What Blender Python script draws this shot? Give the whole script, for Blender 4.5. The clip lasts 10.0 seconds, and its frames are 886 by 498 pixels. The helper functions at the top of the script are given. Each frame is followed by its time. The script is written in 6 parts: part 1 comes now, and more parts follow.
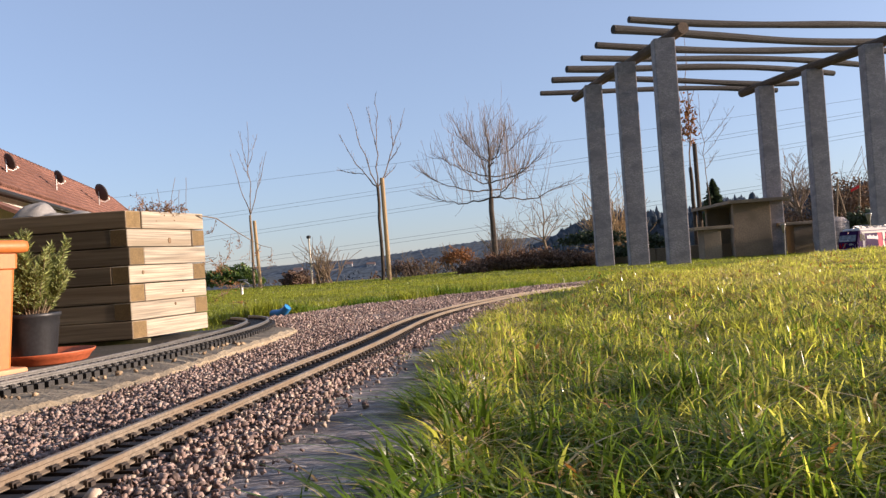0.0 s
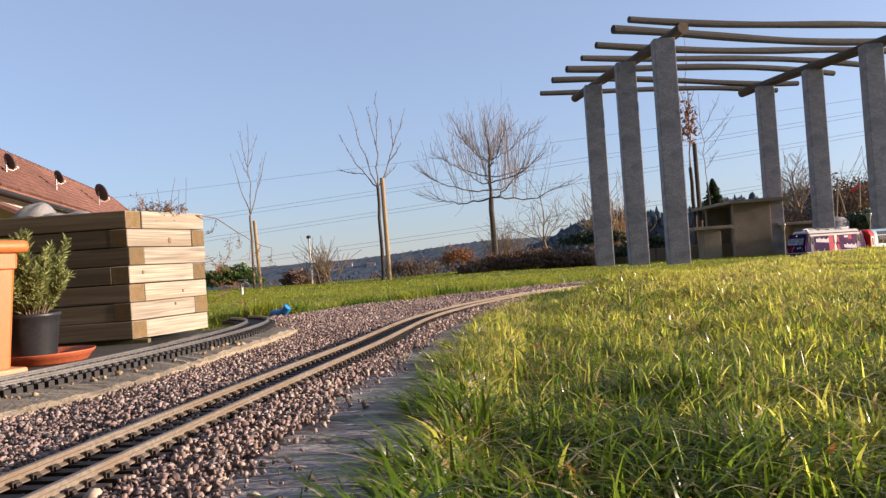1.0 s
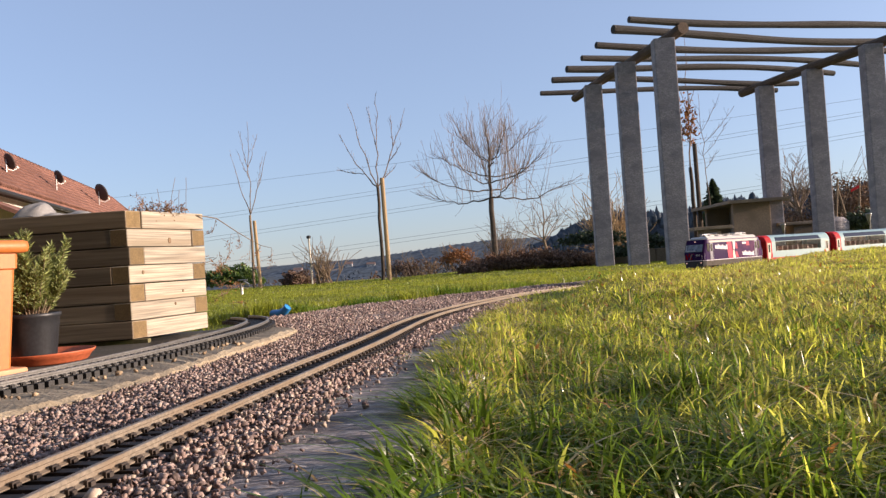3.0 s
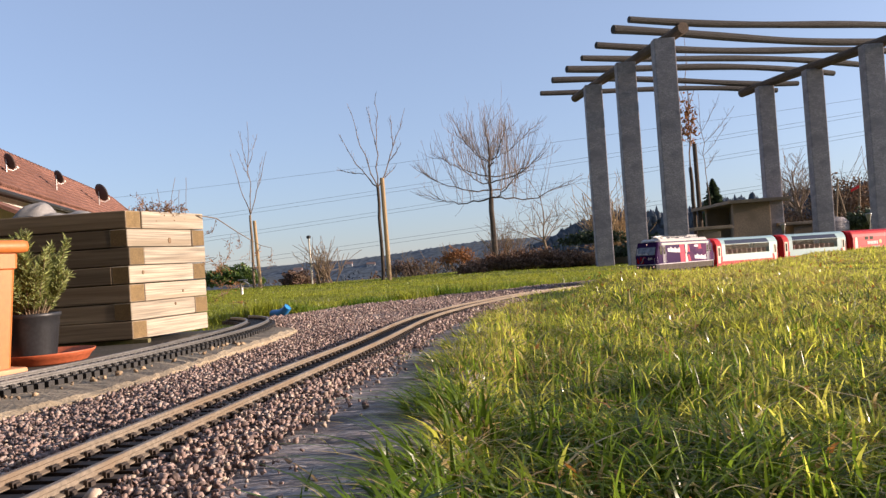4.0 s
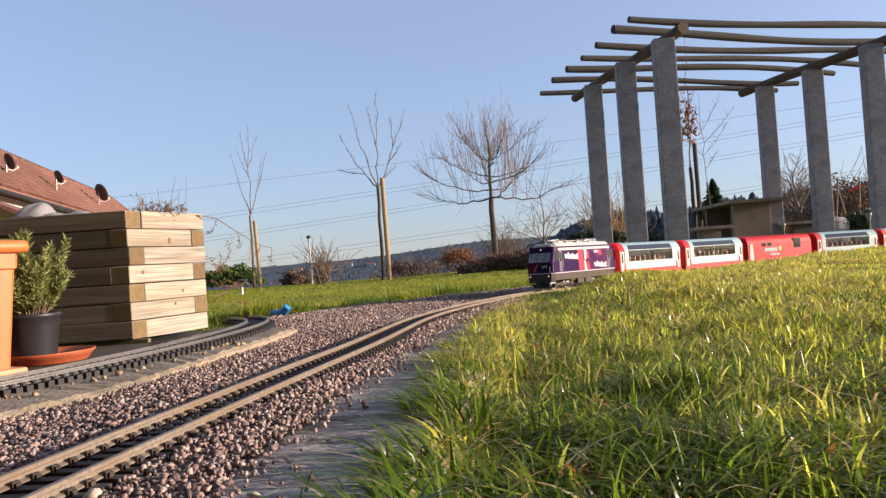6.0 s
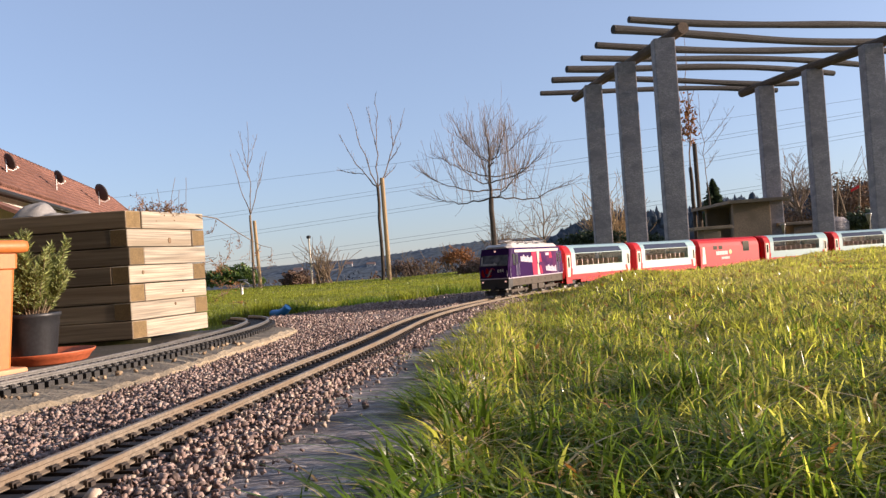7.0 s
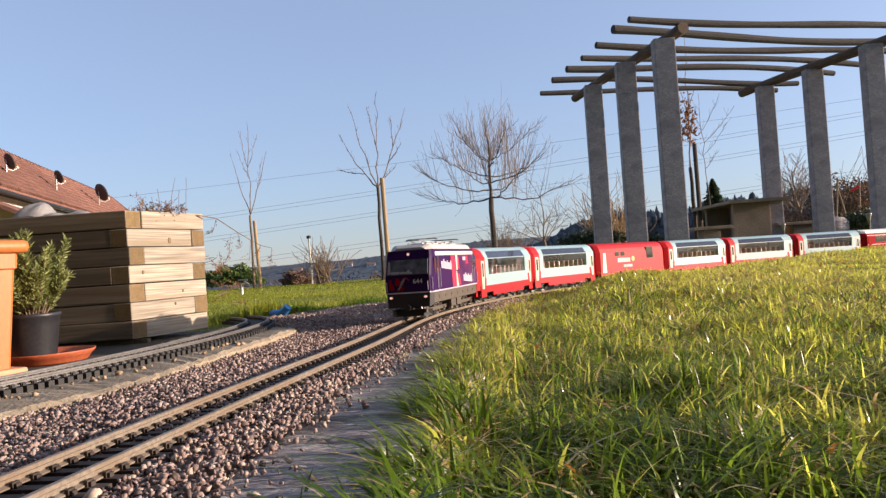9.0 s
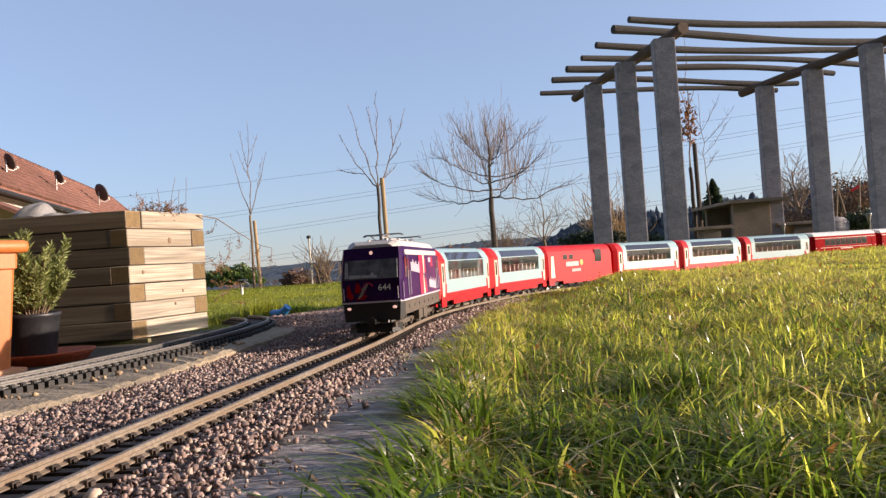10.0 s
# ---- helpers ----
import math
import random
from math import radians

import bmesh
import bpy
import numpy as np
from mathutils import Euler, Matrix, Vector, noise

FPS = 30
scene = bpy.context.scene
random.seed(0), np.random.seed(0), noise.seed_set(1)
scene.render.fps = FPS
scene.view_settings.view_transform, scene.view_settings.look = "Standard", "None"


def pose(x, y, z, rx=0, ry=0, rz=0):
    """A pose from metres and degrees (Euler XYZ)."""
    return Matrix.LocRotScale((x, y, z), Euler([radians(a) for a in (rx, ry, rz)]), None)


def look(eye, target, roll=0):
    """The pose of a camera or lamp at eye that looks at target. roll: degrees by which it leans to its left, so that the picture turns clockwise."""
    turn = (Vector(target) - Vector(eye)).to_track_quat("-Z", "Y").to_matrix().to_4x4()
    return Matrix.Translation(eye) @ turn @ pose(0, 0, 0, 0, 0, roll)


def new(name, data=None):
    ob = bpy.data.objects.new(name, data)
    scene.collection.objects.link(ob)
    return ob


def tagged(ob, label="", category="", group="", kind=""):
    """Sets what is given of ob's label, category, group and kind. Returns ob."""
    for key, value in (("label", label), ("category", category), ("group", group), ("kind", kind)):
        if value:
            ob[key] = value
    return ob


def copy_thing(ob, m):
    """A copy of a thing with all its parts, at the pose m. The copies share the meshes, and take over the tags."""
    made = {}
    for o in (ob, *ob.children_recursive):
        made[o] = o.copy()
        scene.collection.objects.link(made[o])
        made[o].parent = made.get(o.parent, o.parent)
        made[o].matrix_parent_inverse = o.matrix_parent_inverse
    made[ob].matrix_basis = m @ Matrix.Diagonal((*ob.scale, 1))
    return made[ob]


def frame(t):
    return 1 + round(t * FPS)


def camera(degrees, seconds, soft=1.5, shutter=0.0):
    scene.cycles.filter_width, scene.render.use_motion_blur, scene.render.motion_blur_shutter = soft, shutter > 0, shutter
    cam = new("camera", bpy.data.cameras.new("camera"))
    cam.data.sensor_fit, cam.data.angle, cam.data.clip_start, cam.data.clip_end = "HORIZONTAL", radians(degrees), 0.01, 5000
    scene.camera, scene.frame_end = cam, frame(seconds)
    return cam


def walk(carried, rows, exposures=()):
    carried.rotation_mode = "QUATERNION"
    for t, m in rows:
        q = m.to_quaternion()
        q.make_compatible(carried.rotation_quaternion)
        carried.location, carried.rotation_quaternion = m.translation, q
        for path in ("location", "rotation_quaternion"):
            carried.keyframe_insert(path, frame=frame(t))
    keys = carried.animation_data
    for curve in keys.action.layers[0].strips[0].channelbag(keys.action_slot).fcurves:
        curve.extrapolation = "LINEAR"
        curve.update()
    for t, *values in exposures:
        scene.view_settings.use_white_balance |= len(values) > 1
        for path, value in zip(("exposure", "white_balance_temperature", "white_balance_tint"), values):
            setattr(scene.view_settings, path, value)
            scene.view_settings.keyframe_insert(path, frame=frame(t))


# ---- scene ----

# ---- camera ----
cam = camera(61.687, 10.0, soft=1.4)
EYE = (0.0, 0.0, 0.1132)
VIEW = look(EYE, (0.0, 10.0, 0.1132 + 0.1663), -3.935)
walk(cam, [(0.0, VIEW), (10.0, VIEW)], exposures=[(0.0, 0.70, 7000, 21), (10.0, 0.70, 7000, 21)])

# ---- world and sun ----
SUN_ELEVATION, SUN_AZIMUTH = 11.0, 92.0      # azimuth clockwise from the view direction
world = bpy.data.worlds.new("sky")
scene.world = world
world.use_nodes = True
wn = world.node_tree.nodes
wn.clear()
sky = wn.new("ShaderNodeTexSky")
sky.sky_type, sky.sun_disc = "NISHITA", False
sky.sun_elevation, sky.sun_rotation = radians(SUN_ELEVATION), radians(SUN_AZIMUTH)
sky.altitude, sky.air_density, sky.dust_density, sky.ozone_density = 450, 0.9, 0.1, 2.4
bg = wn.new("ShaderNodeBackground")
bg.inputs["Strength"].default_value = 0.15
wo = wn.new("ShaderNodeOutputWorld")
haze = wn.new("ShaderNodeMix")          # thin winter haze evens out the sky
haze.data_type = "RGBA"
haze.inputs[0].default_value = 0.5
haze.inputs[7].default_value = (2.45, 3.45, 4.85, 1)
world.node_tree.links.new(sky.outputs[0], haze.inputs[6])
dusty = wn.new("ShaderNodeTexSky")      # the brighter, dustier air towards the sun
dusty.sky_type, dusty.sun_disc = "NISHITA", False
dusty.sun_elevation, dusty.sun_rotation = radians(SUN_ELEVATION), radians(SUN_AZIMUTH)
dusty.altitude, dusty.air_density, dusty.dust_density, dusty.ozone_density = 450, 0.7, 7.0, 3.0
veil = wn.new("ShaderNodeMix")
veil.data_type = "RGBA"
veil.inputs[0].default_value = 0.38
world.node_tree.links.new(haze.outputs[2], veil.inputs[6])
world.node_tree.links.new(dusty.outputs[0], veil.inputs[7])
world.node_tree.links.new(veil.outputs[2], bg.inputs[0])
world.node_tree.links.new(bg.outputs[0], wo.inputs[0])
sun_data = bpy.data.lights.new("sun", "SUN")
sun_data.energy, sun_data.angle, sun_data.color = 5.0, radians(0.53), (1.0, 0.88, 0.72)
sun = new("sun", sun_data)
el, az = radians(SUN_ELEVATION), radians(SUN_AZIMUTH)
SUN_WAY = Vector((math.cos(el) * math.sin(az), math.cos(el) * math.cos(az), math.sin(el)))
sun.matrix_world = look(SUN_WAY * 50, (0, 0, 0))


# ---- materials ----
def ramp(nt, fac, stops):
    r = nt.nodes.new("ShaderNodeValToRGB")
    while len(r.color_ramp.elements) < len(stops):
        r.color_ramp.elements.new(0.5)
    for e, (p, c) in zip(r.color_ramp.elements, stops):
        e.position, e.color = p, (*c, 1)
    nt.links.new(fac, r.inputs[0])
    return r.outputs[0]


def mix(nt, fac, a, b, how="MIX"):
    m = nt.nodes.new("ShaderNodeMix")
    m.data_type, m.blend_type = "RGBA", how
    for sock, v in ((m.inputs[0], fac), (m.inputs[6], a), (m.inputs[7], b)):
        if isinstance(v, bpy.types.NodeSocket):
            nt.links.new(v, sock)
        else:
            sock.default_value = v if isinstance(v, float) else (*v, 1)
    return m.outputs[2]


def material(name, color, rough=0.6, metal=0.0, vary=0.15, scale=20.0, fine=150.0, bump=0.2, depth=0.001,
             stretch=(1, 1, 1), second=None, spots=0.5, island=0.0, objrand=0.0, trans=0.0, spec=0.5, coat=0.0):
    """Base colour broken at two scales, with grain relief. second: a colour for blotches."""
    m = bpy.data.materials.new(name)
    m.use_nodes = True
    nt = m.node_tree
    n, l = nt.nodes, nt.links
    b = n["Principled BSDF"]
    tc = n.new("ShaderNodeTexCoord")
    mp = n.new("ShaderNodeMapping")
    mp.inputs["Scale"].default_value = stretch
    l.new(tc.outputs["Object"], mp.inputs[0])
    big, small = n.new("ShaderNodeTexNoise"), n.new("ShaderNodeTexNoise")
    for t, sc in ((big, scale), (small, fine)):
        t.inputs["Scale"].default_value, t.inputs["Detail"].default_value = sc, 2 if t == big else 4
        l.new(mp.outputs[0], t.inputs[0])
    dark = tuple(c * (1 - vary) for c in color)
    light = tuple(min(1, c * (1 + vary)) for c in color)
    col = ramp(nt, small.outputs[0], [(0.3, dark), (0.7, light)])
    if second:
        f = ramp(nt, big.outputs[0], [(spots - 0.12, (0, 0, 0)), (spots + 0.16, (1, 1, 1))])
        col = mix(nt, f, col, second)
    else:
        f = ramp(nt, big.outputs[0], [(0.3, (1 - vary,) * 3), (0.7, (1.0,) * 3)])
        col = mix(nt, 1.0, col, f, "MULTIPLY")
    for amount, sock in ((island, "isl"), (objrand, "obj")):
        if amount:
            rnd = n.new("ShaderNodeNewGeometry").outputs["Random Per Island"] if sock == "isl" else n.new("ShaderNodeObjectInfo").outputs["Random"]
            g = ramp(nt, rnd, [(0, (1 - amount,) * 3), (1, (1 + amount * 0.6,) * 3)])
            col = mix(nt, 1.0, col, g, "MULTIPLY")
    l.new(col, b.inputs["Base Color"])
    b.inputs["Roughness"].default_value, b.inputs["Metallic"].default_value = rough, metal
    b.inputs["Specular IOR Level"].default_value = spec
    b.inputs["Coat Weight"].default_value = coat
    if bump:
        bp = n.new("ShaderNodeBump")
        bp.inputs["Strength"].default_value, bp.inputs["Distance"].default_value = bump, depth
        l.new(small.outputs[0], bp.inputs["Height"])
        l.new(bp.outputs[0], b.inputs["Normal"])
    if trans:
        tr, ad = n.new("ShaderNodeBsdfTranslucent"), n.new("ShaderNodeMixShader")
        l.new(col, tr.inputs[0])
        ad.inputs[0].default_value = trans
        l.new(b.outputs[0], ad.inputs[1])
        l.new(tr.outputs[0], ad.inputs[2])
        l.new(ad.outputs[0], n["Material Output"].inputs[0])
    return m


def glass(name, tint=(0.8, 0.85, 0.9), rough=0.03):
    m = bpy.data.materials.new(name)
    m.use_nodes = True
    b = m.node_tree.nodes["Principled BSDF"]
    b.inputs["Base Color"].default_value = (*tint, 1)
    b.inputs["Roughness"].default_value, b.inputs["Transmission Weight"].default_value, b.inputs["IOR"].default_value = rough, 1.0, 1.25
    return m


SOIL = material("mossy_soil", (0.095, 0.10, 0.028), 0.95, vary=0.45, scale=3, fine=60, second=(0.07, 0.09, 0.025), bump=0.6, depth=0.01, spec=0.05)
THATCH = material("grass_thatch", (0.24, 0.225, 0.07), 0.95, vary=0.45, scale=3, fine=90, second=(0.13, 0.15, 0.045), bump=0.6, depth=0.008, spec=0.05)
GRAVEL_BED = material("gravel_fines", (0.25, 0.20, 0.18), 0.95, vary=0.5, scale=30, fine=260, bump=0.8, depth=0.004)
CONCRETE = material("pillar_concrete", (0.30, 0.28, 0.30), 0.9, vary=0.30, scale=7.0, fine=60, bump=0.7, depth=0.006, second=(0.20, 0.19, 0.215), spots=0.52, stretch=(1, 1, 1.6))
KERB = material("sandy_concrete", (0.33, 0.265, 0.185), 0.95, vary=0.3, scale=14, fine=180, bump=0.8, depth=0.003, second=(0.28, 0.22, 0.15))
EDGING = material("grey_edging_stone", (0.38, 0.34, 0.33), 0.85, vary=0.5, scale=34, fine=170, bump=1.0, depth=0.005, second=(0.17, 0.152, 0.155), spec=0.3, stretch=(0.5, 2.2, 1))
# Near-black tone: the shade between siding and planter is in the colour.
TERRACE = material("shade_dark_concrete", (0.055, 0.046, 0.036), 0.9, vary=0.35, scale=9, fine=120, bump=0.6, depth=0.003, second=(0.045, 0.04, 0.028))
# One log wood, two tones: rafters coloured as unlit, beams as sunlit.
LOG = material("shaded_weathered_log", (0.046, 0.040, 0.037), 0.9, vary=0.35, scale=6, fine=40, stretch=(8, 0.8, 8), bump=0.6, depth=0.006)
BEAM = material("sunlit_brown_beam", (0.13, 0.088, 0.062), 0.9, vary=0.35, scale=6, fine=40, stretch=(8, 0.8, 8), bump=0.6, depth=0.006)
# x-run timbers darker than TIMBER_Y: the front's shade is in the colour
TIMBER = material("shaded_timber", (0.25, 0.19, 0.128), 0.8, vary=0.34, scale=5, fine=22, stretch=(0.22, 2, 6), bump=0.6, depth=0.0016, second=(0.16, 0.11, 0.066), spots=0.52, objrand=0.4)
ENDGRAIN = material("timber_end_grain", (0.20, 0.13, 0.056), 0.85, vary=0.25, scale=60, fine=300, bump=0.4, depth=0.001, objrand=0.2)
RAIL = material("oxidised_brass_rail", (0.245, 0.20, 0.155), 0.55, metal=0.35, vary=0.25, scale=18, fine=300, bump=0.3, depth=0.0004, second=(0.22, 0.16, 0.11))
RAIL_DARK = material("dull_rail", (0.20, 0.19, 0.18), 0.45, metal=0.5, vary=0.25, scale=18, fine=300, bump=0.2, depth=0.0004)
SLEEPER = material("brown_sleeper", (0.05, 0.034, 0.026), 0.75, vary=0.3, scale=60, fine=500, bump=0.3, depth=0.0004, objrand=0.3)
SLEEPER_BLACK = material("black_sleeper", (0.03, 0.027, 0.026), 0.7, vary=0.3, scale=60, fine=500, bump=0.3, depth=0.0004, objrand=0.3)
RED = material("gloss_red", (0.54, 0.012, 0.016), 0.5, vary=0.06, scale=30, fine=200, bump=0.02, spec=0.2)
RED_DARK = material("dark_red_paint", (0.36, 0.008, 0.012), 0.3, vary=0.08, scale=30, fine=200, bump=0.02, spec=0.02)
WHITE = material("pale_white_paint", (0.285, 0.43, 0.45), 0.38, vary=0.03, scale=30, fine=200, bump=0.02, coat=0.2)
CREAM = material("cream_paint", (0.62, 0.56, 0.44), 0.45, vary=0.04, scale=30, fine=200, bump=0.02)
PURPLE = material("dark_purple_paint", (0.038, 0.012, 0.070), 0.35, vary=0.12, scale=30, fine=200, bump=0, spec=0.03)
ROOF_GREY = material("light_grey_roof", (0.55, 0.51, 0.48), 0.55, vary=0.08, scale=40, fine=200, bump=0.05)
FRAME_GREY = material("brown_grey_underframe", (0.115, 0.096, 0.080), 0.75, vary=0.15, scale=50, fine=300, bump=0.1, spec=0.1)
BLACK = material("black_underframe", (0.016, 0.015, 0.015), 0.6, vary=0.2, scale=60, fine=300, bump=0.1)
METAL = material("dull_metal", (0.35, 0.34, 0.33), 0.4, metal=0.8, vary=0.15, scale=60, fine=300, bump=0.05)
TERRACOTTA = material("orange_plastic", (0.52, 0.155, 0.036), 0.5, vary=0.08, scale=12, fine=120, bump=0.06)
TERRACOTTA_DARK = material("terracotta_saucer", (0.50, 0.12, 0.05), 0.6, vary=0.15, scale=14, fine=120, bump=0.1)
POT_BLACK = material("black_plant_pot", (0.022, 0.023, 0.027), 0.45, vary=0.3, scale=15, fine=200, bump=0.08)
BLUE = material("blue_plastic", (0.02, 0.26, 0.62), 0.4, vary=0.08, scale=40, fine=200, bump=0.05)
GRASS = material("grass_blade", (0.60, 0.61, 0.085), 0.22, vary=0.25, scale=1.6, fine=9, second=(0.62, 0.58, 0.13), spots=0.52, bump=0, island=0.6, trans=0.66, spec=0.75)
# The dark tone also carries the shade among the near blades.
DEEP_GRASS = material("shaded_green_blade", (0.115, 0.205, 0.02), 0.3, vary=0.25, scale=1.6, fine=9, second=(0.20, 0.28, 0.03), spots=0.5, bump=0, island=0.6, trans=0.55, spec=0.32)
LAWN_GREEN = material("lawn_blade", (0.28, 0.33, 0.045), 0.3, vary=0.3, scale=1.6, fine=9, second=(0.42, 0.42, 0.05), spots=0.5, bump=0, island=0.6, trans=0.55, spec=0.32)
STRAW = material("dry_blade", (0.80, 0.64, 0.30), 0.30, vary=0.25, scale=24, fine=60, second=(0.58, 0.27, 0.07), spots=0.54, bump=0, island=0.4, trans=0.45)
BARK = material("dark_bark", (0.085, 0.062, 0.045), 0.9, vary=0.35, scale=10, fine=60, bump=0.4, depth=0.005)
BARK_PALE = material("pale_twig", (0.24, 0.17, 0.11), 0.9, vary=0.3, scale=10, fine=60, bump=0.3, depth=0.003)
ROSEMARY = material("rosemary_needle", (0.33, 0.37, 0.13), 0.6, vary=0.25, scale=20, fine=100, bump=0, island=0.4, trans=0.25)
ROOFTILE = material("red_roof_tile", (0.215, 0.095, 0.066), 0.85, vary=0.3, scale=1.2, fine=8, bump=0.3, depth=0.02, objrand=0.25)
STAKE = material("round_stake_wood", (0.40, 0.27, 0.14), 0.8, vary=0.2, scale=5, fine=40, stretch=(6, 6, 0.5), bump=0.2)
WINDOW_GLASS = glass("coach_glass", (0.90, 0.92, 0.93))
DARK_GLASS = material("dark_glass", (0.02, 0.022, 0.028), 0.06, vary=0.05, bump=0, spec=0.7)


# ---- mesh helpers ----
def part(name, bm, mat, parent=None, label="", smooth=False):
    me = bpy.data.meshes.new(name)
    bm.to_mesh(me)
    bm.free()
    me.materials.append(mat)
    if smooth:
        for p in me.polygons:
            p.use_smooth = True
    ob = new(name, me)
    ob.parent = parent
    if label:
        tagged(ob, label)
    return ob


def box(bm, x0, x1, y0, y1, z0, z1, bevel=0.0, m=None):
    r = bmesh.ops.create_cube(bm, size=1.0)
    vs = r["verts"]
    bmesh.ops.scale(bm, vec=(x1 - x0, y1 - y0, z1 - z0), verts=vs)
    bmesh.ops.translate(bm, vec=((x0 + x1) / 2, (y0 + y1) / 2, (z0 + z1) / 2), verts=vs)
    if bevel:
        es = list({e for v in vs for e in v.link_edges})
        r = bmesh.ops.bevel(bm, geom=es, offset=bevel, segments=2, affect="EDGES", profile=0.6)
        vs = list({v for f in r["faces"] for v in f.verts} | {v for v in vs if v.is_valid})
    if m:
        bmesh.ops.transform(bm, matrix=m, verts=vs)
    return bm


def tube(bm, pts, radii, sides=8, cap=True):
    """A bent, tapered round bar through pts."""
    rings, up = [], Vector((0.31, 0.17, 0.93))
    for i, p in enumerate(pts):
        a, b = Vector(pts[max(0, i - 1)]), Vector(pts[min(len(pts) - 1, i + 1)])
        d = (b - a).normalized()
        u = d.cross(up)
        if u.length < 1e-3:
            u = d.cross(Vector((1, 0, 0)))
        u.normalize()
        v = d.cross(u)
        r = radii[i] if hasattr(radii, "__len__") else radii
        rings.append([bm.verts.new(Vector(p) + (u * math.cos(6.2832 * k / sides) + v * math.sin(6.2832 * k / sides)) * r) for k in range(sides)])
    for a, b in zip(rings, rings[1:]):
        for k in range(sides):
            bm.faces.new((a[k], a[(k + 1) % sides], b[(k + 1) % sides], b[k]))
    if cap and sides > 2:
        bm.faces.new(rings[0][::-1])
        bm.faces.new(rings[-1])
    return bm


def lathe(bm, profile, sides=32, m=None):
    """A turned body from (radius, z) pairs."""
    rings = [[bm.verts.new((r * math.cos(6.2832 * k / sides), r * math.sin(6.2832 * k / sides), z)) for k in range(sides)] for r, z in profile]
    for a, b in zip(rings, rings[1:]):
        for k in range(sides):
            bm.faces.new((a[k], a[(k + 1) % sides], b[(k + 1) % sides], b[k]))
    bm.faces.new(rings[0][::-1])
    bm.faces.new(rings[-1])
    if m:
        bmesh.ops.transform(bm, matrix=m, verts=[v for r in rings for v in r])
    return bm


def cloud(name, verts, faces, mat, kind="stuff", label="", category="", parent=None, smooth=False):
    """One mesh from computed arrays."""
    me = bpy.data.meshes.new(name)
    nf, k = faces.shape
    me.vertices.add(len(verts))
    me.vertices.foreach_set("co", np.asarray(verts, np.float32).ravel())
    me.loops.add(nf * k)
    me.loops.foreach_set("vertex_index", faces.astype(np.int32).ravel())
    me.polygons.add(nf)
    me.polygons.foreach_set("loop_start", np.arange(0, nf * k, k, dtype=np.int32))
    if smooth:
        me.polygons.foreach_set("use_smooth", np.ones(nf, bool))
    me.update(calc_edges=True)
    me.materials.append(mat)
    ob = new(name, me)
    ob.parent = parent
    return tagged(ob, label, category, kind=kind)


def thing(name, label, category, m=None, group="", kind=""):
    ob = new(name)
    if m:
        ob.matrix_world = m
    return tagged(ob, label, category, group, kind)


# ---- ground ----
def smooth01(t):
    t = np.clip(t, 0, 1)
    return t * t * (3 - 2 * t)


def ground_z(x, y):
    """Height of the soil: nearly level lawn, then the hillside falling away into the valley."""
    x, y = np.asarray(x, float), np.asarray(y, float)
    r = np.hypot(x, y)
    z = -0.030 - 0.0147 * np.clip(x, -3, 8) * np.clip(y / 3, 0, 1) * 0.5 - 0.0060 * np.clip(y, 0, 13)
    z = z + 0.008 * np.sin(1.7 * x + 0.6) * np.sin(1.3 * y) * np.clip(r - 1.0, 0, 1)
    z = z - 0.065 * smooth01((y - 4) / 8) * smooth01((0.9 - x) / 2.4)
    line_x = np.interp(y, [0.4, 0.9, 1.4, 1.9, 2.35, 2.73, 3.06, 3.36, 3.78, 4.54, 6.3], [-0.24, -0.17, -0.10, 0.01, 0.22, 0.525, 0.90, 1.30, 2.21, 3.50, 6.3])
    z = z + (0.044 + 0.050 * smooth01((y - 1.95) / 1.6)) * smooth01(((x - line_x) * 0.5 - 0.05) / 0.16) * smooth01((y - 1.1) / 1.3) * smooth01((7.5 - y) / 1.5)
    z = z + 0.042 * np.exp(-(((x - 0.46) / 0.26) ** 2 + ((y - 2.32) / 0.34) ** 2)) * smooth01((x - line_x - 0.12) / 0.16)
    z = z - 0.035 * smooth01((-0.45 - x) / 0.2) * smooth01((2.3 - y) / 0.2) * smooth01((x + 2.1) / 0.3) * smooth01((y + 0.2) / 0.3)
    z = z - 24 * smooth01((r - 14) / 190) - 20 * smooth01((r - 200) / 900)
    return z


radii = np.concatenate([np.linspace(0.05, 14, 90), np.geomspace(14.4, 4500, 70)])
angles = np.linspace(0, 2 * np.pi, 145)[:-1]
rr, aa = np.meshgrid(radii, angles, indexing="ij")
gx, gy = rr * np.sin(aa), rr * np.cos(aa)
gv = np.stack([gx, gy, ground_z(gx, gy)], -1).reshape(-1, 3)
na = len(angles)
i0 = (np.arange(len(radii) - 1)[:, None] * na + np.arange(na)[None]).ravel()
i1 = (np.arange(len(radii) - 1)[:, None] * na + (np.arange(na)[None] + 1) % na).ravel()
gf = np.stack([i0, i0 + na, i1 + na, i1], 1)[:, ::-1]
cloud("ground", gv, gf, THATCH, "structure", "mossy thatch under the lawn falling into the valley", "ground", smooth=True)


# ---- the running line ----
LINE = [(6.30, 6.32), (5.20, 5.62), (4.20, 4.985), (3.499, 4.542), (2.866, 4.140), (2.208, 3.775), (1.747, 3.575), (1.303, 3.358), (0.900, 3.062),
        (0.525, 2.732), (0.357, 2.547), (0.220, 2.339), (0.108, 2.115), (0.013, 1.884), (-0.057, 1.644), (-0.098, 1.398), (-0.128, 1.150),
        (-0.168, 0.903), (-0.209, 0.656), (-0.246, 0.408), (-0.34, -0.30), (-0.43, -1.2)]


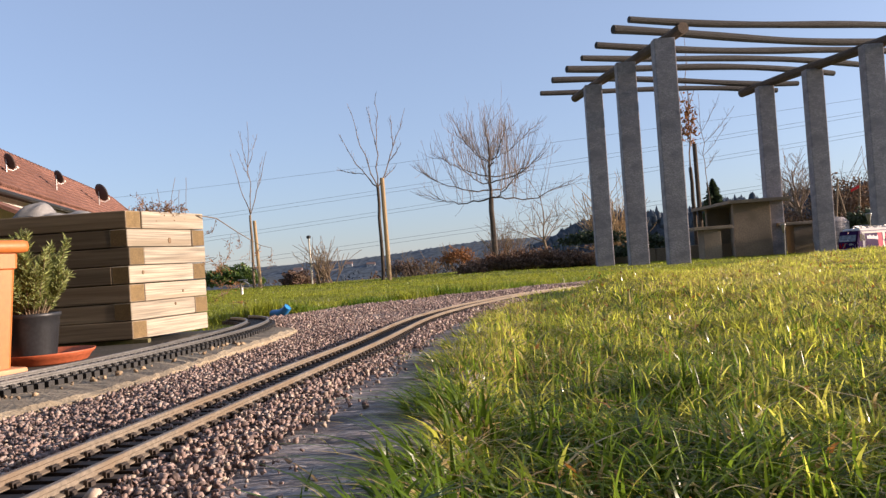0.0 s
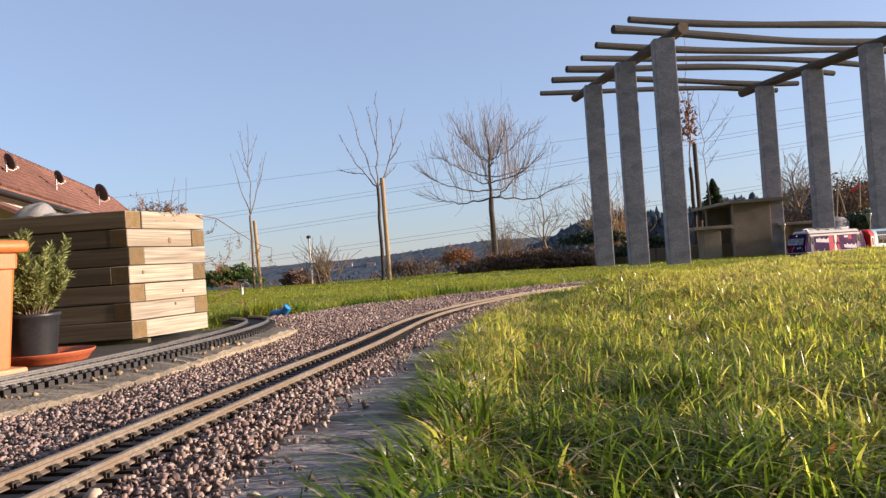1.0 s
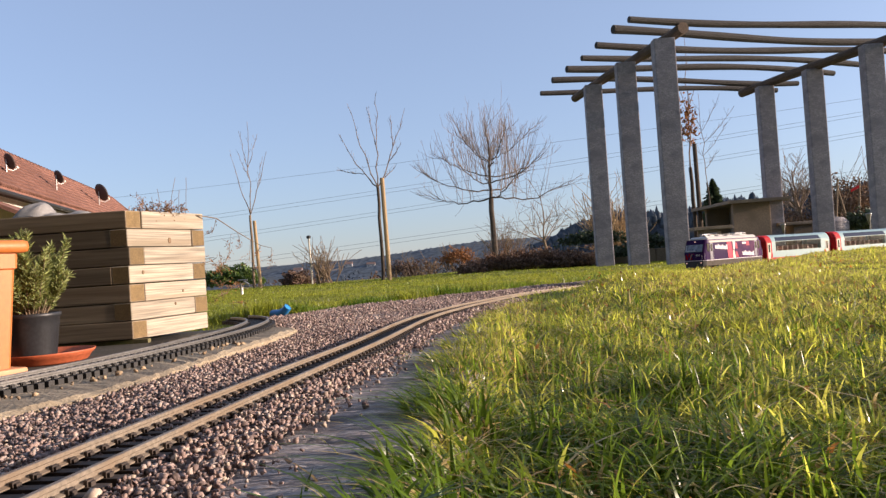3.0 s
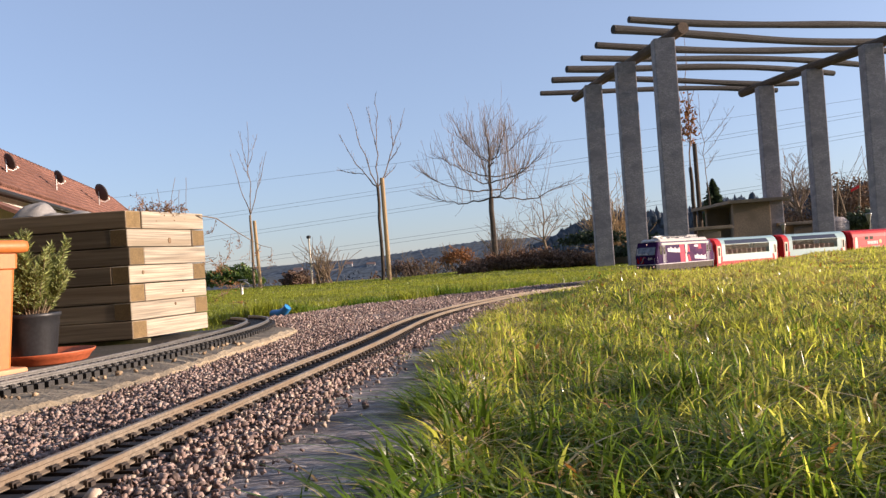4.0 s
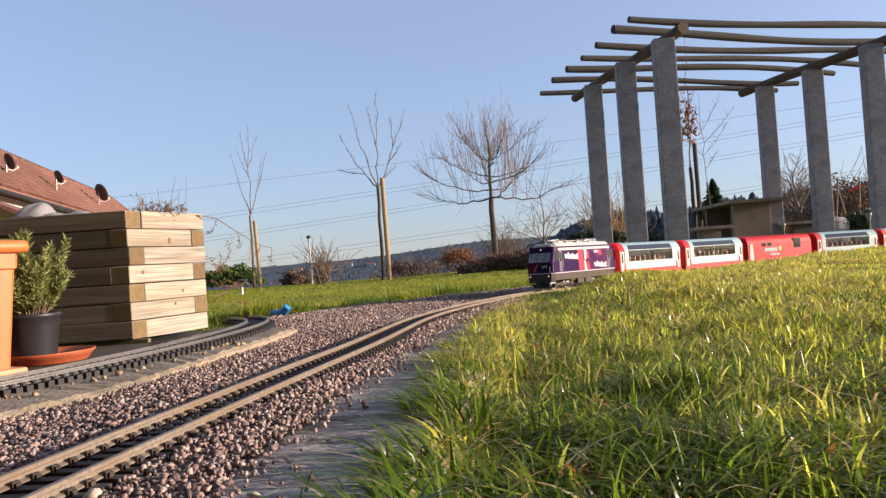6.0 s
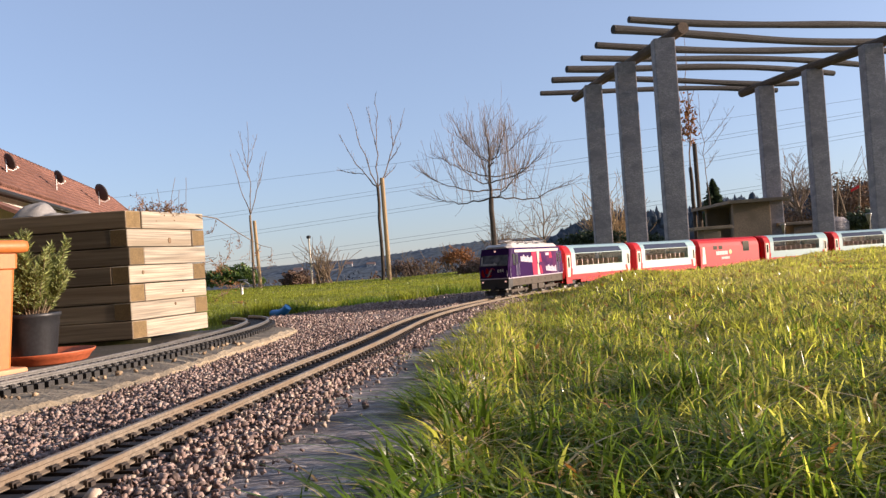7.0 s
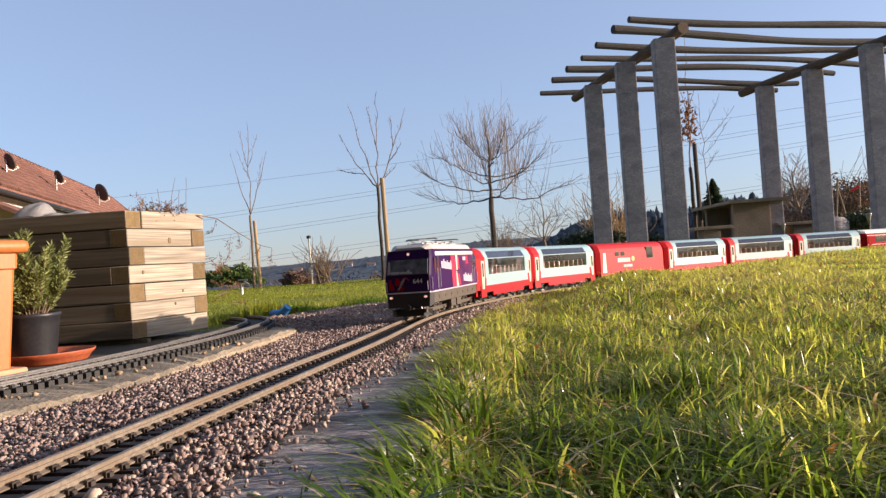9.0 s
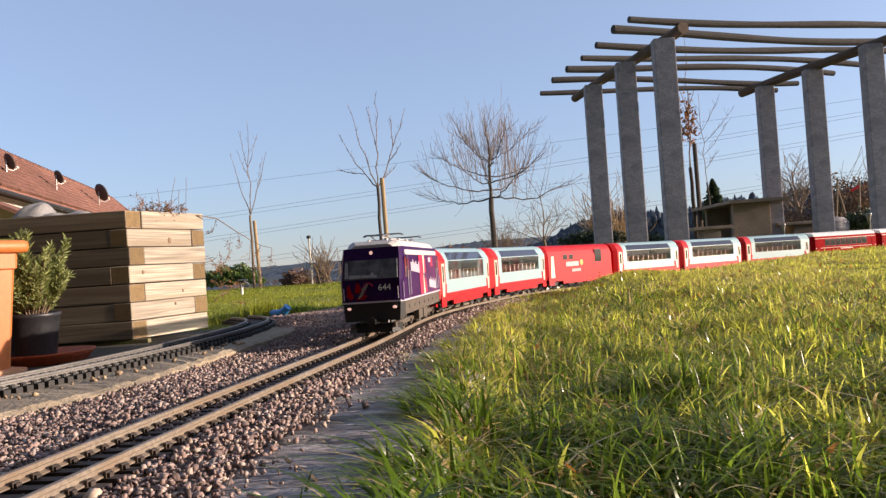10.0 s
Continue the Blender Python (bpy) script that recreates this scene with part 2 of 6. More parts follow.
def spline(pts, n=60):
    out = []
    p = [Vector((*a, 0)) for a in pts]
    p = [p[0] * 2 - p[1]] + p + [p[-1] * 2 - p[-2]]
    for i in range(1, len(p) - 2):
        for k in range(n):
            t = k / n
            a, b, c, d = p[i - 1], p[i], p[i + 1], p[i + 2]
            out.append(0.5 * (2 * b + (c - a) * t + (2 * a - 5 * b + 4 * c - d) * t * t + (3 * b - a - 3 * c + d) * t ** 3))
    out.append(p[-2])
    return np.array([[v.x, v.y] for v in out])


class Way:
    """A curve on the ground, run through by its length."""
    def __init__(self, pts, zero=None):
        q = spline(pts)
        s = np.concatenate([[0], np.cumsum(np.hypot(*np.diff(q, axis=0).T))])
        u = np.arange(0, s[-1], 0.01)
        x, y = np.interp(u, s, q[:, 0]), np.interp(u, s, q[:, 1])
        k = np.ones(25) / 25
        pad = lambda a: np.pad(a, 12, mode="reflect", reflect_type="odd")
        self.s, self.x, self.y = u, np.convolve(pad(x), k, "valid"), np.convolve(pad(y), k, "valid")
        if zero:
            self.s = self.s - self.s[np.argmin(np.hypot(self.x - zero[0], self.y - zero[1]))]

    def at(self, s, side=0.0):
        """The place at s, side metres to the left of the way, and its heading."""
        x, y = np.interp(s, self.s, self.x), np.interp(s, self.s, self.y)
        a = np.arctan2(np.interp(s + 0.02, self.s, self.y) - np.interp(s - 0.02, self.s, self.y),
                       np.interp(s + 0.02, self.s, self.x) - np.interp(s - 0.02, self.s, self.x))
        return x - np.sin(a) * side, y + np.cos(a) * side, a


main = Way(LINE, (3.499, 4.542))


def rail_z(x, y):
    return np.interp(y, [0.41, 0.9, 1.4, 1.88, 2.34, 2.73, 3.06, 3.36, 3.78, 4.54, 6.0], [0.0064, 0.0025, -0.0030, -0.0047, -0.0060, -0.0095, -0.0140, -0.0172, -0.0226, -0.033, -0.045])


def rail_mesh(bm, way, side, s0, s1, step, z):
    """A flat-bottomed rail swept along the way: foot, web and head."""
    prof = [(-0.0042, -0.0084), (0.0042, -0.0084), (0.0042, -0.0074), (0.0010, -0.0062), (0.0010, -0.0034), (0.0021, -0.0026), (0.0021, -0.0004),
            (0.0016, 0), (-0.0016, 0), (-0.0021, -0.0004), (-0.0021, -0.0026), (-0.0010, -0.0034), (-0.0010, -0.0062), (-0.0042, -0.0074)]
    last = None
    for s in np.arange(s0, s1, step):
        x, y, a = way.at(s, side)
        zz = z(x, y)
        ring = [bm.verts.new((x - math.sin(a) * u, y + math.cos(a) * u, zz + w)) for u, w in prof]
        if last:
            for k in range(len(prof)):
                bm.faces.new((last[k], ring[k], ring[(k + 1) % len(prof)], last[(k + 1) % len(prof)]))
        last = ring
    return bm


def sleeper_mesh(name, mat, high):
    """A sleeper with its four rail clips."""
    bm = bmesh.new()
    box(bm, -0.0045, 0.0045, -0.040, 0.040, -high - 0.0084, -0.0086)
    for c in (-0.0238, 0.0238):
        for d in (-1, 1):
            box(bm, -0.0032, 0.0032, c + d * 0.0046 - 0.0012, c + d * 0.0046 + 0.0012, -0.0086, -0.0048)
            box(bm, -0.0022, 0.0022, c + d * 0.0065 - 0.0012, c + d * 0.0065 + 0.0012, -0.0086, -0.0058)
    me = bpy.data.meshes.new(name)
    bm.to_mesh(me)
    bm.free()
    me.materials.append(mat)
    return me


def lay_track(name, label, way, s0, s1, z, rail_mat, sleeper_mat, high, pitch=0.0176):
    tr = thing(name, label, "railway track")
    for side in (-0.0238, 0.0238):
        part("rail", rail_mesh(bmesh.new(), way, side, s0, s1, 0.04, z), rail_mat, tr)
    me = sleeper_mesh("sleeper", sleeper_mat, high)
    return tr, me, np.arange(s0 + 0.01, s1, pitch)


def lay_sleepers(tr, me, way, ss, z):
    rng = random.Random(4)
    for s in ss:
        x, y, a = way.at(s)
        ob = new("sleeper", me)
        ob.parent = tr
        ob.matrix_basis = Matrix.Translation((x, y, z(x, y))) @ Euler((0, 0, a + rng.uniform(-0.02, 0.02))).to_matrix().to_4x4()


MAIN_TRACK = lay_track("garden_railway_track", "brown garden railway track with tarnished brass rails on gravel", main, -0.2, 6.9, rail_z, RAIL, SLEEPER, 0.006)

SIDING = [(-0.74, 0.36), (-0.63, 0.62), (-0.540, 0.860), (-0.488, 1.03), (-0.450, 1.20), (-0.424, 1.38), (-0.417, 1.53), (-0.430, 1.70), (-0.49, 1.85), (-0.62, 1.97)]
side_way = Way(SIDING)
side_z = lambda x, y: 0.010 + 0 * x
SIDE_TRACK = lay_track("siding_track", "black garden railway siding with raised sleepers on concrete", side_way, 0.0, 1.62, side_z, RAIL_DARK, SLEEPER_BLACK, 0.009, 0.0150)


def strip(name, left, right, z0, z1, mat, label, category, kind="structure", n=10, rough=0.0, group=""):
    """A slab between two lines on the ground."""
    a, b = spline(left, n), spline(right, n)
    k = min(len(a), len(b))
    bm = bmesh.new()
    rng = random.Random(3)
    rows = []
    for i in range(k):
        j = lambda: rng.uniform(-rough, rough)
        row = []
        for t in (0, 0.04, 0.3, 0.6, 0.96, 1):
            x, y = a[i] * (1 - t) + b[i] * t
            top = z1(x, y) if callable(z1) else z1
            edge = 0.004 if t in (0, 1) else 0
            row.append(bm.verts.new((x + j(), y + j(), top - edge + j() * 0.7)))
        x, y = b[i]
        row.append(bm.verts.new((x, y, z0)))
        x, y = a[i]
        row.append(bm.verts.new((x, y, z0)))
        rows.append(row)
    for p, q in zip(rows, rows[1:]):
        for m in range(len(p)):
            bm.faces.new((p[m], p[(m + 1) % len(p)], q[(m + 1) % len(p)], q[m]))
    bm.faces.new(rows[0][::-1])
    bm.faces.new(rows[-1])
    bmesh.ops.recalc_face_normals(bm, faces=bm.faces)
    return tagged(part(name, bm, mat, smooth=False), label, category, group, kind)


bed_z = lambda x, y: rail_z(x, y) - 0.0165


def beside(s0, s1, side, step=0.25):
    """Points along the running line, offset to its left."""
    return [tuple(float(c) for c in main.at(s, side(s) if callable(side) else side)[:2]) for s in np.arange(s0, s1, step)]


strip("gravel_bed", beside(0.2, 4.6, -0.62) + [(-0.40, 2.02), (-0.36, 1.80), (-0.35, 1.45), (-0.37, 1.02), (-0.44, 0.75), (-0.50, 0.3), (-0.52, -0.1), (-0.54, -0.4)],
      beside(0.2, 6.6, lambda s: 0.08), -0.09, bed_z, GRAVEL_BED, "pinkish grey gravel ballast bed", "gravel", n=24)
strip("pavement", [(-0.84, 0.30), (-0.73, 0.60), (-0.65, 0.80), (-0.60, 1.02), (-0.57, 1.22), (-0.55, 1.42), (-0.54, 1.60), (-0.52, 1.75)],
      [(-0.58, 0.30), (-0.480, 0.60), (-0.442, 0.724), (-0.387, 0.86), (-0.368, 1.0), (-0.353, 1.173), (-0.331, 1.385), (-0.318, 1.56)],
      -0.07, -0.0055, KERB, "worn sandy concrete slab under the siding", "kerb", n=14, rough=0.0022)

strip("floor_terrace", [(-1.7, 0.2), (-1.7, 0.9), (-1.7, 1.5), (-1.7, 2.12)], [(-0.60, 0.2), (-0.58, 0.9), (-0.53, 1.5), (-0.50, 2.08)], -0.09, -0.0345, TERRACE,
      "terrace slabs under pots and planter, darkened for shade", "terrace", n=16, rough=0.001)


# ---- pergola ----
def crooked(bm, a, b, r0, r1, seed, sway=0.03, n=14, sides=10):
    rng = random.Random(seed)
    a, b = Vector(a), Vector(b)
    ph, ph2 = rng.uniform(0, 6), rng.uniform(0, 6)
    pts, rad = [], []
    for i in range(n + 1):
        t = i / n
        p = a.lerp(b, t) + Vector((0, 0, 1)) * sway * math.sin(ph + 4.2 * t) * (0.4 + t) + Vector((0.2, 1, 0)) * sway * 0.7 * math.sin(ph2 + 5 * t)
        pts.append(p)
        rad.append((r0 + (r1 - r0) * t) * (1 + 0.06 * math.sin(ph + 17 * t)))
    return tube(bm, pts, rad, sides)


def pergola():
    pg = thing("pergola", "tall concrete pillar pergola with weathered log beams", "pergola")
    posts = [(2.17, 10.01), (2.34, 8.92), (2.53, 8.01), (4.87, 10.86), (5.13, 9.97), (5.28, 8.86)]
    for x, y in posts:
        bm = bmesh.new()
        g = float(ground_z(x, y))
        box(bm, -0.115, 0.115, -0.075, 0.075, g - 0.05, 2.35, 0.012)
        p = part("pillar", bm, CONCRETE, pg)
        p.matrix_basis = pose(x, y, 0, 0, 0, -1.5)
    part("beam", crooked(bmesh.new(), (2.13, 11.10, 2.41), (2.73, 7.90, 2.45), 0.056, 0.066, 3, 0.018), BEAM, pg)
    part("beam", crooked(bmesh.new(), (4.79, 11.47, 2.39), (5.62, 8.2, 2.41), 0.064, 0.066, 4, 0.020), BEAM, pg)
    ends = [(1.63, 11.14), (1.71, 10.47), (1.79, 9.75), (1.90, 9.27), (1.97, 8.73), (2.06, 8.24), (2.12, 7.77)]
    far = [(5.63, 12.10), (5.66, 11.45), (6.00, 11.05), (6.15, 10.65), (6.35, 10.10), (6.45, 9.62), (6.55, 9.15)]
    for k, (a, b) in enumerate(zip(ends, far)):
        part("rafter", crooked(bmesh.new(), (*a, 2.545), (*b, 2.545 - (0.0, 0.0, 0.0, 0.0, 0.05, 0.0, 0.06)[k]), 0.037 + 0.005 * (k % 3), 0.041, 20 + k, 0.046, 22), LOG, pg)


pergola()


# ---- timber planter ----
def planter():
    pl = thing("timber_planter", "stacked pale timber planter box with interlocking corners", "planter", pose(-0.758, 1.79, -0.024, 0, 0, 0))
    layers, h, t, lx, ly = 7, 0.0448, 0.043, 0.62, 0.245
    shear = math.radians(23)
    rng = random.Random(8)
    for k in range(layers):
        z0 = k * h
        odd = k % 2 == 1
        # the four timbers of a layer lap round the corners like a pinwheel, turned over from layer to layer
        for x0, x1, y0, y1, run in ((-lx, -t if odd else 0, 0, t, "x"), (-lx, 0 if odd else -t, ly - t, ly, "x"),
                                    (-t, 0, 0 if odd else t, ly - t if odd else ly, "y"), (-lx, t - lx, t, ly - t, "y")):
            bm = bmesh.new()
            j, jz = rng.uniform(-0.0018, 0.0018), rng.uniform(-0.0005, 0.0005)
            box(bm, x0 + j, x1 + j, y0 + j * 0.5, y1 + j * 0.5, z0 + 0.0010 + jz, z0 + h - 0.0010 + jz, 0.0020)
            for v in bm.verts:
                v.co.x += v.co.y * math.tan(shear)
            bm.normal_update()
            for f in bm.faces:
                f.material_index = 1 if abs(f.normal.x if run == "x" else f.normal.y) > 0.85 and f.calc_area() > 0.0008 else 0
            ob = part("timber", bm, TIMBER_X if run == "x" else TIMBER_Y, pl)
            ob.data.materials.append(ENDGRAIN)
    for k, u, q, r in ((6, 0.36, 0.45, 0.0035), (6, 0.74, 0.62, 0.0025), (5, 0.52, 0.35, 0.006), (3, 0.16, 0.6, 0.004), (2, 0.66, 0.4, 0.003), (1, 0.55, 0.7, 0.003)):
        bm = bmesh.new()
        lathe(bm, [(r, -0.001), (r * 0.95, 0.0022), (r * 0.4, 0.0026)], 12)
        kn = part("knot", bm, KNOT, pl)
        yy = u * ly
        kn.matrix_basis = Matrix.Translation((yy * math.tan(shear) - 0.0004, yy, (k + q) * h)) @ Matrix.Rotation(-shear, 4, "Z") @ Matrix.Rotation(radians(90), 4, "Y") @ Matrix.Diagonal((1.3, 0.9, 0.6, 1))
    bm = bmesh.new()
    box(bm, -lx + t, -t, t, ly - t, 0.0, layers * h - 0.03)
    for v in bm.verts:
        v.co.x += v.co.y * math.tan(shear)
    part("soil_fill", bm, SOIL, pl)
    bm = bmesh.new()
    box(bm, -lx + 0.02, 0.03, 0.01, 0.028, -0.03, -0.0008, 0.001)
    part("footing_board", bm, MOSSY, pl, "green mossy board under the timbers")


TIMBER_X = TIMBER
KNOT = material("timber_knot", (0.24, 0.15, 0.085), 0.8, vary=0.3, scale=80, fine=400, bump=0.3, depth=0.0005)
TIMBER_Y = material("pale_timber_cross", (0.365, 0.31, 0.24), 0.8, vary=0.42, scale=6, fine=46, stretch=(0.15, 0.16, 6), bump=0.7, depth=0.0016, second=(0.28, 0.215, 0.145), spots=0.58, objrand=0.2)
MOSSY = material("mossy_wood", (0.14, 0.12, 0.06), 0.95, vary=0.3, scale=20, fine=120, second=(0.10, 0.12, 0.035))
planter()


# ---- pots on the edge of the siding ----
def square_pot():
    """Orange square pot: tapered walls, a band and a rolled rim."""
    po = thing("orange_plant_pot", "square orange plastic plant pot with a rolled rim", "plant pot", pose(-0.829, 1.245, -0.0275, 0, 0, -30) @ Matrix.Diagonal((1, 1, 1.22, 1)))
    bm = bmesh.new()
    rings = []
    for half, z in ((0.060, 0.0), (0.071, 0.145), (0.0745, 0.147), (0.076, 0.170), (0.066, 0.170), (0.058, 0.03)):
        rings.append([bm.verts.new((sx * half * kx, sy * half * ky, z)) for sx, sy, kx, ky in
                      ((-1, -1, .9, 1), (1, -1, .9, 1), (1, -1, 1, .9), (1, 1, 1, .9), (1, 1, .9, 1), (-1, 1, .9, 1), (-1, 1, 1, .9), (-1, -1, 1, .9))])
    for a, b in zip(rings, rings[1:]):
        for k in range(8):
            bm.faces.new((a[k], a[(k + 1) % 8], b[(k + 1) % 8], b[k]))
    bm.faces.new(rings[0][::-1])
    bm.faces.new(rings[-1])
    part("pot_wall", bm, TERRACOTTA, po)
    bm = bmesh.new()
    box(bm, -0.088, 0.088, -0.088, 0.088, 0.168, 0.186, 0.008)
    r = part("rim", bm, TERRACOTTA, po, smooth=True)
    bm = bmesh.new()
    box(bm, -0.078, 0.078, -0.078, 0.078, -0.006, 0.008, 0.004)
    part("saucer", bm, CREAM_SAUCER, po, "pale orange square saucer")
    bm = bmesh.new()
    box(bm, -0.07, 0.07, -0.07, 0.07, 0.1855, 0.188)
    part("soil_fill", bm, SOIL, po)


CREAM_SAUCER = material("pale_saucer", (0.60, 0.30, 0.15), 0.6, vary=0.1, scale=15, fine=100, bump=0.1)
square_pot()


def herb_pot():
    po = thing("herb_pot", "round black plastic nursery pot with a rosemary bush", "potted plant", pose(-0.823, 1.47, -0.0285) @ Matrix.Diagonal((1.1, 1.1, 1.33, 1)))
    bm = bmesh.new()
    lathe(bm, [(0.037, 0.0), (0.0385, 0.004), (0.0445, 0.050), (0.0455, 0.052), (0.0465, 0.064), (0.0495, 0.066), (0.0495, 0.071), (0.0455, 0.071), (0.043, 0.06)], 40)
    part("pot", bm, POT_BLACK, po, smooth=True)
    bm = bmesh.new()
    lathe(bm, [(0.001, 0.0605), (0.0432, 0.0605), (0.0432, 0.062), (0.001, 0.063)], 24)
    part("potting_soil", bm, SOIL, po)
    rng = np.random.default_rng(5)
    stems, V_, F_ = bmesh.new(), [], []
    for k in range(52):
        a, lean = rng.uniform(0, 6.28), rng.uniform(0.05, 0.68)
        length = rng.uniform(0.073, 0.146) * (1.0 - 0.25 * lean)
        p = Vector((0.018 * math.cos(a), 0.018 * math.sin(a), 0.060))
        d = Vector((math.sin(lean) * math.cos(a), math.sin(lean) * math.sin(a), math.cos(lean)))
        pts = []
        for q in range(7):
            pts.append(p.copy())
            d = (d + Vector((rng.normal(0, 0.09), rng.normal(0, 0.09), 0.08))).normalized()
            p = p + d * length / 6
        tube(stems, pts, [0.0013 - 0.00015 * q for q in range(7)], 5)
        for q in range(int(length / 0.00055)):
            t = (0.22 + 0.78 * rng.random()) * 5.999
            i = int(t)
            base = pts[i].lerp(pts[i + 1], t - i)
            axis = (pts[i + 1] - pts[i]).normalized()
            b = rng.uniform(0, 6.28)
            u = axis.orthogonal().normalized()
            out = (u * math.cos(b) + axis.cross(u) * math.sin(b)) * rng.uniform(0.5, 0.9) + axis * rng.uniform(0.35, 0.9)
            out.normalize()
            w = out.cross(Vector((rng.normal(), rng.normal(), rng.normal()))).normalized() * 0.0010
            ln = rng.uniform(0.008, 0.0145)
            n0 = len(V_)
            mid, tip = base + out * ln * 0.55, base + out * ln
            V_ += [base - w * 0.5, base + w * 0.5, mid + w, mid - w, tip + w * 0.3, tip - w * 0.3]
            F_ += [(n0, n0 + 1, n0 + 2, n0 + 3), (n0 + 3, n0 + 2, n0 + 4, n0 + 5)]
    part("stem", stems, BARK_PALE, po)
    cloud("needles", np.array([tuple(v) for v in V_]), np.array(F_), ROSEMARY, "stuff", "grey green rosemary needles", parent=po)


herb_pot()
sc = tagged(part("plant_saucer", lathe(bmesh.new(), [(0.072, 0.0), (0.076, 0.003), (0.088, 0.022), (0.090, 0.022), (0.089, 0.019), (0.076, 0.006), (0.001, 0.005)], 48), TERRACOTTA_DARK, smooth=True),
            "round terracotta plastic saucer under the herb pot", "saucer")
sc.matrix_world = pose(-0.807, 1.49, -0.0340)


# ---- the train ----
P, V, S_CAR = 0.4564, 0.3453, 1.3051


def loft(bm, rings, close=True):
    vs = [[bm.verts.new(p) for p in r] for r in rings]
    n = len(vs[0])
    for a, b in zip(vs, vs[1:]):
        for k in range(n):
            bm.faces.new((a[k], a[(k + 1) % n], b[(k + 1) % n], b[k]))
    if close:
        bm.faces.new(vs[0][::-1])
        bm.faces.new(vs[-1])
    bmesh.ops.recalc_face_normals(bm, faces=bm.faces)
    return bm


def plate(bm, x0, x1, y, z0, z1, thick=0.0005, skew0=0.0, skew1=0.0):
    """A thin panel on a side wall at y; skew leans its ends."""
    s = 1 if y > 0 else -1
    ring = lambda yy: [(x0, yy, z0), (x1, yy, z0), (x1 + skew1, yy, z1), (x0 + skew0, yy, z1)]
    return loft(bm, [ring(y), ring(y + s * thick)])


def wheelset(parent, x, r=0.0145):
    bm = bmesh.new()
    for sd in (-1, 1):
        m = Matrix.Translation((0, sd * 0.0225, 0)) @ Matrix.Rotation(radians(-90 * sd), 4, "X")
        lathe(bm, [(r + 0.0018, -0.0030), (r + 0.0018, -0.0016), (r, -0.0008), (r - 0.0004, 0.0030), (r - 0.003, 0.0032), (r - 0.004, 0.0018), (0.004, 0.0014), (0.003, 0.0036)], 16, m)
        for k in range(4):
            box(bm, -0.0012, 0.0012, sd * 0.0225 + sd * 0.0016 - 0.0004, sd * 0.0225 + sd * 0.0016 + 0.0012, 0.004, r - 0.004, 0, Matrix.Rotation(k * 1.5708, 4, "Y"))
    tube(bm, [(0, -0.024, 0), (0, 0.024, 0)], 0.002, 8)
    ob = part("wheelset", bm, METAL, parent)
    ob.location = (x, 0, r)
    ob["radius"] = r
    return ob


def bogie(parent, x, base, wide, mat=None):
    bm = bmesh.new()
    for sd in (-1, 1):
        y = sd * wide
        box(bm, x - base * 0.78, x + base * 0.78, y - 0.003, y + 0.003, 0.013, 0.021, 0.001)
        for q in (-0.5, 0.5):
            box(bm, x + q * base - 0.006, x + q * base + 0.006, y - 0.0045, y + 0.0045, 0.008, 0.020, 0.0012)
            tube(bm, [(x + q * base, y - sd * 0.001, 0.0145), (x + q * base, y + sd * 0.0062, 0.0145)], 0.0035, 10)
        for q in (-0.18, 0, 0.18):
            tube(bm, [(x + q * base, y, 0.008), (x + q * base, y, 0.026)], 0.0026, 8)
    box(bm, x - 0.008, x + 0.008, -wide, wide, 0.015, 0.024)
    return part("bogie", bm, mat or BLACK, parent)


def pantograph(parent, x, fold):
    bm = bmesh.new()
    z = 0.1500
    for sd in (-1, 1):
        tube(bm, [(x - 0.030, sd * 0.016, z), (x + 0.030, sd * 0.016, z)], 0.0012, 6)
        tube(bm, [(x - fold * 0.028, sd * 0.016, z + 0.002), (x + fold * 0.034, sd * 0.010, z + 0.0070)], 0.0010, 6)
        tube(bm, [(x + fold * 0.034, sd * 0.010, z + 0.0070), (x - fold * 0.020, sd * 0.013, z + 0.0100)], 0.0010, 6)
        for q in (-0.024, 0.024):
            tube(bm, [(x + q, sd * 0.016, z - 0.002), (x + q, sd * 0.016, z + 0.002)], 0.0022, 8)
    tube(bm, [(x + fold * 0.034, -0.011, z + 0.0070), (x + fold * 0.034, 0.011, z + 0.0070)], 0.0009, 6)
    for q in (-0.004, 0.004):
        tube(bm, [(x - fold * 0.020 + q, -0.036, z + 0.0085), (x - fold * 0.020 + q, -0.031, z + 0.0105), (x - fold * 0.020 + q, 0.031, z + 0.0105), (x - fold * 0.020 + q, 0.036, z + 0.0085)], 0.0012, 6)
    return part("pantograph", bm, METAL, parent, "folded grey metal pantograph")


def glow(name, color, strength):
    m = bpy.data.materials.new(name)
    m.use_nodes = True
    b = m.node_tree.nodes["Principled BSDF"]
    b.inputs["Base Color"].default_value = (*color, 1)
    b.inputs["Emission Color"].default_value = (*color, 1)
    b.inputs["Emission Strength"].default_value = strength
    return m


LAMP = glow("lit_headlamp", (1.0, 0.60, 0.50), 0.42)
PINK = material("pink_print", (0.50, 0.035, 0.085), 0.4, vary=0.2, scale=40, fine=200, bump=0, spec=0.1)
LILAC = material("pale_print", (0.52, 0.46, 0.54), 0.4, vary=0.06, scale=40, fine=200, bump=0)
SEAT = material("tan_seat", (0.30, 0.215, 0.185), 0.8, vary=0.15, scale=60, fine=300, bump=0.1)
TINTED = glass("tinted_roof_glass", (0.06, 0.075, 0.12))
TINTED.node_tree.nodes["Principled BSDF"].inputs["Transmission Weight"].default_value = 0.35


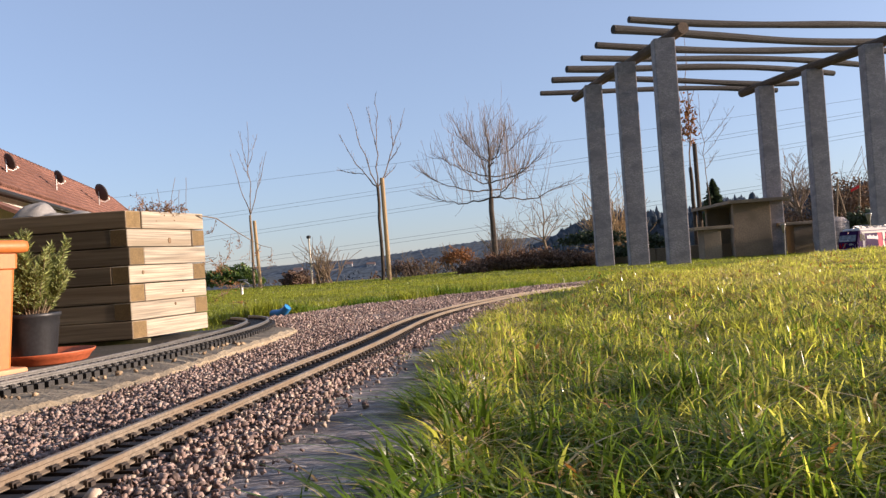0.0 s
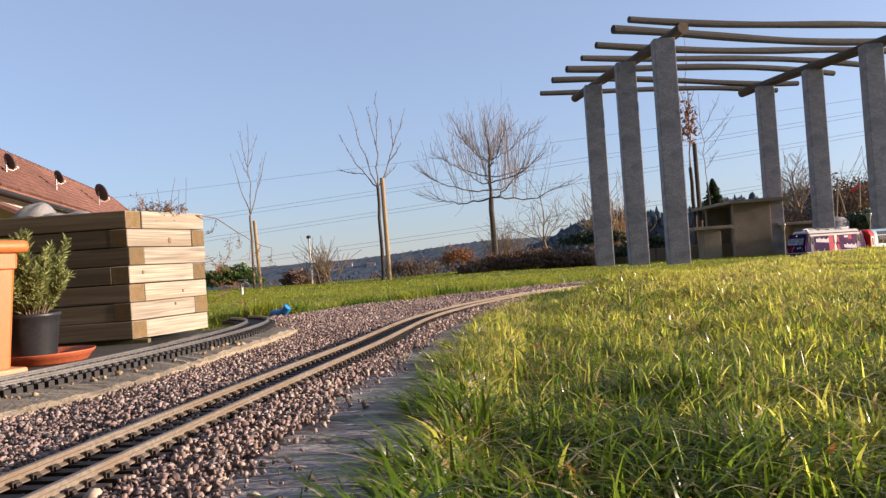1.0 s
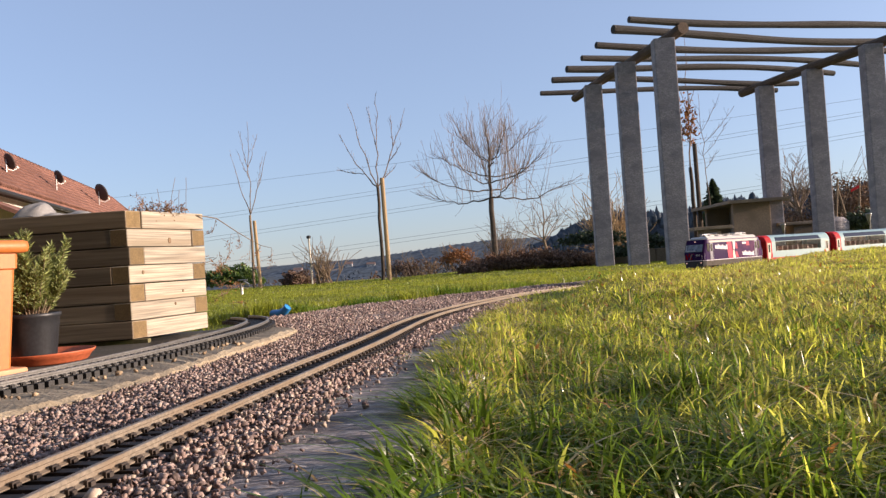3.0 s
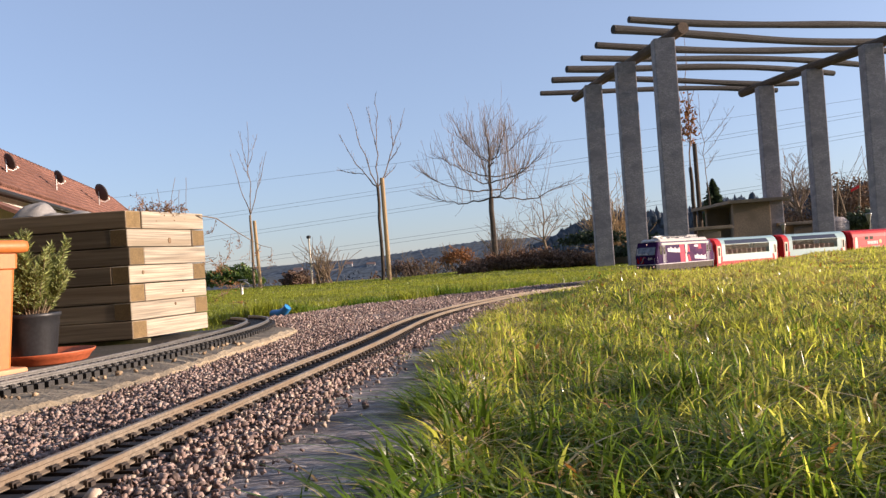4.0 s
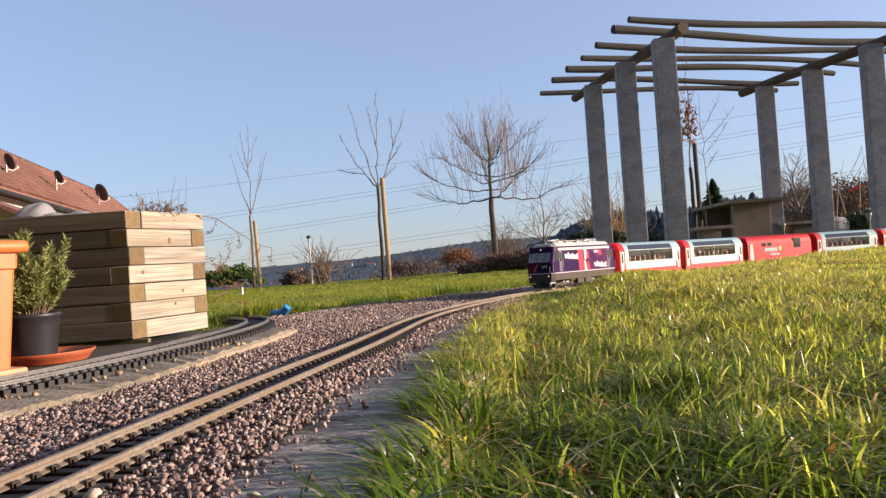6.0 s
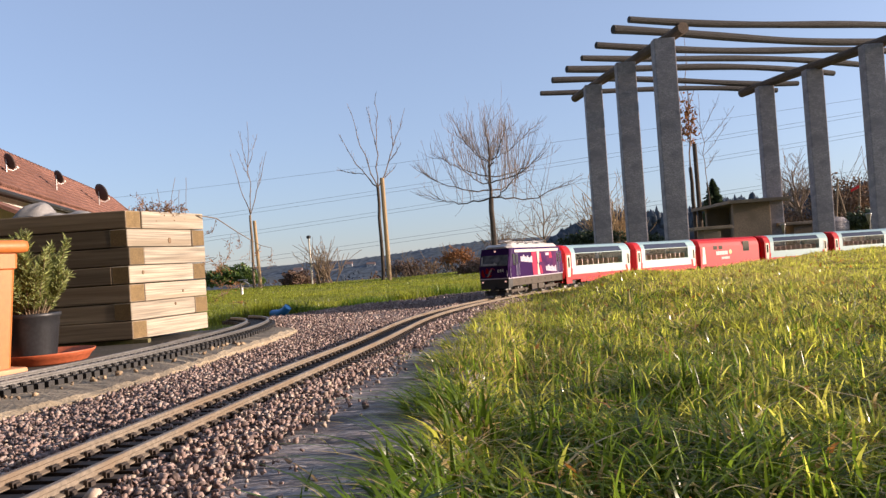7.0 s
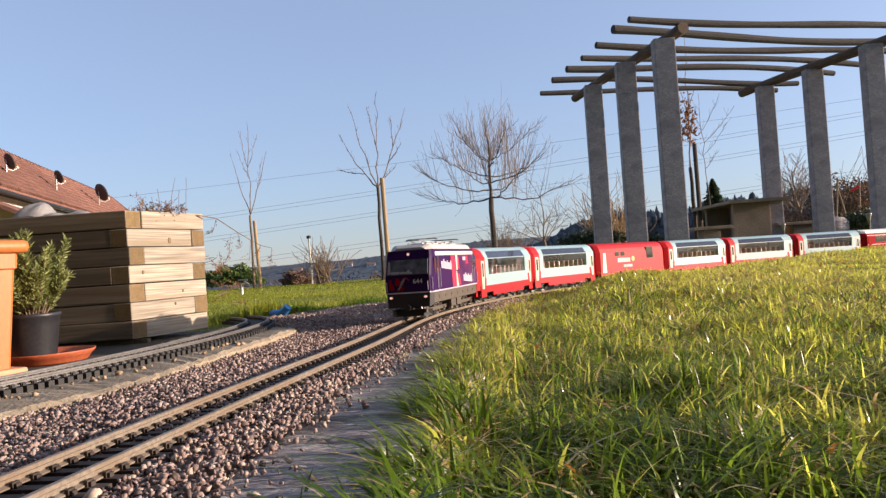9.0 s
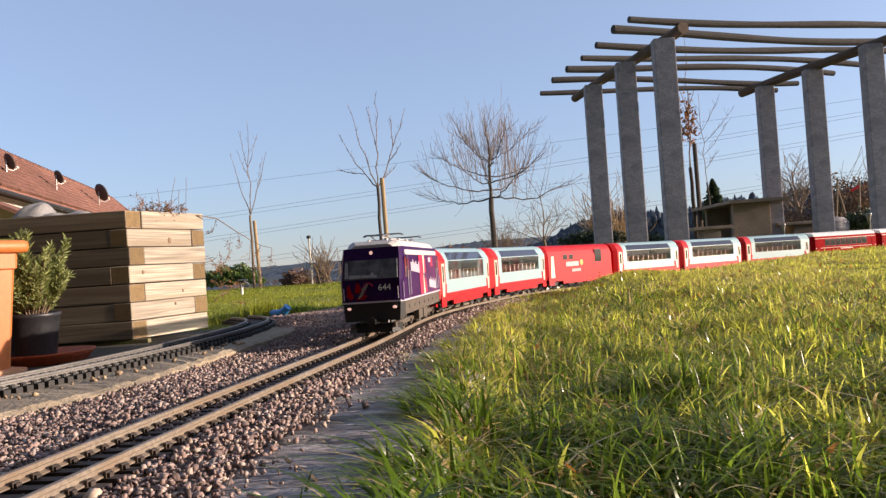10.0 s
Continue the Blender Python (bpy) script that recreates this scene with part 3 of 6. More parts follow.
def word(text, mat, parent, m, size, name="lettering"):
    """Raised lettering in the built-in font, turned into a mesh."""
    cu = bpy.data.curves.new(name, "FONT")
    cu.body, cu.size, cu.extrude, cu.align_x = text, size, 0.0003, "CENTER"
    tmp = bpy.data.objects.new(name, cu)
    me = bpy.data.meshes.new_from_object(tmp)
    me.materials.clear()
    me.materials.append(mat)
    bpy.data.objects.remove(tmp)
    ob = new(name, me)
    ob.parent = parent
    ob.matrix_basis = m
    return ob


def loco():
    lo = thing("electric_locomotive", "model electric locomotive in dark purple advertising livery, headlights lit", "model train")
    L, W, Z0, Z1 = 0.2075, 0.0535, 0.0560, 0.1290
    # body shell: side walls full width, ends raked and rounded
    rings = []
    for x, w in ((-L, 0.0480), (-L + 0.006, 0.0515), (-L + 0.016, W), (L - 0.016, W), (L - 0.006, 0.0515), (L, 0.0480)):
        e = 1 if x > 0 else -1
        k = abs(x) > L - 0.02
        top = x - e * (0.014 if k else 0)
        mid = x - e * 0.0
        rings.append([(x, -w, Z0), (x, w, Z0), (mid, w, 0.088), (top, w * 0.985, 0.124), (top - e * 0.004 * k, w * 0.955, 0.1375 if k else Z1), (top - e * 0.004 * k, -w * 0.955, 0.1375 if k else Z1), (top, -w * 0.985, 0.124), (mid, -w, 0.088)])
    part("body", loft(bmesh.new(), rings), PURPLE, lo)
    # roof with chamfered shoulders
    rings = []
    for x, dz, w in ((-L + 0.026, -0.006, 0.045), (-L + 0.042, 0.0, W), (L - 0.042, 0.0, W), (L - 0.026, -0.006, 0.045)):
        rings.append([(x, -w + 0.0005, 0.1245), (x, w - 0.0005, 0.1245), (x, w, 0.1300), (x, w - 0.0115, 0.1455 + dz), (x, w - 0.018, 0.1485 + dz), (x, -w + 0.018, 0.1485 + dz), (x, -w + 0.0115, 0.1455 + dz), (x, -w, 0.1300)])
    part("roof", loft(bmesh.new(), rings), ROOF_GREY, lo)
    bm = bmesh.new()
    for x in (-0.11, -0.02, 0.045, 0.10):
        box(bm, x - 0.018, x + 0.018, -0.020, 0.020, 0.1484, 0.1515, 0.001)
    for x in (-0.06, 0.015):
        for y in (-0.012, 0.012):
            lathe(bm, [(0.003, 0.1484), (0.0042, 0.150), (0.0030, 0.1515), (0.0040, 0.153), (0.002, 0.156)], 10, Matrix.Translation((x, y, 0)))
    tube(bm, [(-0.13, 0.004, 0.1555), (0.12, 0.004, 0.1555)], 0.0008, 6)
    part("roof_equipment", bm, ROOF_GREY, lo)
    pantograph(lo, 0.110, 1)
    pantograph(lo, -0.115, -1)
    # pale line round the sole of the body
    bm = bmesh.new()
    ring = lambda z: [(-L - .0006, -.0485, z), (-L + .016, -W - .0008, z), (L - .016, -W - .0008, z), (L + .0006, -.0485, z), (L + .0006, .0485, z), (L - .016, W + .0008, z), (-L + .016, W + .0008, z), (-L - .0006, .0485, z)]
    loft(bm, [ring(0.0545), ring(0.0572)])
    part("waist_line", bm, LILAC, lo, "pale line along the sole of the body")
    # underframe
    bm = bmesh.new()
    for sd in (-1, 1):
        loft(bm, [[(-L + 0.016, sd * 0.0460, 0.030), (L - 0.016, sd * 0.0460, 0.030), (L - 0.016, sd * 0.0460, 0.0545), (-L + 0.016, sd * 0.0460, 0.0545)],
                  [(-L + 0.016, sd * 0.0512, 0.0320), (L - 0.016, sd * 0.0512, 0.0320), (L - 0.016, sd * 0.0512, 0.0545), (-L + 0.016, sd * 0.0512, 0.0545)]])
        for x in (-0.02, 0.03):
            box(bm, x - 0.020, x + 0.020, sd * 0.044 - 0.005, sd * 0.044 + 0.005, 0.014, 0.031, 0.001)
        for x in np.linspace(-0.15, 0.15, 7):
            box(bm, x - 0.003, x + 0.003, sd * 0.0512 - 0.0004, sd * 0.0512 + 0.0008, 0.040, 0.046)
    box(bm, -L + 0.018, L - 0.018, -0.044, 0.044, 0.030, 0.0545)
    part("underframe", bm, FRAME_GREY, lo)
    for e in (-1, 1):
        bm = bmesh.new()
        loft(bm, [[(e * (L - 0.018), -0.0515, 0.030), (e * (L - 0.018), 0.0515, 0.030), (e * (L - 0.018), 0.0525, 0.0545), (e * (L - 0.018), -0.0525, 0.0545)],
                  [(e * (L - 0.001), -0.0455, 0.025), (e * (L - 0.001), 0.0455, 0.025), (e * (L - 0.001), 0.0478, 0.0545), (e * (L - 0.001), -0.0478, 0.0545)]])
        part("buffer_beam", bm, BLACK, lo)
        bm = bmesh.new()
        loft(bm, [[(e * (L - 0.022), -0.045, 0.006), (e * (L - 0.022), 0.045, 0.006), (e * (L - 0.022), 0.045, 0.020), (e * (L - 0.022), -0.045, 0.020)],
                  [(e * (L - 0.006), -0.030, 0.006), (e * (L - 0.006), 0.030, 0.006), (e * (L - 0.010), 0.030, 0.020), (e * (L - 0.010), -0.030, 0.020)]])
        part("rail_guard", bm, BLACK, lo)
        bm = bmesh.new()
        box(bm, min(e * (L - 0.02), e * (L + 0.010)), max(e * (L - 0.02), e * (L + 0.010)), -0.006, 0.006, 0.020, 0.028, 0.001)
        lathe(bm, [(0.007, 0), (0.0075, 0.001), (0.0075, 0.0025), (0.004, 0.003)], 16, Matrix.Translation((e * (L + 0.010), 0, 0.025)) @ Matrix.Rotation(radians(90 * e), 4, "Y"))
        part("coupler", bm, BLACK, lo)
        # windscreen with frame and centre post
        sx = lambda z: e * (L + 0.0004 - max(0, (z - 0.088)) * 0.389)
        bm = bmesh.new()
        loft(bm, [[(sx(0.0905) + e * 0.0002, -0.0455, 0.0905), (sx(0.0905) + e * 0.0002, 0.0455, 0.0905), (sx(0.1195) + e * 0.0002, 0.0445, 0.1195), (sx(0.1195) + e * 0.0002, -0.0445, 0.1195)],
                  [(sx(0.0905) + e * 0.0009, -0.0450, 0.0905), (sx(0.0905) + e * 0.0009, 0.0450, 0.0905), (sx(0.1195) + e * 0.0009, 0.0440, 0.1195), (sx(0.1195) + e * 0.0009, -0.0440, 0.1195)]])
        part("windscreen", bm, CAB_GLASS, lo, "dark reflecting cab windscreen")
        # pale cab fittings against the glass: driver's side pillar and desk
        part("cab_pillar", loft(bmesh.new(), [[(sx(z) + e * q, yy, z) for yy, z in ((-0.0430, 0.093), (-0.0370, 0.093), (-0.0390, 0.116), (-0.0430, 0.117))] for q in (0.0008, 0.0012)]), DESK, lo)
        part("cab_desk", loft(bmesh.new(), [[(sx(z) + e * q, yy, z) for yy, z in ((-0.036, 0.0925), (0.012, 0.0925), (0.012, 0.0955), (0.006, 0.0965), (0.005, 0.1000), (0.001, 0.1000), (-0.001, 0.0965), (-0.036, 0.0975))] for q in (0.0008, 0.0012)]), DESK, lo)
        for y in (-0.018, 0.014):
            part("wiper", tube(bmesh.new(), [(sx(0.091) + e * 0.0018, y, 0.091), (sx(0.104) + e * 0.0018, y + 0.008, 0.106)], 0.0004, 5), BLACK, lo)
        for y in (-0.038, 0.038):
            bm = bmesh.new()
            lathe(bm, [(0.0052, 0), (0.0052, 0.0022), (0.0042, 0.0026)], 16, Matrix.Translation((e * (L - 0.0016), y, 0.0475)) @ Matrix.Rotation(radians(90 * e), 4, "Y"))
            hl = part("headlight", bm, BLACK, lo)
            bm = bmesh.new()
            lathe(bm, [(0.0024, 0), (0.0020, 0.0008), (0.001, 0.0012)], 14, Matrix.Translation((e * (L + 0.0010), y, 0.0465)) @ Matrix.Rotation(radians(90 * e), 4, "Y") @ Matrix.Diagonal((1, 1.5, 1, 1)))
            part("lens", bm, LAMP if e > 0 else RED, hl)
        bm = bmesh.new()
        lathe(bm, [(0.0030, 0), (0.0026, 0.0012), (0.001, 0.0016)], 14, Matrix.Translation((e * (L - 0.0158), 0, 0.1295)) @ Matrix.Rotation(radians(90 * e), 4, "Y"))
        part("top_light", bm, LAMP if e > 0 else DARK_GLASS, lo)
        for x, y, z1 in ((L + 0.003, -0.045, 0.078), (L + 0.003, 0.0455, 0.078), (L - 0.006, 0.0535, 0.084)):
            part("handrail", tube(bmesh.new(), [(e * x, y, 0.060), (e * x, y, z1)], 0.0006, 6), LILAC, lo)
        # printed patches on the nose
        for blob in (((-0.041, 0.066), (-0.036, 0.061), (-0.029, 0.063), (-0.031, 0.069), (-0.034, 0.075), (-0.036, 0.083), (-0.040, 0.080)),
                     ((-0.028, 0.0715), (-0.020, 0.0700), (-0.016, 0.0755), (-0.019, 0.0840), (-0.024, 0.0860), (-0.026, 0.0790)),
                     ((-0.026, 0.0600), (-0.012, 0.0605), (-0.006, 0.0660), (-0.012, 0.0675), (-0.020, 0.0650))):
            bm = bmesh.new()
            loft(bm, [[(e * (L + 0.0002), y, z) for y, z in blob], [(e * (L + 0.0006), y, z) for y, z in blob]])
            part("nose_print", bm, RED_DARK, lo)
        bm = bmesh.new()
        arc = [(-0.004 + 0.008 * math.cos(0.3 + 0.45 * k), 0.0765 + 0.008 * math.sin(0.3 + 0.45 * k)) for k in range(9)]
        tube(bm, [(e * (L + 0.0006), y, z) for y, z in arc], [0.0007 + 0.00016 * k for k in range(9)], 6)
        part("nose_print", bm, PINK, lo)
        bm = bmesh.new()
        tube(bm, [(e * (L + 0.0006), y, z) for y, z in ((-0.021, 0.0625), (-0.016, 0.0680), (-0.012, 0.0755), (-0.008, 0.0800), (-0.004, 0.0850))], [0.0016, 0.0022, 0.0030, 0.0022, 0.0008], 6)
        part("nose_emblem", bm, METAL, lo)
        word("644", ROOF_WHITE, lo, Matrix.Translation((e * (L + 0.0008), e * 0.023, 0.0745)) @ Euler((radians(90), 0, radians(90 * e))).to_matrix().to_4x4(), 0.0145)
    # sides: windows, doors, prints
    for sd in (-1, 1):
        y = sd * (W + 0.0001)
        for e in (-1, 1):
            part("cab_window", plate(bmesh.new(), e * 0.176 - 0.007, e * 0.176 + 0.007, y, 0.090, 0.121, 0.0005, e * -0.001), DARK_GLASS, lo)
            d = part("cab_door", plate(bmesh.new(), e * 0.155 - 0.0085, e * 0.155 + 0.0085, y, 0.058, 0.124, 0.0004), PURPLE_DARK, lo)
            part("door_window", plate(bmesh.new(), e * 0.155 - 0.0055, e * 0.155 + 0.0055, y + sd * 0.0004, 0.092, 0.118, 0.0004), DARK_GLASS, d)
            for q in (-0.011, 0.011):
                part("handrail", tube(bmesh.new(), [(e * 0.155 + q, y + sd * 0.0018, 0.062), (e * 0.155 + q, y + sd * 0.0018, 0.100)], 0.0006, 6), LILAC, lo)
        # advertising print: mauve field, red and cream splash, two lines of pale lettering blocks
        part("side_print", plate(bmesh.new(), -0.196, 0.020, y, 0.058, 0.1235, 0.0002, 0.004, 0.010), MAUVE, lo, "mauve printed field")
        for a, b, z0, z1, k0, k1, mt in ((0.006, 0.044, 0.058, 0.124, 0.012, 0.006, PINK), (-0.008, 0.010, 0.058, 0.090, 0.010, -0.002, CREAM), (-0.004, 0.006, 0.092, 0.124, -0.004, 0.004, CREAM),
                                         (-0.030, -0.010, 0.060, 0.084, 0.012, 0.004, PINK), (-0.024, -0.012, 0.094, 0.118, 0.004, 0.008, PINK), (-0.110, -0.085, 0.104, 0.122, 0.006, -0.004, PINK)):
            part("side_print", plate(bmesh.new(), a, b, y + sd * (0.0002 if mt is PINK else 0.0004), z0, z1, 0.0003, k0, k1), mt, lo)
        part("side_print", plate(bmesh.new(), -0.085, -0.058, y + sd * 0.0002, 0.112, 0.120, 0.0003), LILAC, lo)
        for start, z0, count in ((0.046, 0.094, 9), (-0.140, 0.062, 9)):
            for k in range(count):
                tall = (0.019, 0.014, 0.014, 0.018, 0.014, 0.015, 0.019, 0.014, 0.014)[k]
                part("print_bar", plate(bmesh.new(), start + 0.0094 * k, start + 0.0094 * k + 0.0078, y + sd * 0.0003, z0 + 0.0006 * k, z0 + 0.0006 * k + tall, 0.0003, 0.002, 0.002), LILAC, lo)
    bogie(lo, 0.125, 0.10, 0.034, FRAME_GREY)
    bogie(lo, -0.125, 0.10, 0.034, FRAME_GREY)
    for x in (0.165, 0.085, -0.085, -0.165):
        wheelset(lo, x, 0.0185)
    # the cab and roof stand higher over the sole bar than the coaches' walls
    for ob in lo.children_recursive:
        if ob.name.startswith("wheelset") or ob.name.startswith("lettering"):
            continue
        for v in ob.data.vertices:
            v.co.z += 0.095 * max(0.0, v.co.z - 0.0572)
    return lo


MAUVE = material("mauve_print", (0.062, 0.018, 0.078), 0.35, vary=0.25, scale=24, fine=120, bump=0, second=(0.12, 0.028, 0.085), spots=0.55, spec=0.03)
DESK = material("pale_cab_fitting", (0.36, 0.34, 0.33), 0.5, vary=0.2, scale=60, fine=300, bump=0)
# Mottled grey base stands in for sky reflected in the windscreen.
CAB_GLASS = material("reflection_grey_glass", (0.13, 0.13, 0.145), 0.08, vary=0.5, scale=32, fine=60, bump=0, spec=0.9)
PURPLE_DARK = material("deep_purple_door", (0.030, 0.016, 0.075), 0.35, vary=0.12, scale=30, fine=200, bump=0.02)


def running_gear(co, hl):
    bm = bmesh.new()
    box(bm, -hl + 0.01, hl - 0.01, -0.040, 0.040, 0.022, 0.030)
    for x in (-0.06, 0.0, 0.055):
        box(bm, x - 0.018, x + 0.018, -0.042, 0.042, 0.012, 0.024, 0.001)
    part("underframe", bm, BLACK, co)
    for e in (-1, 1):
        bogie(co, e * 0.150, 0.062, 0.034)
        for q in (-0.031, 0.031):
            wheelset(co, e * 0.150 + q)
        bm = bmesh.new()
        x0, x1 = sorted((e * (hl - 0.014), e * (hl + 0.006)))
        box(bm, x0, x1, -0.018, 0.018, 0.030, 0.126, 0.002)
        part("gangway", bm, BLACK, co, "black concertina gangway")


def panorama():
    co = thing("panorama_coach", "white and red model panorama coach with curved roof windows", "model train", group="coaches of the model train")
    hl, w = 0.2215, 0.0527
    # pillar-less side: lower wall, belt, sloped upper glass, roof band
    for sd in (-1, 1):
        bm = bmesh.new()
        loft(bm, [[(-0.172, sd * (w - 0.003), 0.034), (0.172, sd * (w - 0.003), 0.034), (0.172, sd * (w - 0.003), 0.075), (-0.172, sd * (w - 0.003), 0.075)],
                  [(-0.172, sd * w, 0.034), (0.172, sd * w, 0.034), (0.172, sd * w, 0.075), (-0.172, sd * w, 0.075)]])
        part("side_wall", bm, WHITE, co)
        bm = bmesh.new()
        box(bm, -0.166, 0.166, sd * w - 0.0012, sd * w + 0.0003, 0.1170, 0.1192)
        part("window_rail", bm, WHITE, co)
        bm = bmesh.new()
        box(bm, -0.150, 0.150, sd * (w - 0.0016) - 0.0005, sd * (w - 0.0016) + 0.0005, 0.0752, 0.1171)
        part("side_window", bm, WINDOW_GLASS, co, "clear long side window").visible_shadow = False
        bm = bmesh.new()
        loft(bm, [[(-0.150, sd * (w - 0.0012), 0.1190), (0.150, sd * (w - 0.0012), 0.1190), (0.144, sd * (w - 0.0106), 0.1372), (-0.144, sd * (w - 0.0106), 0.1372)],
                  [(-0.150, sd * (w - 0.0002), 0.1192), (0.150, sd * (w - 0.0002), 0.1192), (0.144, sd * (w - 0.0098), 0.1376), (-0.144, sd * (w - 0.0098), 0.1376)]])
        part("roof_window", bm, TINTED, co, "tinted sloping roof window").visible_shadow = False
        # white end panels round the window
        for e in (-1, 1):
            bm = bmesh.new()
            pts = lambda q: [(e * 0.148, sd * (w - q), 0.0752), (e * 0.172, sd * (w - q), 0.0752), (e * 0.172, sd * (w - q), 0.1190), (e * 0.150, sd * (w - q), 0.1190)]
            loft(bm, [pts(0.003), pts(-0.0002)])
            up = lambda q: [(e * 0.150, sd * (w - q), 0.1190), (e * 0.172, sd * (w - q), 0.1190), (e * 0.172, sd * (w - q - 0.0102), 0.1376), (e * 0.142, sd * (w - q - 0.0102), 0.1376)]
            loft(bm, [up(0.003), up(-0.0002)])
            part("end_panel", bm, WHITE, co)
        part("solebar", skirt(bmesh.new(), sd, w), RED, co, "red skirt with bogie cut-outs")
    # roof
    rows = []
    for x in (-0.172, 0.172):
        rows.append([(x, -w + 0.0105, 0.1375), (x, -w + 0.020, 0.1450), (x, -0.016, 0.1485), (x, 0.016, 0.1485), (x, w - 0.020, 0.1450), (x, w - 0.0105, 0.1375), (x, w - 0.013, 0.1362), (x, -w + 0.013, 0.1362)])
    part("roof", loft(bmesh.new(), rows), WHITE, co)
    end_sections(co, hl, w, RED, CREAM)
    bm = bmesh.new()
    box(bm, -0.172, 0.172, -w + 0.004, w - 0.004, 0.030, 0.036)
    part("floor", bm, CREAM, co)
    for x in np.arange(-0.132, 0.14, 0.033):
        bm = bmesh.new()
        for y in (-0.030, 0.028):
            box(bm, x - 0.008, x + 0.008, y - 0.013, y + 0.013, 0.036, 0.060, 0.002)
            box(bm, x - 0.010, x - 0.005, y - 0.013, y + 0.013, 0.058, 0.096, 0.002)
        part("seat_row", bm, SEAT, co)
    running_gear(co, hl)
    return co


def skirt(bm, sd, w):
    """Red lower band: deep at the ends, cut away over the bogies."""
    spans = ((-0.208, -0.176, 0.016), (-0.176, -0.124, 0.028), (-0.124, 0.124, 0.018), (0.124, 0.176, 0.028), (0.176, 0.208, 0.016))
    for a, b, z in spans:
        loft(bm, [[(a, sd * (w - 0.003), z), (b, sd * (w - 0.003), z), (b, sd * (w - 0.003), 0.0455), (a, sd * (w - 0.003), 0.0455)],
                  [(a, sd * (w + 0.0003), z), (b, sd * (w + 0.0003), z), (b, sd * (w + 0.0003), 0.0455), (a, sd * (w + 0.0003), 0.0455)]])
    return bm


def end_sections(co, hl, w, mat, door_mat):
    """Vestibules: a solid end with slanted corner, a door with window on each side."""
    for e in (-1, 1):
        rows = []
        for x, k in ((0.1721, 0.0), (0.206, 0.0), (hl - 0.006, 0.006), (hl, 0.010)):
            rows.append([(e * x, -w + k, 0.0342), (e * x, -w + k, 0.119), (e * x, -w + k + 0.0105, 0.1375), (e * x, -w + k + 0.020, 0.1452), (e * x, -0.016, 0.1487), (e * x, 0.016, 0.1487),
                         (e * x, w - k - 0.020, 0.1452), (e * x, w - k - 0.0105, 0.1375), (e * x, w - k, 0.119), (e * x, w - k, 0.0342)])
        part("vestibule", loft(bmesh.new(), rows), mat if e > 0 else WHITE, co)
        bm = bmesh.new()
        x0, x1 = sorted((e * 0.205, e * (hl - 0.001)))
        box(bm, x0, x1, -w + 0.010, w - 0.010, 0.018, 0.0344, 0.001)
        part("headstock", bm, mat, co)
        for sd in (-1, 1):
            d = part("coach_door", plate(bmesh.new(), e * 0.190 - 0.0095, e * 0.190 + 0.0095, sd * (w + 0.0001), 0.038, 0.112, 0.0007), door_mat, co, "cream door with a narrow window")
            part("door_window", plate(bmesh.new(), e * 0.190 - 0.0045, e * 0.190 + 0.0045, sd * (w + 0.0008), 0.070, 0.106, 0.0004), DARK_GLASS, d)
            part("end_stripe", plate(bmesh.new(), e * 0.180 - 0.006, e * 0.180 + 0.006, sd * (w + 0.0003), 0.0345, 0.066, 0.0006, e * -0.005, e * -0.005), mat, co)
            if e < 0:
                part("end_stripe", plate(bmesh.new(), -0.2056, -0.196, sd * (w + 0.0004), 0.0345, 0.098, 0.0006, 0.0, -0.009), mat, co)


def solid_coach(name, label, mat, roof_mat, w=0.0527):
    """A closed steel coach; returns it with walls that carry framed windows."""
    co = thing(name, label, "model train", group="coaches of the model train")
    hl = 0.2215
    rows = []
    for x, k in ((-hl, 0.010), (-hl + 0.006, 0.006), (-0.206, 0), (0.206, 0), (hl - 0.006, 0.006), (hl, 0.010)):
        rows.append([(x, -w + k, 0.0342), (x, -w + k, 0.112), (x, -w + k + 0.006, 0.129), (x, w - k - 0.006, 0.129), (x, w - k, 0.112), (x, w - k, 0.0342)])
    part("body", loft(bmesh.new(), rows), mat, co)
    rows = []
    for x, k in ((-hl, 0.010), (-0.206, 0), (0.206, 0), (hl, 0.010)):
        rows.append([(x, -w + k + 0.0055, 0.1285), (x, -w + k + 0.0115, 0.1390), (x, -w + k + 0.022, 0.1450), (x, -0.014, 0.1485), (x, 0.014, 0.1485), (x, w - k - 0.022, 0.1450), (x, w - k - 0.0115, 0.1390), (x, w - k - 0.0055, 0.1285)])
    part("roof", loft(bmesh.new(), rows), roof_mat, co)
    for sd in (-1, 1):
        part("solebar", skirt(bmesh.new(), sd, w), mat, co)
    running_gear(co, hl)
    return co


def framed_window(co, x, sd, z0, z1, half, w=0.0527, frame=None):
    f = part("window", plate(bmesh.new(), x - half - 0.0015, x + half + 0.0015, sd * (w + 0.0001), z0 - 0.0015, z1 + 0.0015, 0.0006), frame or BLACK, co)
    part("pane", plate(bmesh.new(), x - half, x + half, sd * (w + 0.0007), z0, z1, 0.0004), DARK_GLASS, f)


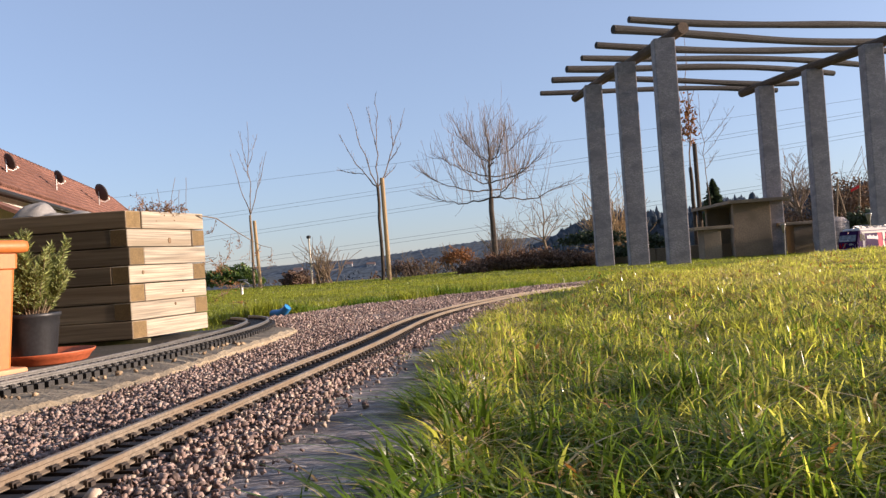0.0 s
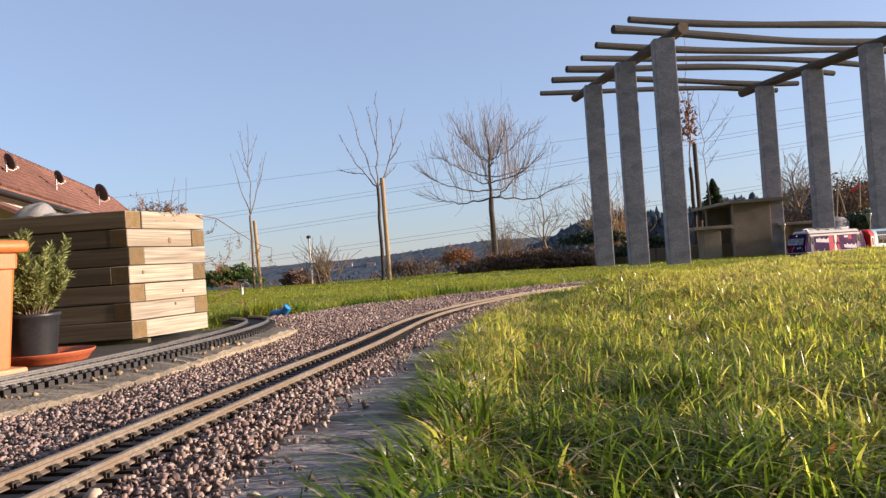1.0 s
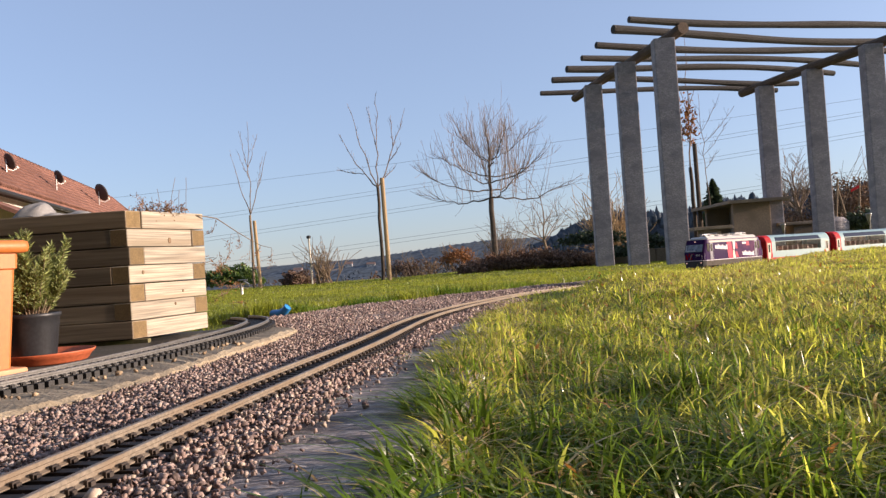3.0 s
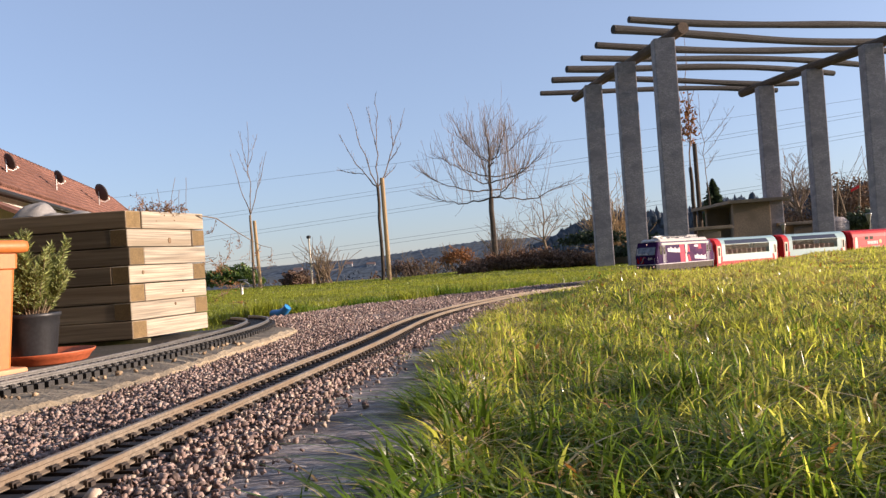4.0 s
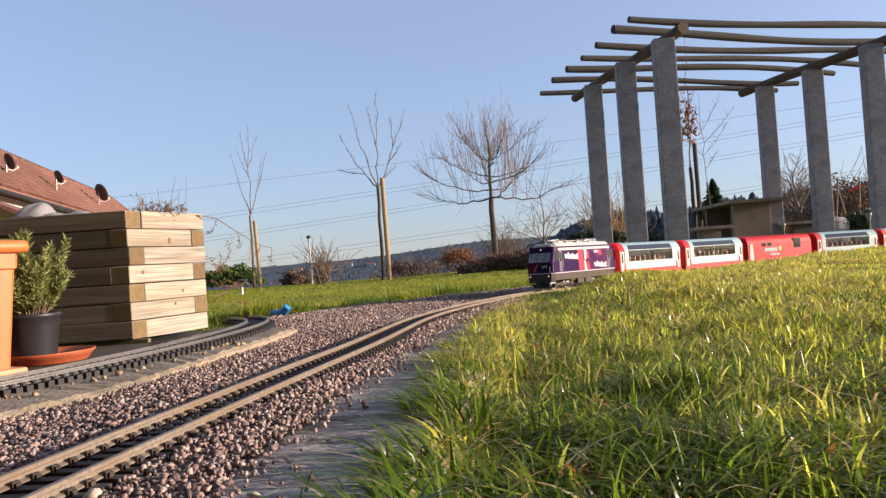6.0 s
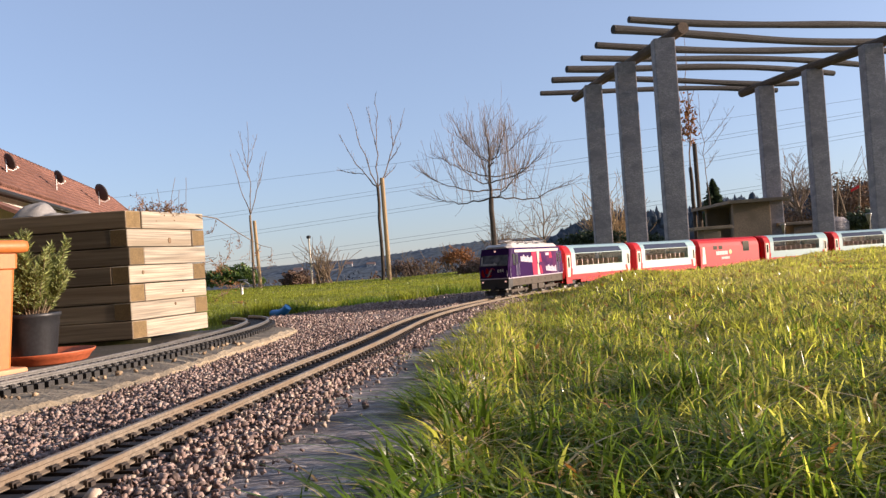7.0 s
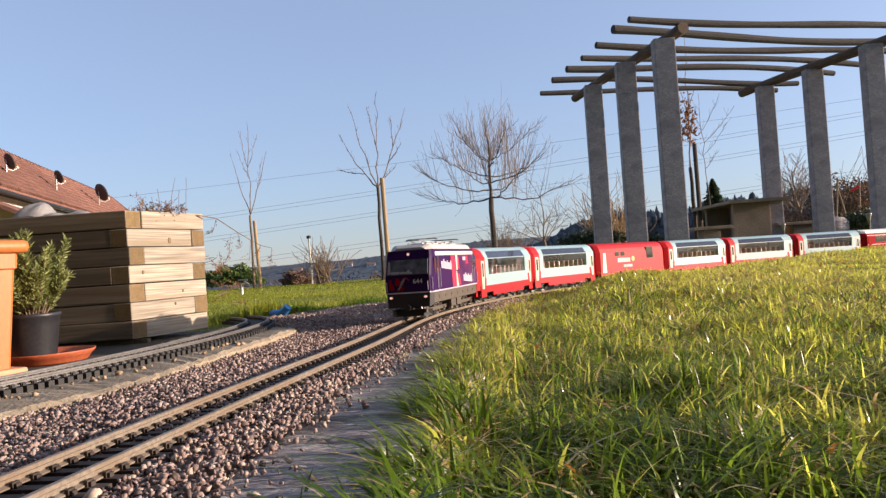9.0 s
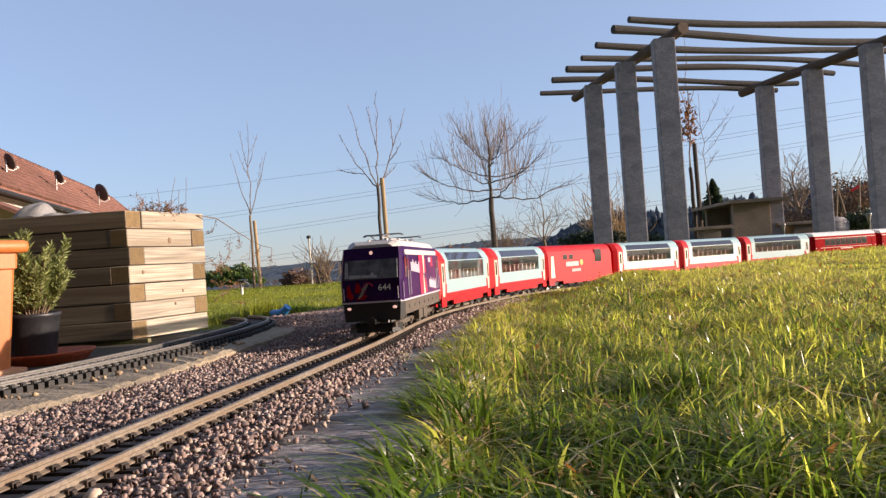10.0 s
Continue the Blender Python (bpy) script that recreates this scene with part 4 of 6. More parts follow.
def service_coach():
    co = solid_coach("service_coach", "bright red model service coach with few windows", RED, RED)
    for sd in (-1, 1):
        y = sd * (0.0527 + 0.0001)
        for x in (0.105, 0.068):
            framed_window(co, x, sd, 0.100, 0.114, 0.011)
        framed_window(co, -0.112, sd, 0.086, 0.128, 0.021)
        part("coach_door", plate(bmesh.new(), 0.172, 0.196, y, 0.040, 0.112, 0.0008, 0.004, -0.006), CREAM, co, "cream stepped door panel")
        for k in range(7):
            part("print_bar", plate(bmesh.new(), 0.022 + k * 0.0115, 0.0315 + k * 0.0115, y, 0.075, 0.091, 0.0004), WHITE, co)
        for k in range(6):
            part("print_bar", plate(bmesh.new(), 0.010 + k * 0.0095, 0.0170 + k * 0.0095, y, 0.056, 0.066, 0.0004), WHITE, co)
        bm = bmesh.new()
        lathe(bm, [(0.010, 0), (0.010, 0.0004), (0.001, 0.0005)], 20, Matrix.Translation((0.002, y, 0.086)) @ Matrix.Rotation(radians(-90 * sd), 4, "X"))
        part("emblem", bm, GOLD, co)
    return co


GOLD = material("orange_print", (0.75, 0.36, 0.05), 0.4, vary=0.08, scale=40, fine=200, bump=0)
ROOF_WHITE = material("white_coach_roof", (0.74, 0.72, 0.67), 0.5, vary=0.06, scale=40, fine=200, bump=0.03)


def classic():
    co = solid_coach("classic_coach", "dark red model coach with cream roof and a row of windows", RED_DARK, ROOF_WHITE)
    for sd in (-1, 1):
        y = sd * (0.0527 + 0.0001)
        for k in range(8):
            framed_window(co, -0.126 + 0.036 * k, sd, 0.084, 0.112, 0.0145)
        part("waist_line", plate(bmesh.new(), -0.205, 0.205, y, 0.0715, 0.0735, 0.0004), CREAM, co)
        part("waist_line", plate(bmesh.new(), -0.205, 0.205, y, 0.1165, 0.1185, 0.0004), CREAM, co)
        part("print_bars", plate(bmesh.new(), -0.040, 0.040, y, 0.064, 0.068, 0.0004), CREAM, co)
        for e in (-1, 1):
            part("coach_door", plate(bmesh.new(), e * 0.186 - 0.011, e * 0.186 + 0.011, y, 0.038, 0.114, 0.0007), RED_DARK, co)
    return co


TRAIN = [(loco(), S_CAR + 0.4267 - 0.2075)]
first = panorama()
fourth = service_coach()
seventh = classic()
for i in range(8):
    source = {2: fourth, 6: seventh, 7: seventh}.get(i, first)
    fresh = i in (0, 2, 6)
    TRAIN.append((source if fresh else copy_thing(source, Matrix()), S_CAR - 0.2230 - P * i))


def motions():
    for ob, s0 in TRAIN:
        rows = []
        for k in range(41):
            t = k * 0.25
            s = s0 + V * t
            xa, ya, _ = main.at(s + 0.14)
            xb, yb, _ = main.at(s - 0.14)
            x, y = (xa + xb) / 2, (ya + yb) / 2
            za, zb = float(rail_z(xa, ya)), float(rail_z(xb, yb))
            yaw, tilt = math.degrees(math.atan2(ya - yb, xa - xb)), -math.degrees(math.atan2(za - zb, 0.28))
            rows.append((t, pose(float(x), float(y), (za + zb) / 2, 0, tilt, yaw)))
        walk(ob, rows)
        for wh in [c for c in ob.children if c.name.startswith("wheelset")]:
            r, x0 = wh["radius"], wh.location.x
            walk(wh, [(k / 15, pose(x0, 0, r, 0, math.degrees(V * k / 15 / r) % 360, 0)) for k in range(151)])


# ---- unseen wall behind the viewer: closes the place, added to block sky light ----
bm = bmesh.new()
box(bm, -26, 6.0, -2.7, -2.4, -0.3, 9.5)
tagged(part("wall_sky_blocker", bm, material("dark_sky_blocker", (0.13, 0.10, 0.08), 0.9, vary=0.08, scale=0.6, fine=30, bump=0.2, depth=0.004)), "unseen dark wall added to block sky light", "wall", kind="structure")


# ---- edging stones ----
STRIP_LEFT = lambda u: np.interp(u, [4.4, 4.6, 5.02, 5.42, 5.72, 5.85, 5.97, 6.3], [0.088, 0.080, 0.066, 0.060, 0.074, 0.084, 0.094, 0.11])


def edging():
    ed = thing("lawn_edging", "grey rough edging stones between gravel and lawn", "edging", kind="structure")
    rng = random.Random(2)
    s, k = 0.9, 0
    while s < 6.5:
        ln = rng.uniform(0.22, 0.34)
        bm = bmesh.new()
        rows = []
        n = 44
        for q in range(n + 1):
            u = s + 0.002 + (ln - 0.004) * q / n
            row = []
            for t in np.linspace(0, 1, 19):
                x, y, a = main.at(u, STRIP_LEFT(u) + (0.21 - STRIP_LEFT(u)) * t + 0.003 * noise.noise((u * 30, t, 5.0)) * (t < 0.5))
                edge = 0.004 if t == 0 or q in (0, n) else 0
                lump = 0.0024 * noise.noise((x * 30, y * 60, 0.0)) + 0.0009 * noise.noise((x * 120, y * 200, 3.0)) + 0.0004 * noise.noise((x * 420, y * 420, 7.0))
                row.append(bm.verts.new((x, y, float(rail_z(x, y)) - 0.0165 - edge + lump)))
            x, y, a = main.at(u, 0.285)
            row.append(bm.verts.new((x, y, -0.08)))
            x, y, a = main.at(u, STRIP_LEFT(u))
            row.append(bm.verts.new((x, y, -0.08)))
            rows.append(row)
        for p, q in zip(rows, rows[1:]):
            for m in range(len(p)):
                bm.faces.new((p[m], p[(m + 1) % len(p)], q[(m + 1) % len(p)], q[m]))
        bm.faces.new(rows[0][::-1])
        bm.faces.new(rows[-1])
        bmesh.ops.recalc_face_normals(bm, faces=bm.faces)
        part("edging_stone", bm, EDGING, ed, smooth=True)
        s += ln
        k += 1


edging()

# ---- gravel ----
rng = np.random.default_rng(11)
WX, WY, WS = main.x, main.y, main.s


def line_side(x, y):
    """For many points: how far along the running line and how far to its left."""
    k = np.empty(len(x), int)
    sx, sy = WX[::3], WY[::3]
    for a in range(0, len(x), 4000):
        d = (x[a:a + 4000, None] - sx[None]) ** 2 + (y[a:a + 4000, None] - sy[None]) ** 2
        k[a:a + 4000] = d.argmin(1) * 3
    k = np.clip(k, 1, len(WX) - 2)
    tx, ty = WX[k + 1] - WX[k - 1], WY[k + 1] - WY[k - 1]
    n = np.hypot(tx, ty)
    return WS[k], (tx * (y - WY[k]) - ty * (x - WX[k])) / n


def stones(name, label, x, y, z, size, mat, seed):
    """Many small angular stones in one mesh."""
    r = np.random.default_rng(seed)
    ico = np.array([(a, b, c) for a in (-1, 1) for b in (-1, 1) for c in (-1, 1)], float) * 0.72
    tri = np.array([(0, 1, 3), (0, 3, 2), (4, 6, 7), (4, 7, 5), (0, 4, 5), (0, 5, 1), (2, 3, 7), (2, 7, 6), (0, 2, 6), (0, 6, 4), (1, 5, 7), (1, 7, 3)])
    n = len(x)
    v = np.repeat(ico[None], n, 0) * (1 + np.clip(r.normal(0, 0.42, (n, 8, 3)), -0.85, 0.6))
    v = v * (size[:, None] * r.uniform(0.5, 1.3, (n, 3)))[:, None, :] * np.array([1, 1, 0.72])
    a, b = r.uniform(0, 6.28, n), r.uniform(-1.6, 1.6, n)
    ca, sa, cb, sb = np.cos(a)[:, None], np.sin(a)[:, None], np.cos(b)[:, None], np.sin(b)[:, None]
    X, Y, Z = v[..., 0], v[..., 1] * cb - v[..., 2] * sb, v[..., 1] * sb + v[..., 2] * cb
    v = np.stack([X * ca - Y * sa + x[:, None], X * sa + Y * ca + y[:, None], Z + z[:, None]], -1).reshape(-1, 3)
    f = (tri[None] + (np.arange(n) * 8)[:, None, None]).reshape(-1, 3)
    return cloud(name, v, f, mat, "stuff", label, "gravel")


def stone_material():
    m = material("gravel_stones", (1, 1, 1), 0.85, vary=0.14, scale=120, fine=700, bump=0.35, depth=0.0005)
    nt = m.node_tree
    b = nt.nodes["Principled BSDF"]
    old = b.inputs["Base Color"].links[0].from_socket
    tone = ramp(nt, nt.nodes.new("ShaderNodeNewGeometry").outputs["Random Per Island"],
                [(0.0, (0.15, 0.108, 0.098)), (0.20, (0.25, 0.17, 0.15)), (0.45, (0.335, 0.228, 0.20)), (0.66, (0.39, 0.28, 0.245)), (0.86, (0.49, 0.39, 0.34)), (1.0, (0.58, 0.46, 0.36))])
    nt.links.new(mix(nt, 1.0, tone, old, "MULTIPLY"), b.inputs["Base Color"])
    return m


STONES = stone_material()
parts = []
for x0, x1, y0, y1, per in ((-0.62, 0.05, 0.25, 1.0, 88000), (-0.60, 0.15, 1.0, 1.8, 58000), (-0.75, 0.6, 1.8, 2.6, 30000), (-0.6, 1.6, 2.6, 3.9, 9000), (0.9, 3.8, 3.0, 5.2, 2500)):
    n = int((x1 - x0) * (y1 - y0) * per)
    x, y = rng.uniform(x0, x1, n), rng.uniform(y0, y1, n)
    s, d = line_side(x, y)
    kerb = np.interp(y, [0.3, 0.6, 0.724, 0.86, 1.0, 1.173, 1.385, 1.56, 1.62, 2.1], [-0.58, -0.48, -0.442, -0.387, -0.368, -0.353, -0.331, -0.318, -0.50, -0.56])
    ok = ((x > kerb + 0.004) | ((x < kerb - 0.20) & (rng.random(n) < 0.3))) & (d < STRIP_LEFT(s) + 0.014 + 0.012 * np.sin(17 * s) * np.sin(41 * s) + 0.045 * rng.random(n) ** 7) & (d > -0.66)
    in_track = (np.abs(d) < 0.041)
    ok &= ~(in_track & (rng.random(n) < 0.25))
    x, y, d, in_track = x[ok], y[ok], d[ok], in_track[ok]
    size = np.clip(rng.lognormal(math.log(0.00185), 0.30, len(x)), 0.0011, 0.0040) * (1 + 0.25 * (y > 1.8) + 0.3 * (y > 2.6))
    size[in_track] *= 0.8
    z = rail_z(x, y) - 0.0155 + rng.uniform(-0.001, 0.0035, len(x)) + np.where(in_track, 0.0005, 0.0042 * np.clip(1.6 - np.abs(d) / 0.1, 0, 1)) + 0.004 * np.sin(9 * x) * np.sin(7 * y)
    near_rail = np.abs(np.abs(d) - 0.0238) < 0.006
    z[near_rail] -= 0.003
    parts.append((x, y, z, size))
x, y, z, size = (np.concatenate(c) for c in zip(*parts))
stones("gravel", "pinkish grey crushed gravel around the tracks", x, y, z, size, STONES, 12)
# loose pebbles on the kerb and along the siding
n = 46
t = rng.uniform(0.25, 1.0, n)
x, y, a = side_way.at(t, -0.052 - rng.random(n) * 0.03)
stones("pebbles", "loose tan pebbles lying on the kerb", x, y, np.full(n, -0.0035), rng.uniform(0.0018, 0.0042, n), material("tan_pebble", (0.38, 0.27, 0.17), 0.8, vary=0.2, scale=60, fine=400, island=0.4), 13)


# ---- lawn ----
def blades(name, label, x, y, z, high, wide, lean, toward, mat, segs=3, seed=1):
    """Curved tapering blades in one mesh."""
    r = np.random.default_rng(seed)
    n = len(x)
    turn = toward + 1.5708 + r.normal(0, 0.55, n)
    lv = []
    for q in range(segs + 1):
        t = q / segs
        out = lean * high * t ** 1.8
        px, py = x + np.cos(toward) * out, y + np.sin(toward) * out
        pz = z + high * (t - 0.30 * np.clip(lean, 0, 1.6) * t ** 2.2)
        w = wide * (1 - t) ** 0.65 * (0.75 + 0.5 * min(t * 3, 0.5))
        ox, oy = np.cos(turn) * w / 2, np.sin(turn) * w / 2
        if q < segs:
            lv += [np.stack([px - ox, py - oy, pz], -1), np.stack([px + ox, py + oy, pz], -1)]
        else:
            lv += [np.stack([px, py, pz], -1)]
    v = np.stack(lv, 1)
    k = v.shape[1]
    base = []
    for q in range(segs - 1):
        base += [(2 * q, 2 * q + 1, 2 * q + 3), (2 * q, 2 * q + 3, 2 * q + 2)]
    base += [(2 * segs - 2, 2 * segs - 1, 2 * segs)]
    f = (np.array(base)[None] + (np.arange(n) * k)[:, None, None]).reshape(-1, 3)
    return cloud(name, v.reshape(-1, 3), f, mat, "stuff", label, "grass", smooth=True)


def patchy(x, y, k=1.0):
    return 0.5 + 0.5 * np.sin(3.1 * k * x + 1.3 * np.sin(2.3 * k * y)) * np.sin(2.7 * k * y + 1.7 * np.sin(1.9 * k * x))


def soil_at(x, y):
    """The lawn's soil: a little bank up to the edging beside the line."""
    return ground_z(x, y)


green, deep, dry = [], [], []
for x0, x1, y0, y1, per, segs in ((-0.16, 0.55, 0.14, 0.75, 62000, 4), (-0.16, 1.15, 0.75, 1.6, 50000, 3), (-0.10, 2.1, 1.6, 3.0, 54000, 2), (0.2, 4.2, 3.0, 5.6, 30000, 2)):
    n = int((x1 - x0) * (y1 - y0) * per)
    x, y = rng.uniform(x0, x1, n), rng.uniform(y0, y1, n)
    s, d = line_side(x, y)
    edge = 0.132 + 0.070 * np.clip((s - 5.40) / 0.45, 0, 1) + 0.010 * np.sin(38 * s) + 0.008 * np.sin(91 * s + 1) - 0.074 * np.clip((4.8 - s) / 0.7, 0, 1)
    ok = (d > edge) & (x < 0.68 * y + 0.25) & (rng.random(n) < 0.60 + 0.60 * patchy(x, y, 6.0))
    x, y, s, d, edge = x[ok], y[ok], s[ok], d[ok], edge[ok]
    n = len(x)
    near_edge = np.clip(1 - (d - edge) / 0.045, 0, 1)
    grow_by = 0.50 + 0.40 * patchy(x, y, 5.0) + 0.45 * patchy(x, y, 3.3) * patchy(x + 5, y, 9.0) + 0.45 * patchy(x + 1, y + 4, 16.0) * patchy(x, y, 27.0)
    top = np.interp(y, [0.2, 0.8, 2.0, 3.5, 5.0], [0.041, 0.034, 0.024, 0.022, 0.026])
    high = top * grow_by * (0.35 + 0.8 * rng.random(n) ** 1.3) * (1 - 0.22 * np.clip(1 - (d - edge) / 0.10, 0, 1) * np.clip((s - 4.6) / 0.4, 0, 1))
    wide = rng.uniform(0.0013, 0.0040, n) * np.interp(y, [0.3, 0.9, 2, 5], [1.30, 1.00, 1.05, 1.8])
    lean = np.abs(rng.normal(0.9, 0.7, n)) * np.interp(y, [0.5, 1.2, 2.5], [1.15, 1.2, 0.95]) + 0.35 * near_edge
    toward = 5.0 * patchy(x, y, 13.0) + 3.0 * patchy(x + 2, y, 6.0) + rng.normal(0, 1.3, n)
    out = np.interp(s, main.s[::20], np.unwrap(main.at(main.s[::20])[2])) - 1.5708
    toward = np.where(rng.random(n) < near_edge, out + rng.normal(0, 0.5, n), toward)
    # Fewer pale blades at the edge, where the lawn lies in shade.
    old = rng.random(n) < (0.15 + 0.16 * patchy(x + 3, y + 1, 5.0) + 0.24 * np.clip((y - 0.7) / 1.0, 0, 1) * (0.4 + patchy(x, y + 2, 3.0))) * (1 - 0.6 * near_edge)
    z = soil_at(x, y) - 0.004 + 0.012 * (patchy(x, y, 4.5) - 0.5)
    z = np.where(d < 0.28, np.maximum(z, rail_z(x, y) - 0.0185 - 0.5 * np.clip(d - 0.21, 0, 1)), z)
    far_edge = near_edge * np.clip((4.5 - s) / 0.6, 0, 1)
    high, lean = high * (1 + 0.85 * far_edge), lean - 1.0 * far_edge * (lean > 1.0)
    # More dark blades near and left: the lawn's shade set by blade colour.
    in_shade = ~old & (rng.random(n) < np.interp(y, [0.3, 0.8, 1.2, 2.2], [0.90, 0.60, 0.22, 0.06]) * (0.45 + 1.1 * patchy(x + 2, y, 5.0)) * np.interp(x - 0.22 * (y - 0.4), [0.02, 0.12, 0.30], [1.25, 1.0, 0.45]))
    for flag, kind in ((~old & ~in_shade, green), (in_shade, deep), (old, dry)):
        kind.append((x[flag], y[flag], z[flag], high[flag] * (0.8 if kind is dry else 1.0), wide[flag], lean[flag] + (0.5 if kind is dry else 0.0), toward[flag], segs))
for kind, name, mat, lab in ((green, "lawn_grass", GRASS, "long damp yellow-green lawn grass in low sun"), (deep, "deep_lawn_grass", DEEP_GRASS, "deep green lawn grass, darkened where shade falls"), (dry, "dry_grass", STRAW, "yellowed dry grass blades in the lawn")):
    for q, (x, y, z, high, wide, lean, toward, segs) in enumerate(kind):
        blades(name, lab, x, y, z, high, wide, lean, toward, mat, segs, 30 + q)

# long floppy blades that arch over the turf
n = 5200
x, y = rng.uniform(-0.16, 1.5, n), rng.uniform(0.22, 1.9, n)
s, d = line_side(x, y)
ok = (d > 0.145) & (x < 0.68 * y + 0.2) & (rng.random(n) < 0.25 + patchy(x + 1, y, 4.0))
x, y = x[ok], y[ok]
n = len(x)
for q, (mat, name, lab) in enumerate(((DEEP_GRASS, "deep_lawn_grass", "long arching deep green blades"), (GRASS, "lawn_grass", "long arching bright green blades"), (STRAW, "dry_grass", "long bent straw-coloured blades"))):
    k = np.arange(n) % 9
    ok = (k < 5) if q == 0 else (k == 8) if q == 2 else (k >= 5) & (k < 8)
    m_ = int(ok.sum())
    blades(name, lab, x[ok], y[ok], ground_z(x[ok], y[ok]) + 0.002, rng.uniform(0.024, 0.046, m_), rng.uniform(0.0026, 0.0046, m_), np.abs(rng.normal(1.5, 0.55, m_)), rng.uniform(0, 6.28, m_), mat, 5, 70 + q)

# small withered leaves caught in the grass
LITTER = material("withered_leaf", (0.62, 0.26, 0.06), 0.6, vary=0.3, scale=30, fine=120, bump=0, island=0.6, trans=0.45)
n = 420
x, y = rng.uniform(-0.1, 2.0, n), rng.uniform(0.3, 3.0, n)
s, d = line_side(x, y)
ok = (d > 0.16) & (x < 0.66 * y + 0.1)
x, y = x[ok], y[ok]
n = len(x)
blades("leaf_litter", "small orange-brown withered leaves in the grass", x, y, ground_z(x, y) + rng.uniform(0.006, 0.018, n), rng.uniform(0.006, 0.014, n), rng.uniform(0.004, 0.009, n), rng.uniform(0.3, 2.5, n), rng.uniform(0, 6.28, n), LITTER, 3, 88)

# the lawn goes on beside and behind the viewer
n = 150000
x, y = rng.uniform(-0.1, 7.0, n), rng.uniform(-2.3, 6.5, n)
s, d = line_side(x, y)
ok = (d > 0.22) & ~((x < 0.68 * y + 0.25) & (y < 5.6)) & (np.hypot(x, y) > 0.25)
x, y = x[ok], y[ok]
n = len(x)
blades("lawn_grass", "long damp yellow-green lawn grass in low sun", x, y, ground_z(x, y) - 0.004, rng.uniform(0.012, 0.035, n), rng.uniform(0.003, 0.007, n), np.abs(rng.normal(1.0, 0.6, n)), rng.uniform(0, 6.28, n), LAWN_GREEN, 2, 45)

# far lawn beyond the line
green = []
for x0, x1, y0, y1, per in ((-1.6, 1.2, 1.85, 3.6, 14000), (-3.5, 3.0, 3.6, 7.0, 4600), (-7.0, 9.0, 7.0, 14.5, 900)):
    n = int((x1 - x0) * (y1 - y0) * per)
    x, y = rng.uniform(x0, x1, n), rng.uniform(y0, y1, n)
    s, d = line_side(x, y)
    ok = (d < -0.62 + 0.05 * np.sin(21 * s)) & (np.abs(x) < 0.66 * y + 0.4) & ~((x < -0.40) & (y < 2.06))
    ok &= ~((x > -0.95) & (x < -0.50) & (y < 2.08))
    x, y = x[ok], y[ok]
    n = len(x)
    tuft = np.exp(-(((x + 0.58) / 0.16) ** 2 + ((y - 2.42) / 0.16) ** 2)) * 1.0 + 0.6 * np.exp(-(((x - 0.25) / 0.35) ** 2 + ((y - 4.0) / 0.25) ** 2))
    high = np.interp(y, [2, 4, 8, 14], [0.017, 0.017, 0.022, 0.030]) * (0.45 + 0.75 * patchy(x, y, 4.0) + 0.5 * patchy(x, y + 2, 9.0)) * rng.uniform(0.4, 1.1, n) * (1 + 0.6 * tuft)
    blades("far_lawn_grass", "short green lawn grass beyond the track", x, y, ground_z(x, y) - 0.004, high, rng.uniform(0.002, 0.0038, n) * np.interp(y, [2, 4, 8, 14], [1, 1.5, 2.9, 5.0]),
           np.abs(rng.normal(0.7, 0.45, n)), rng.uniform(0, 6.28, n), LAWN_GREEN, 2, 50)


def tuft(x, y, n, high, spread, seed):
    r_ = np.random.default_rng(seed)
    px, py = r_.normal(x, spread, n), r_.normal(y, spread, n)
    blades("grass_tuft", "tall tuft of rank green grass", px, py, ground_z(px, py) - 0.004, high * r_.uniform(0.4, 1.1, n), r_.uniform(0.003, 0.0055, n),
           np.abs(r_.normal(0.55, 0.4, n)), r_.uniform(0, 6.28, n), DEEP_GRASS if seed % 2 else LAWN_GREEN, 3, seed)


for k, (x, y, n, high, spread) in enumerate(((-0.59, 2.42, 1300, 0.080, 0.035), (-0.53, 2.46, 900, 0.070, 0.030), (-0.70, 2.48, 800, 0.050, 0.050), (-0.46, 2.55, 700, 0.045, 0.035), (-0.84, 2.34, 600, 0.040, 0.050),
                                              (-0.30, 2.95, 700, 0.055, 0.05), (-0.16, 3.08, 900, 0.070, 0.05), (-0.02, 3.22, 900, 0.075, 0.05), (0.14, 3.40, 900, 0.075, 0.06), (0.32, 3.60, 900, 0.070, 0.07), (0.58, 3.85, 900, 0.070, 0.08), (0.95, 4.20, 700, 0.065, 0.09), (1.4, 4.5, 600, 0.065, 0.1))):
    tuft(x, y, n, high, spread, 200 + k)


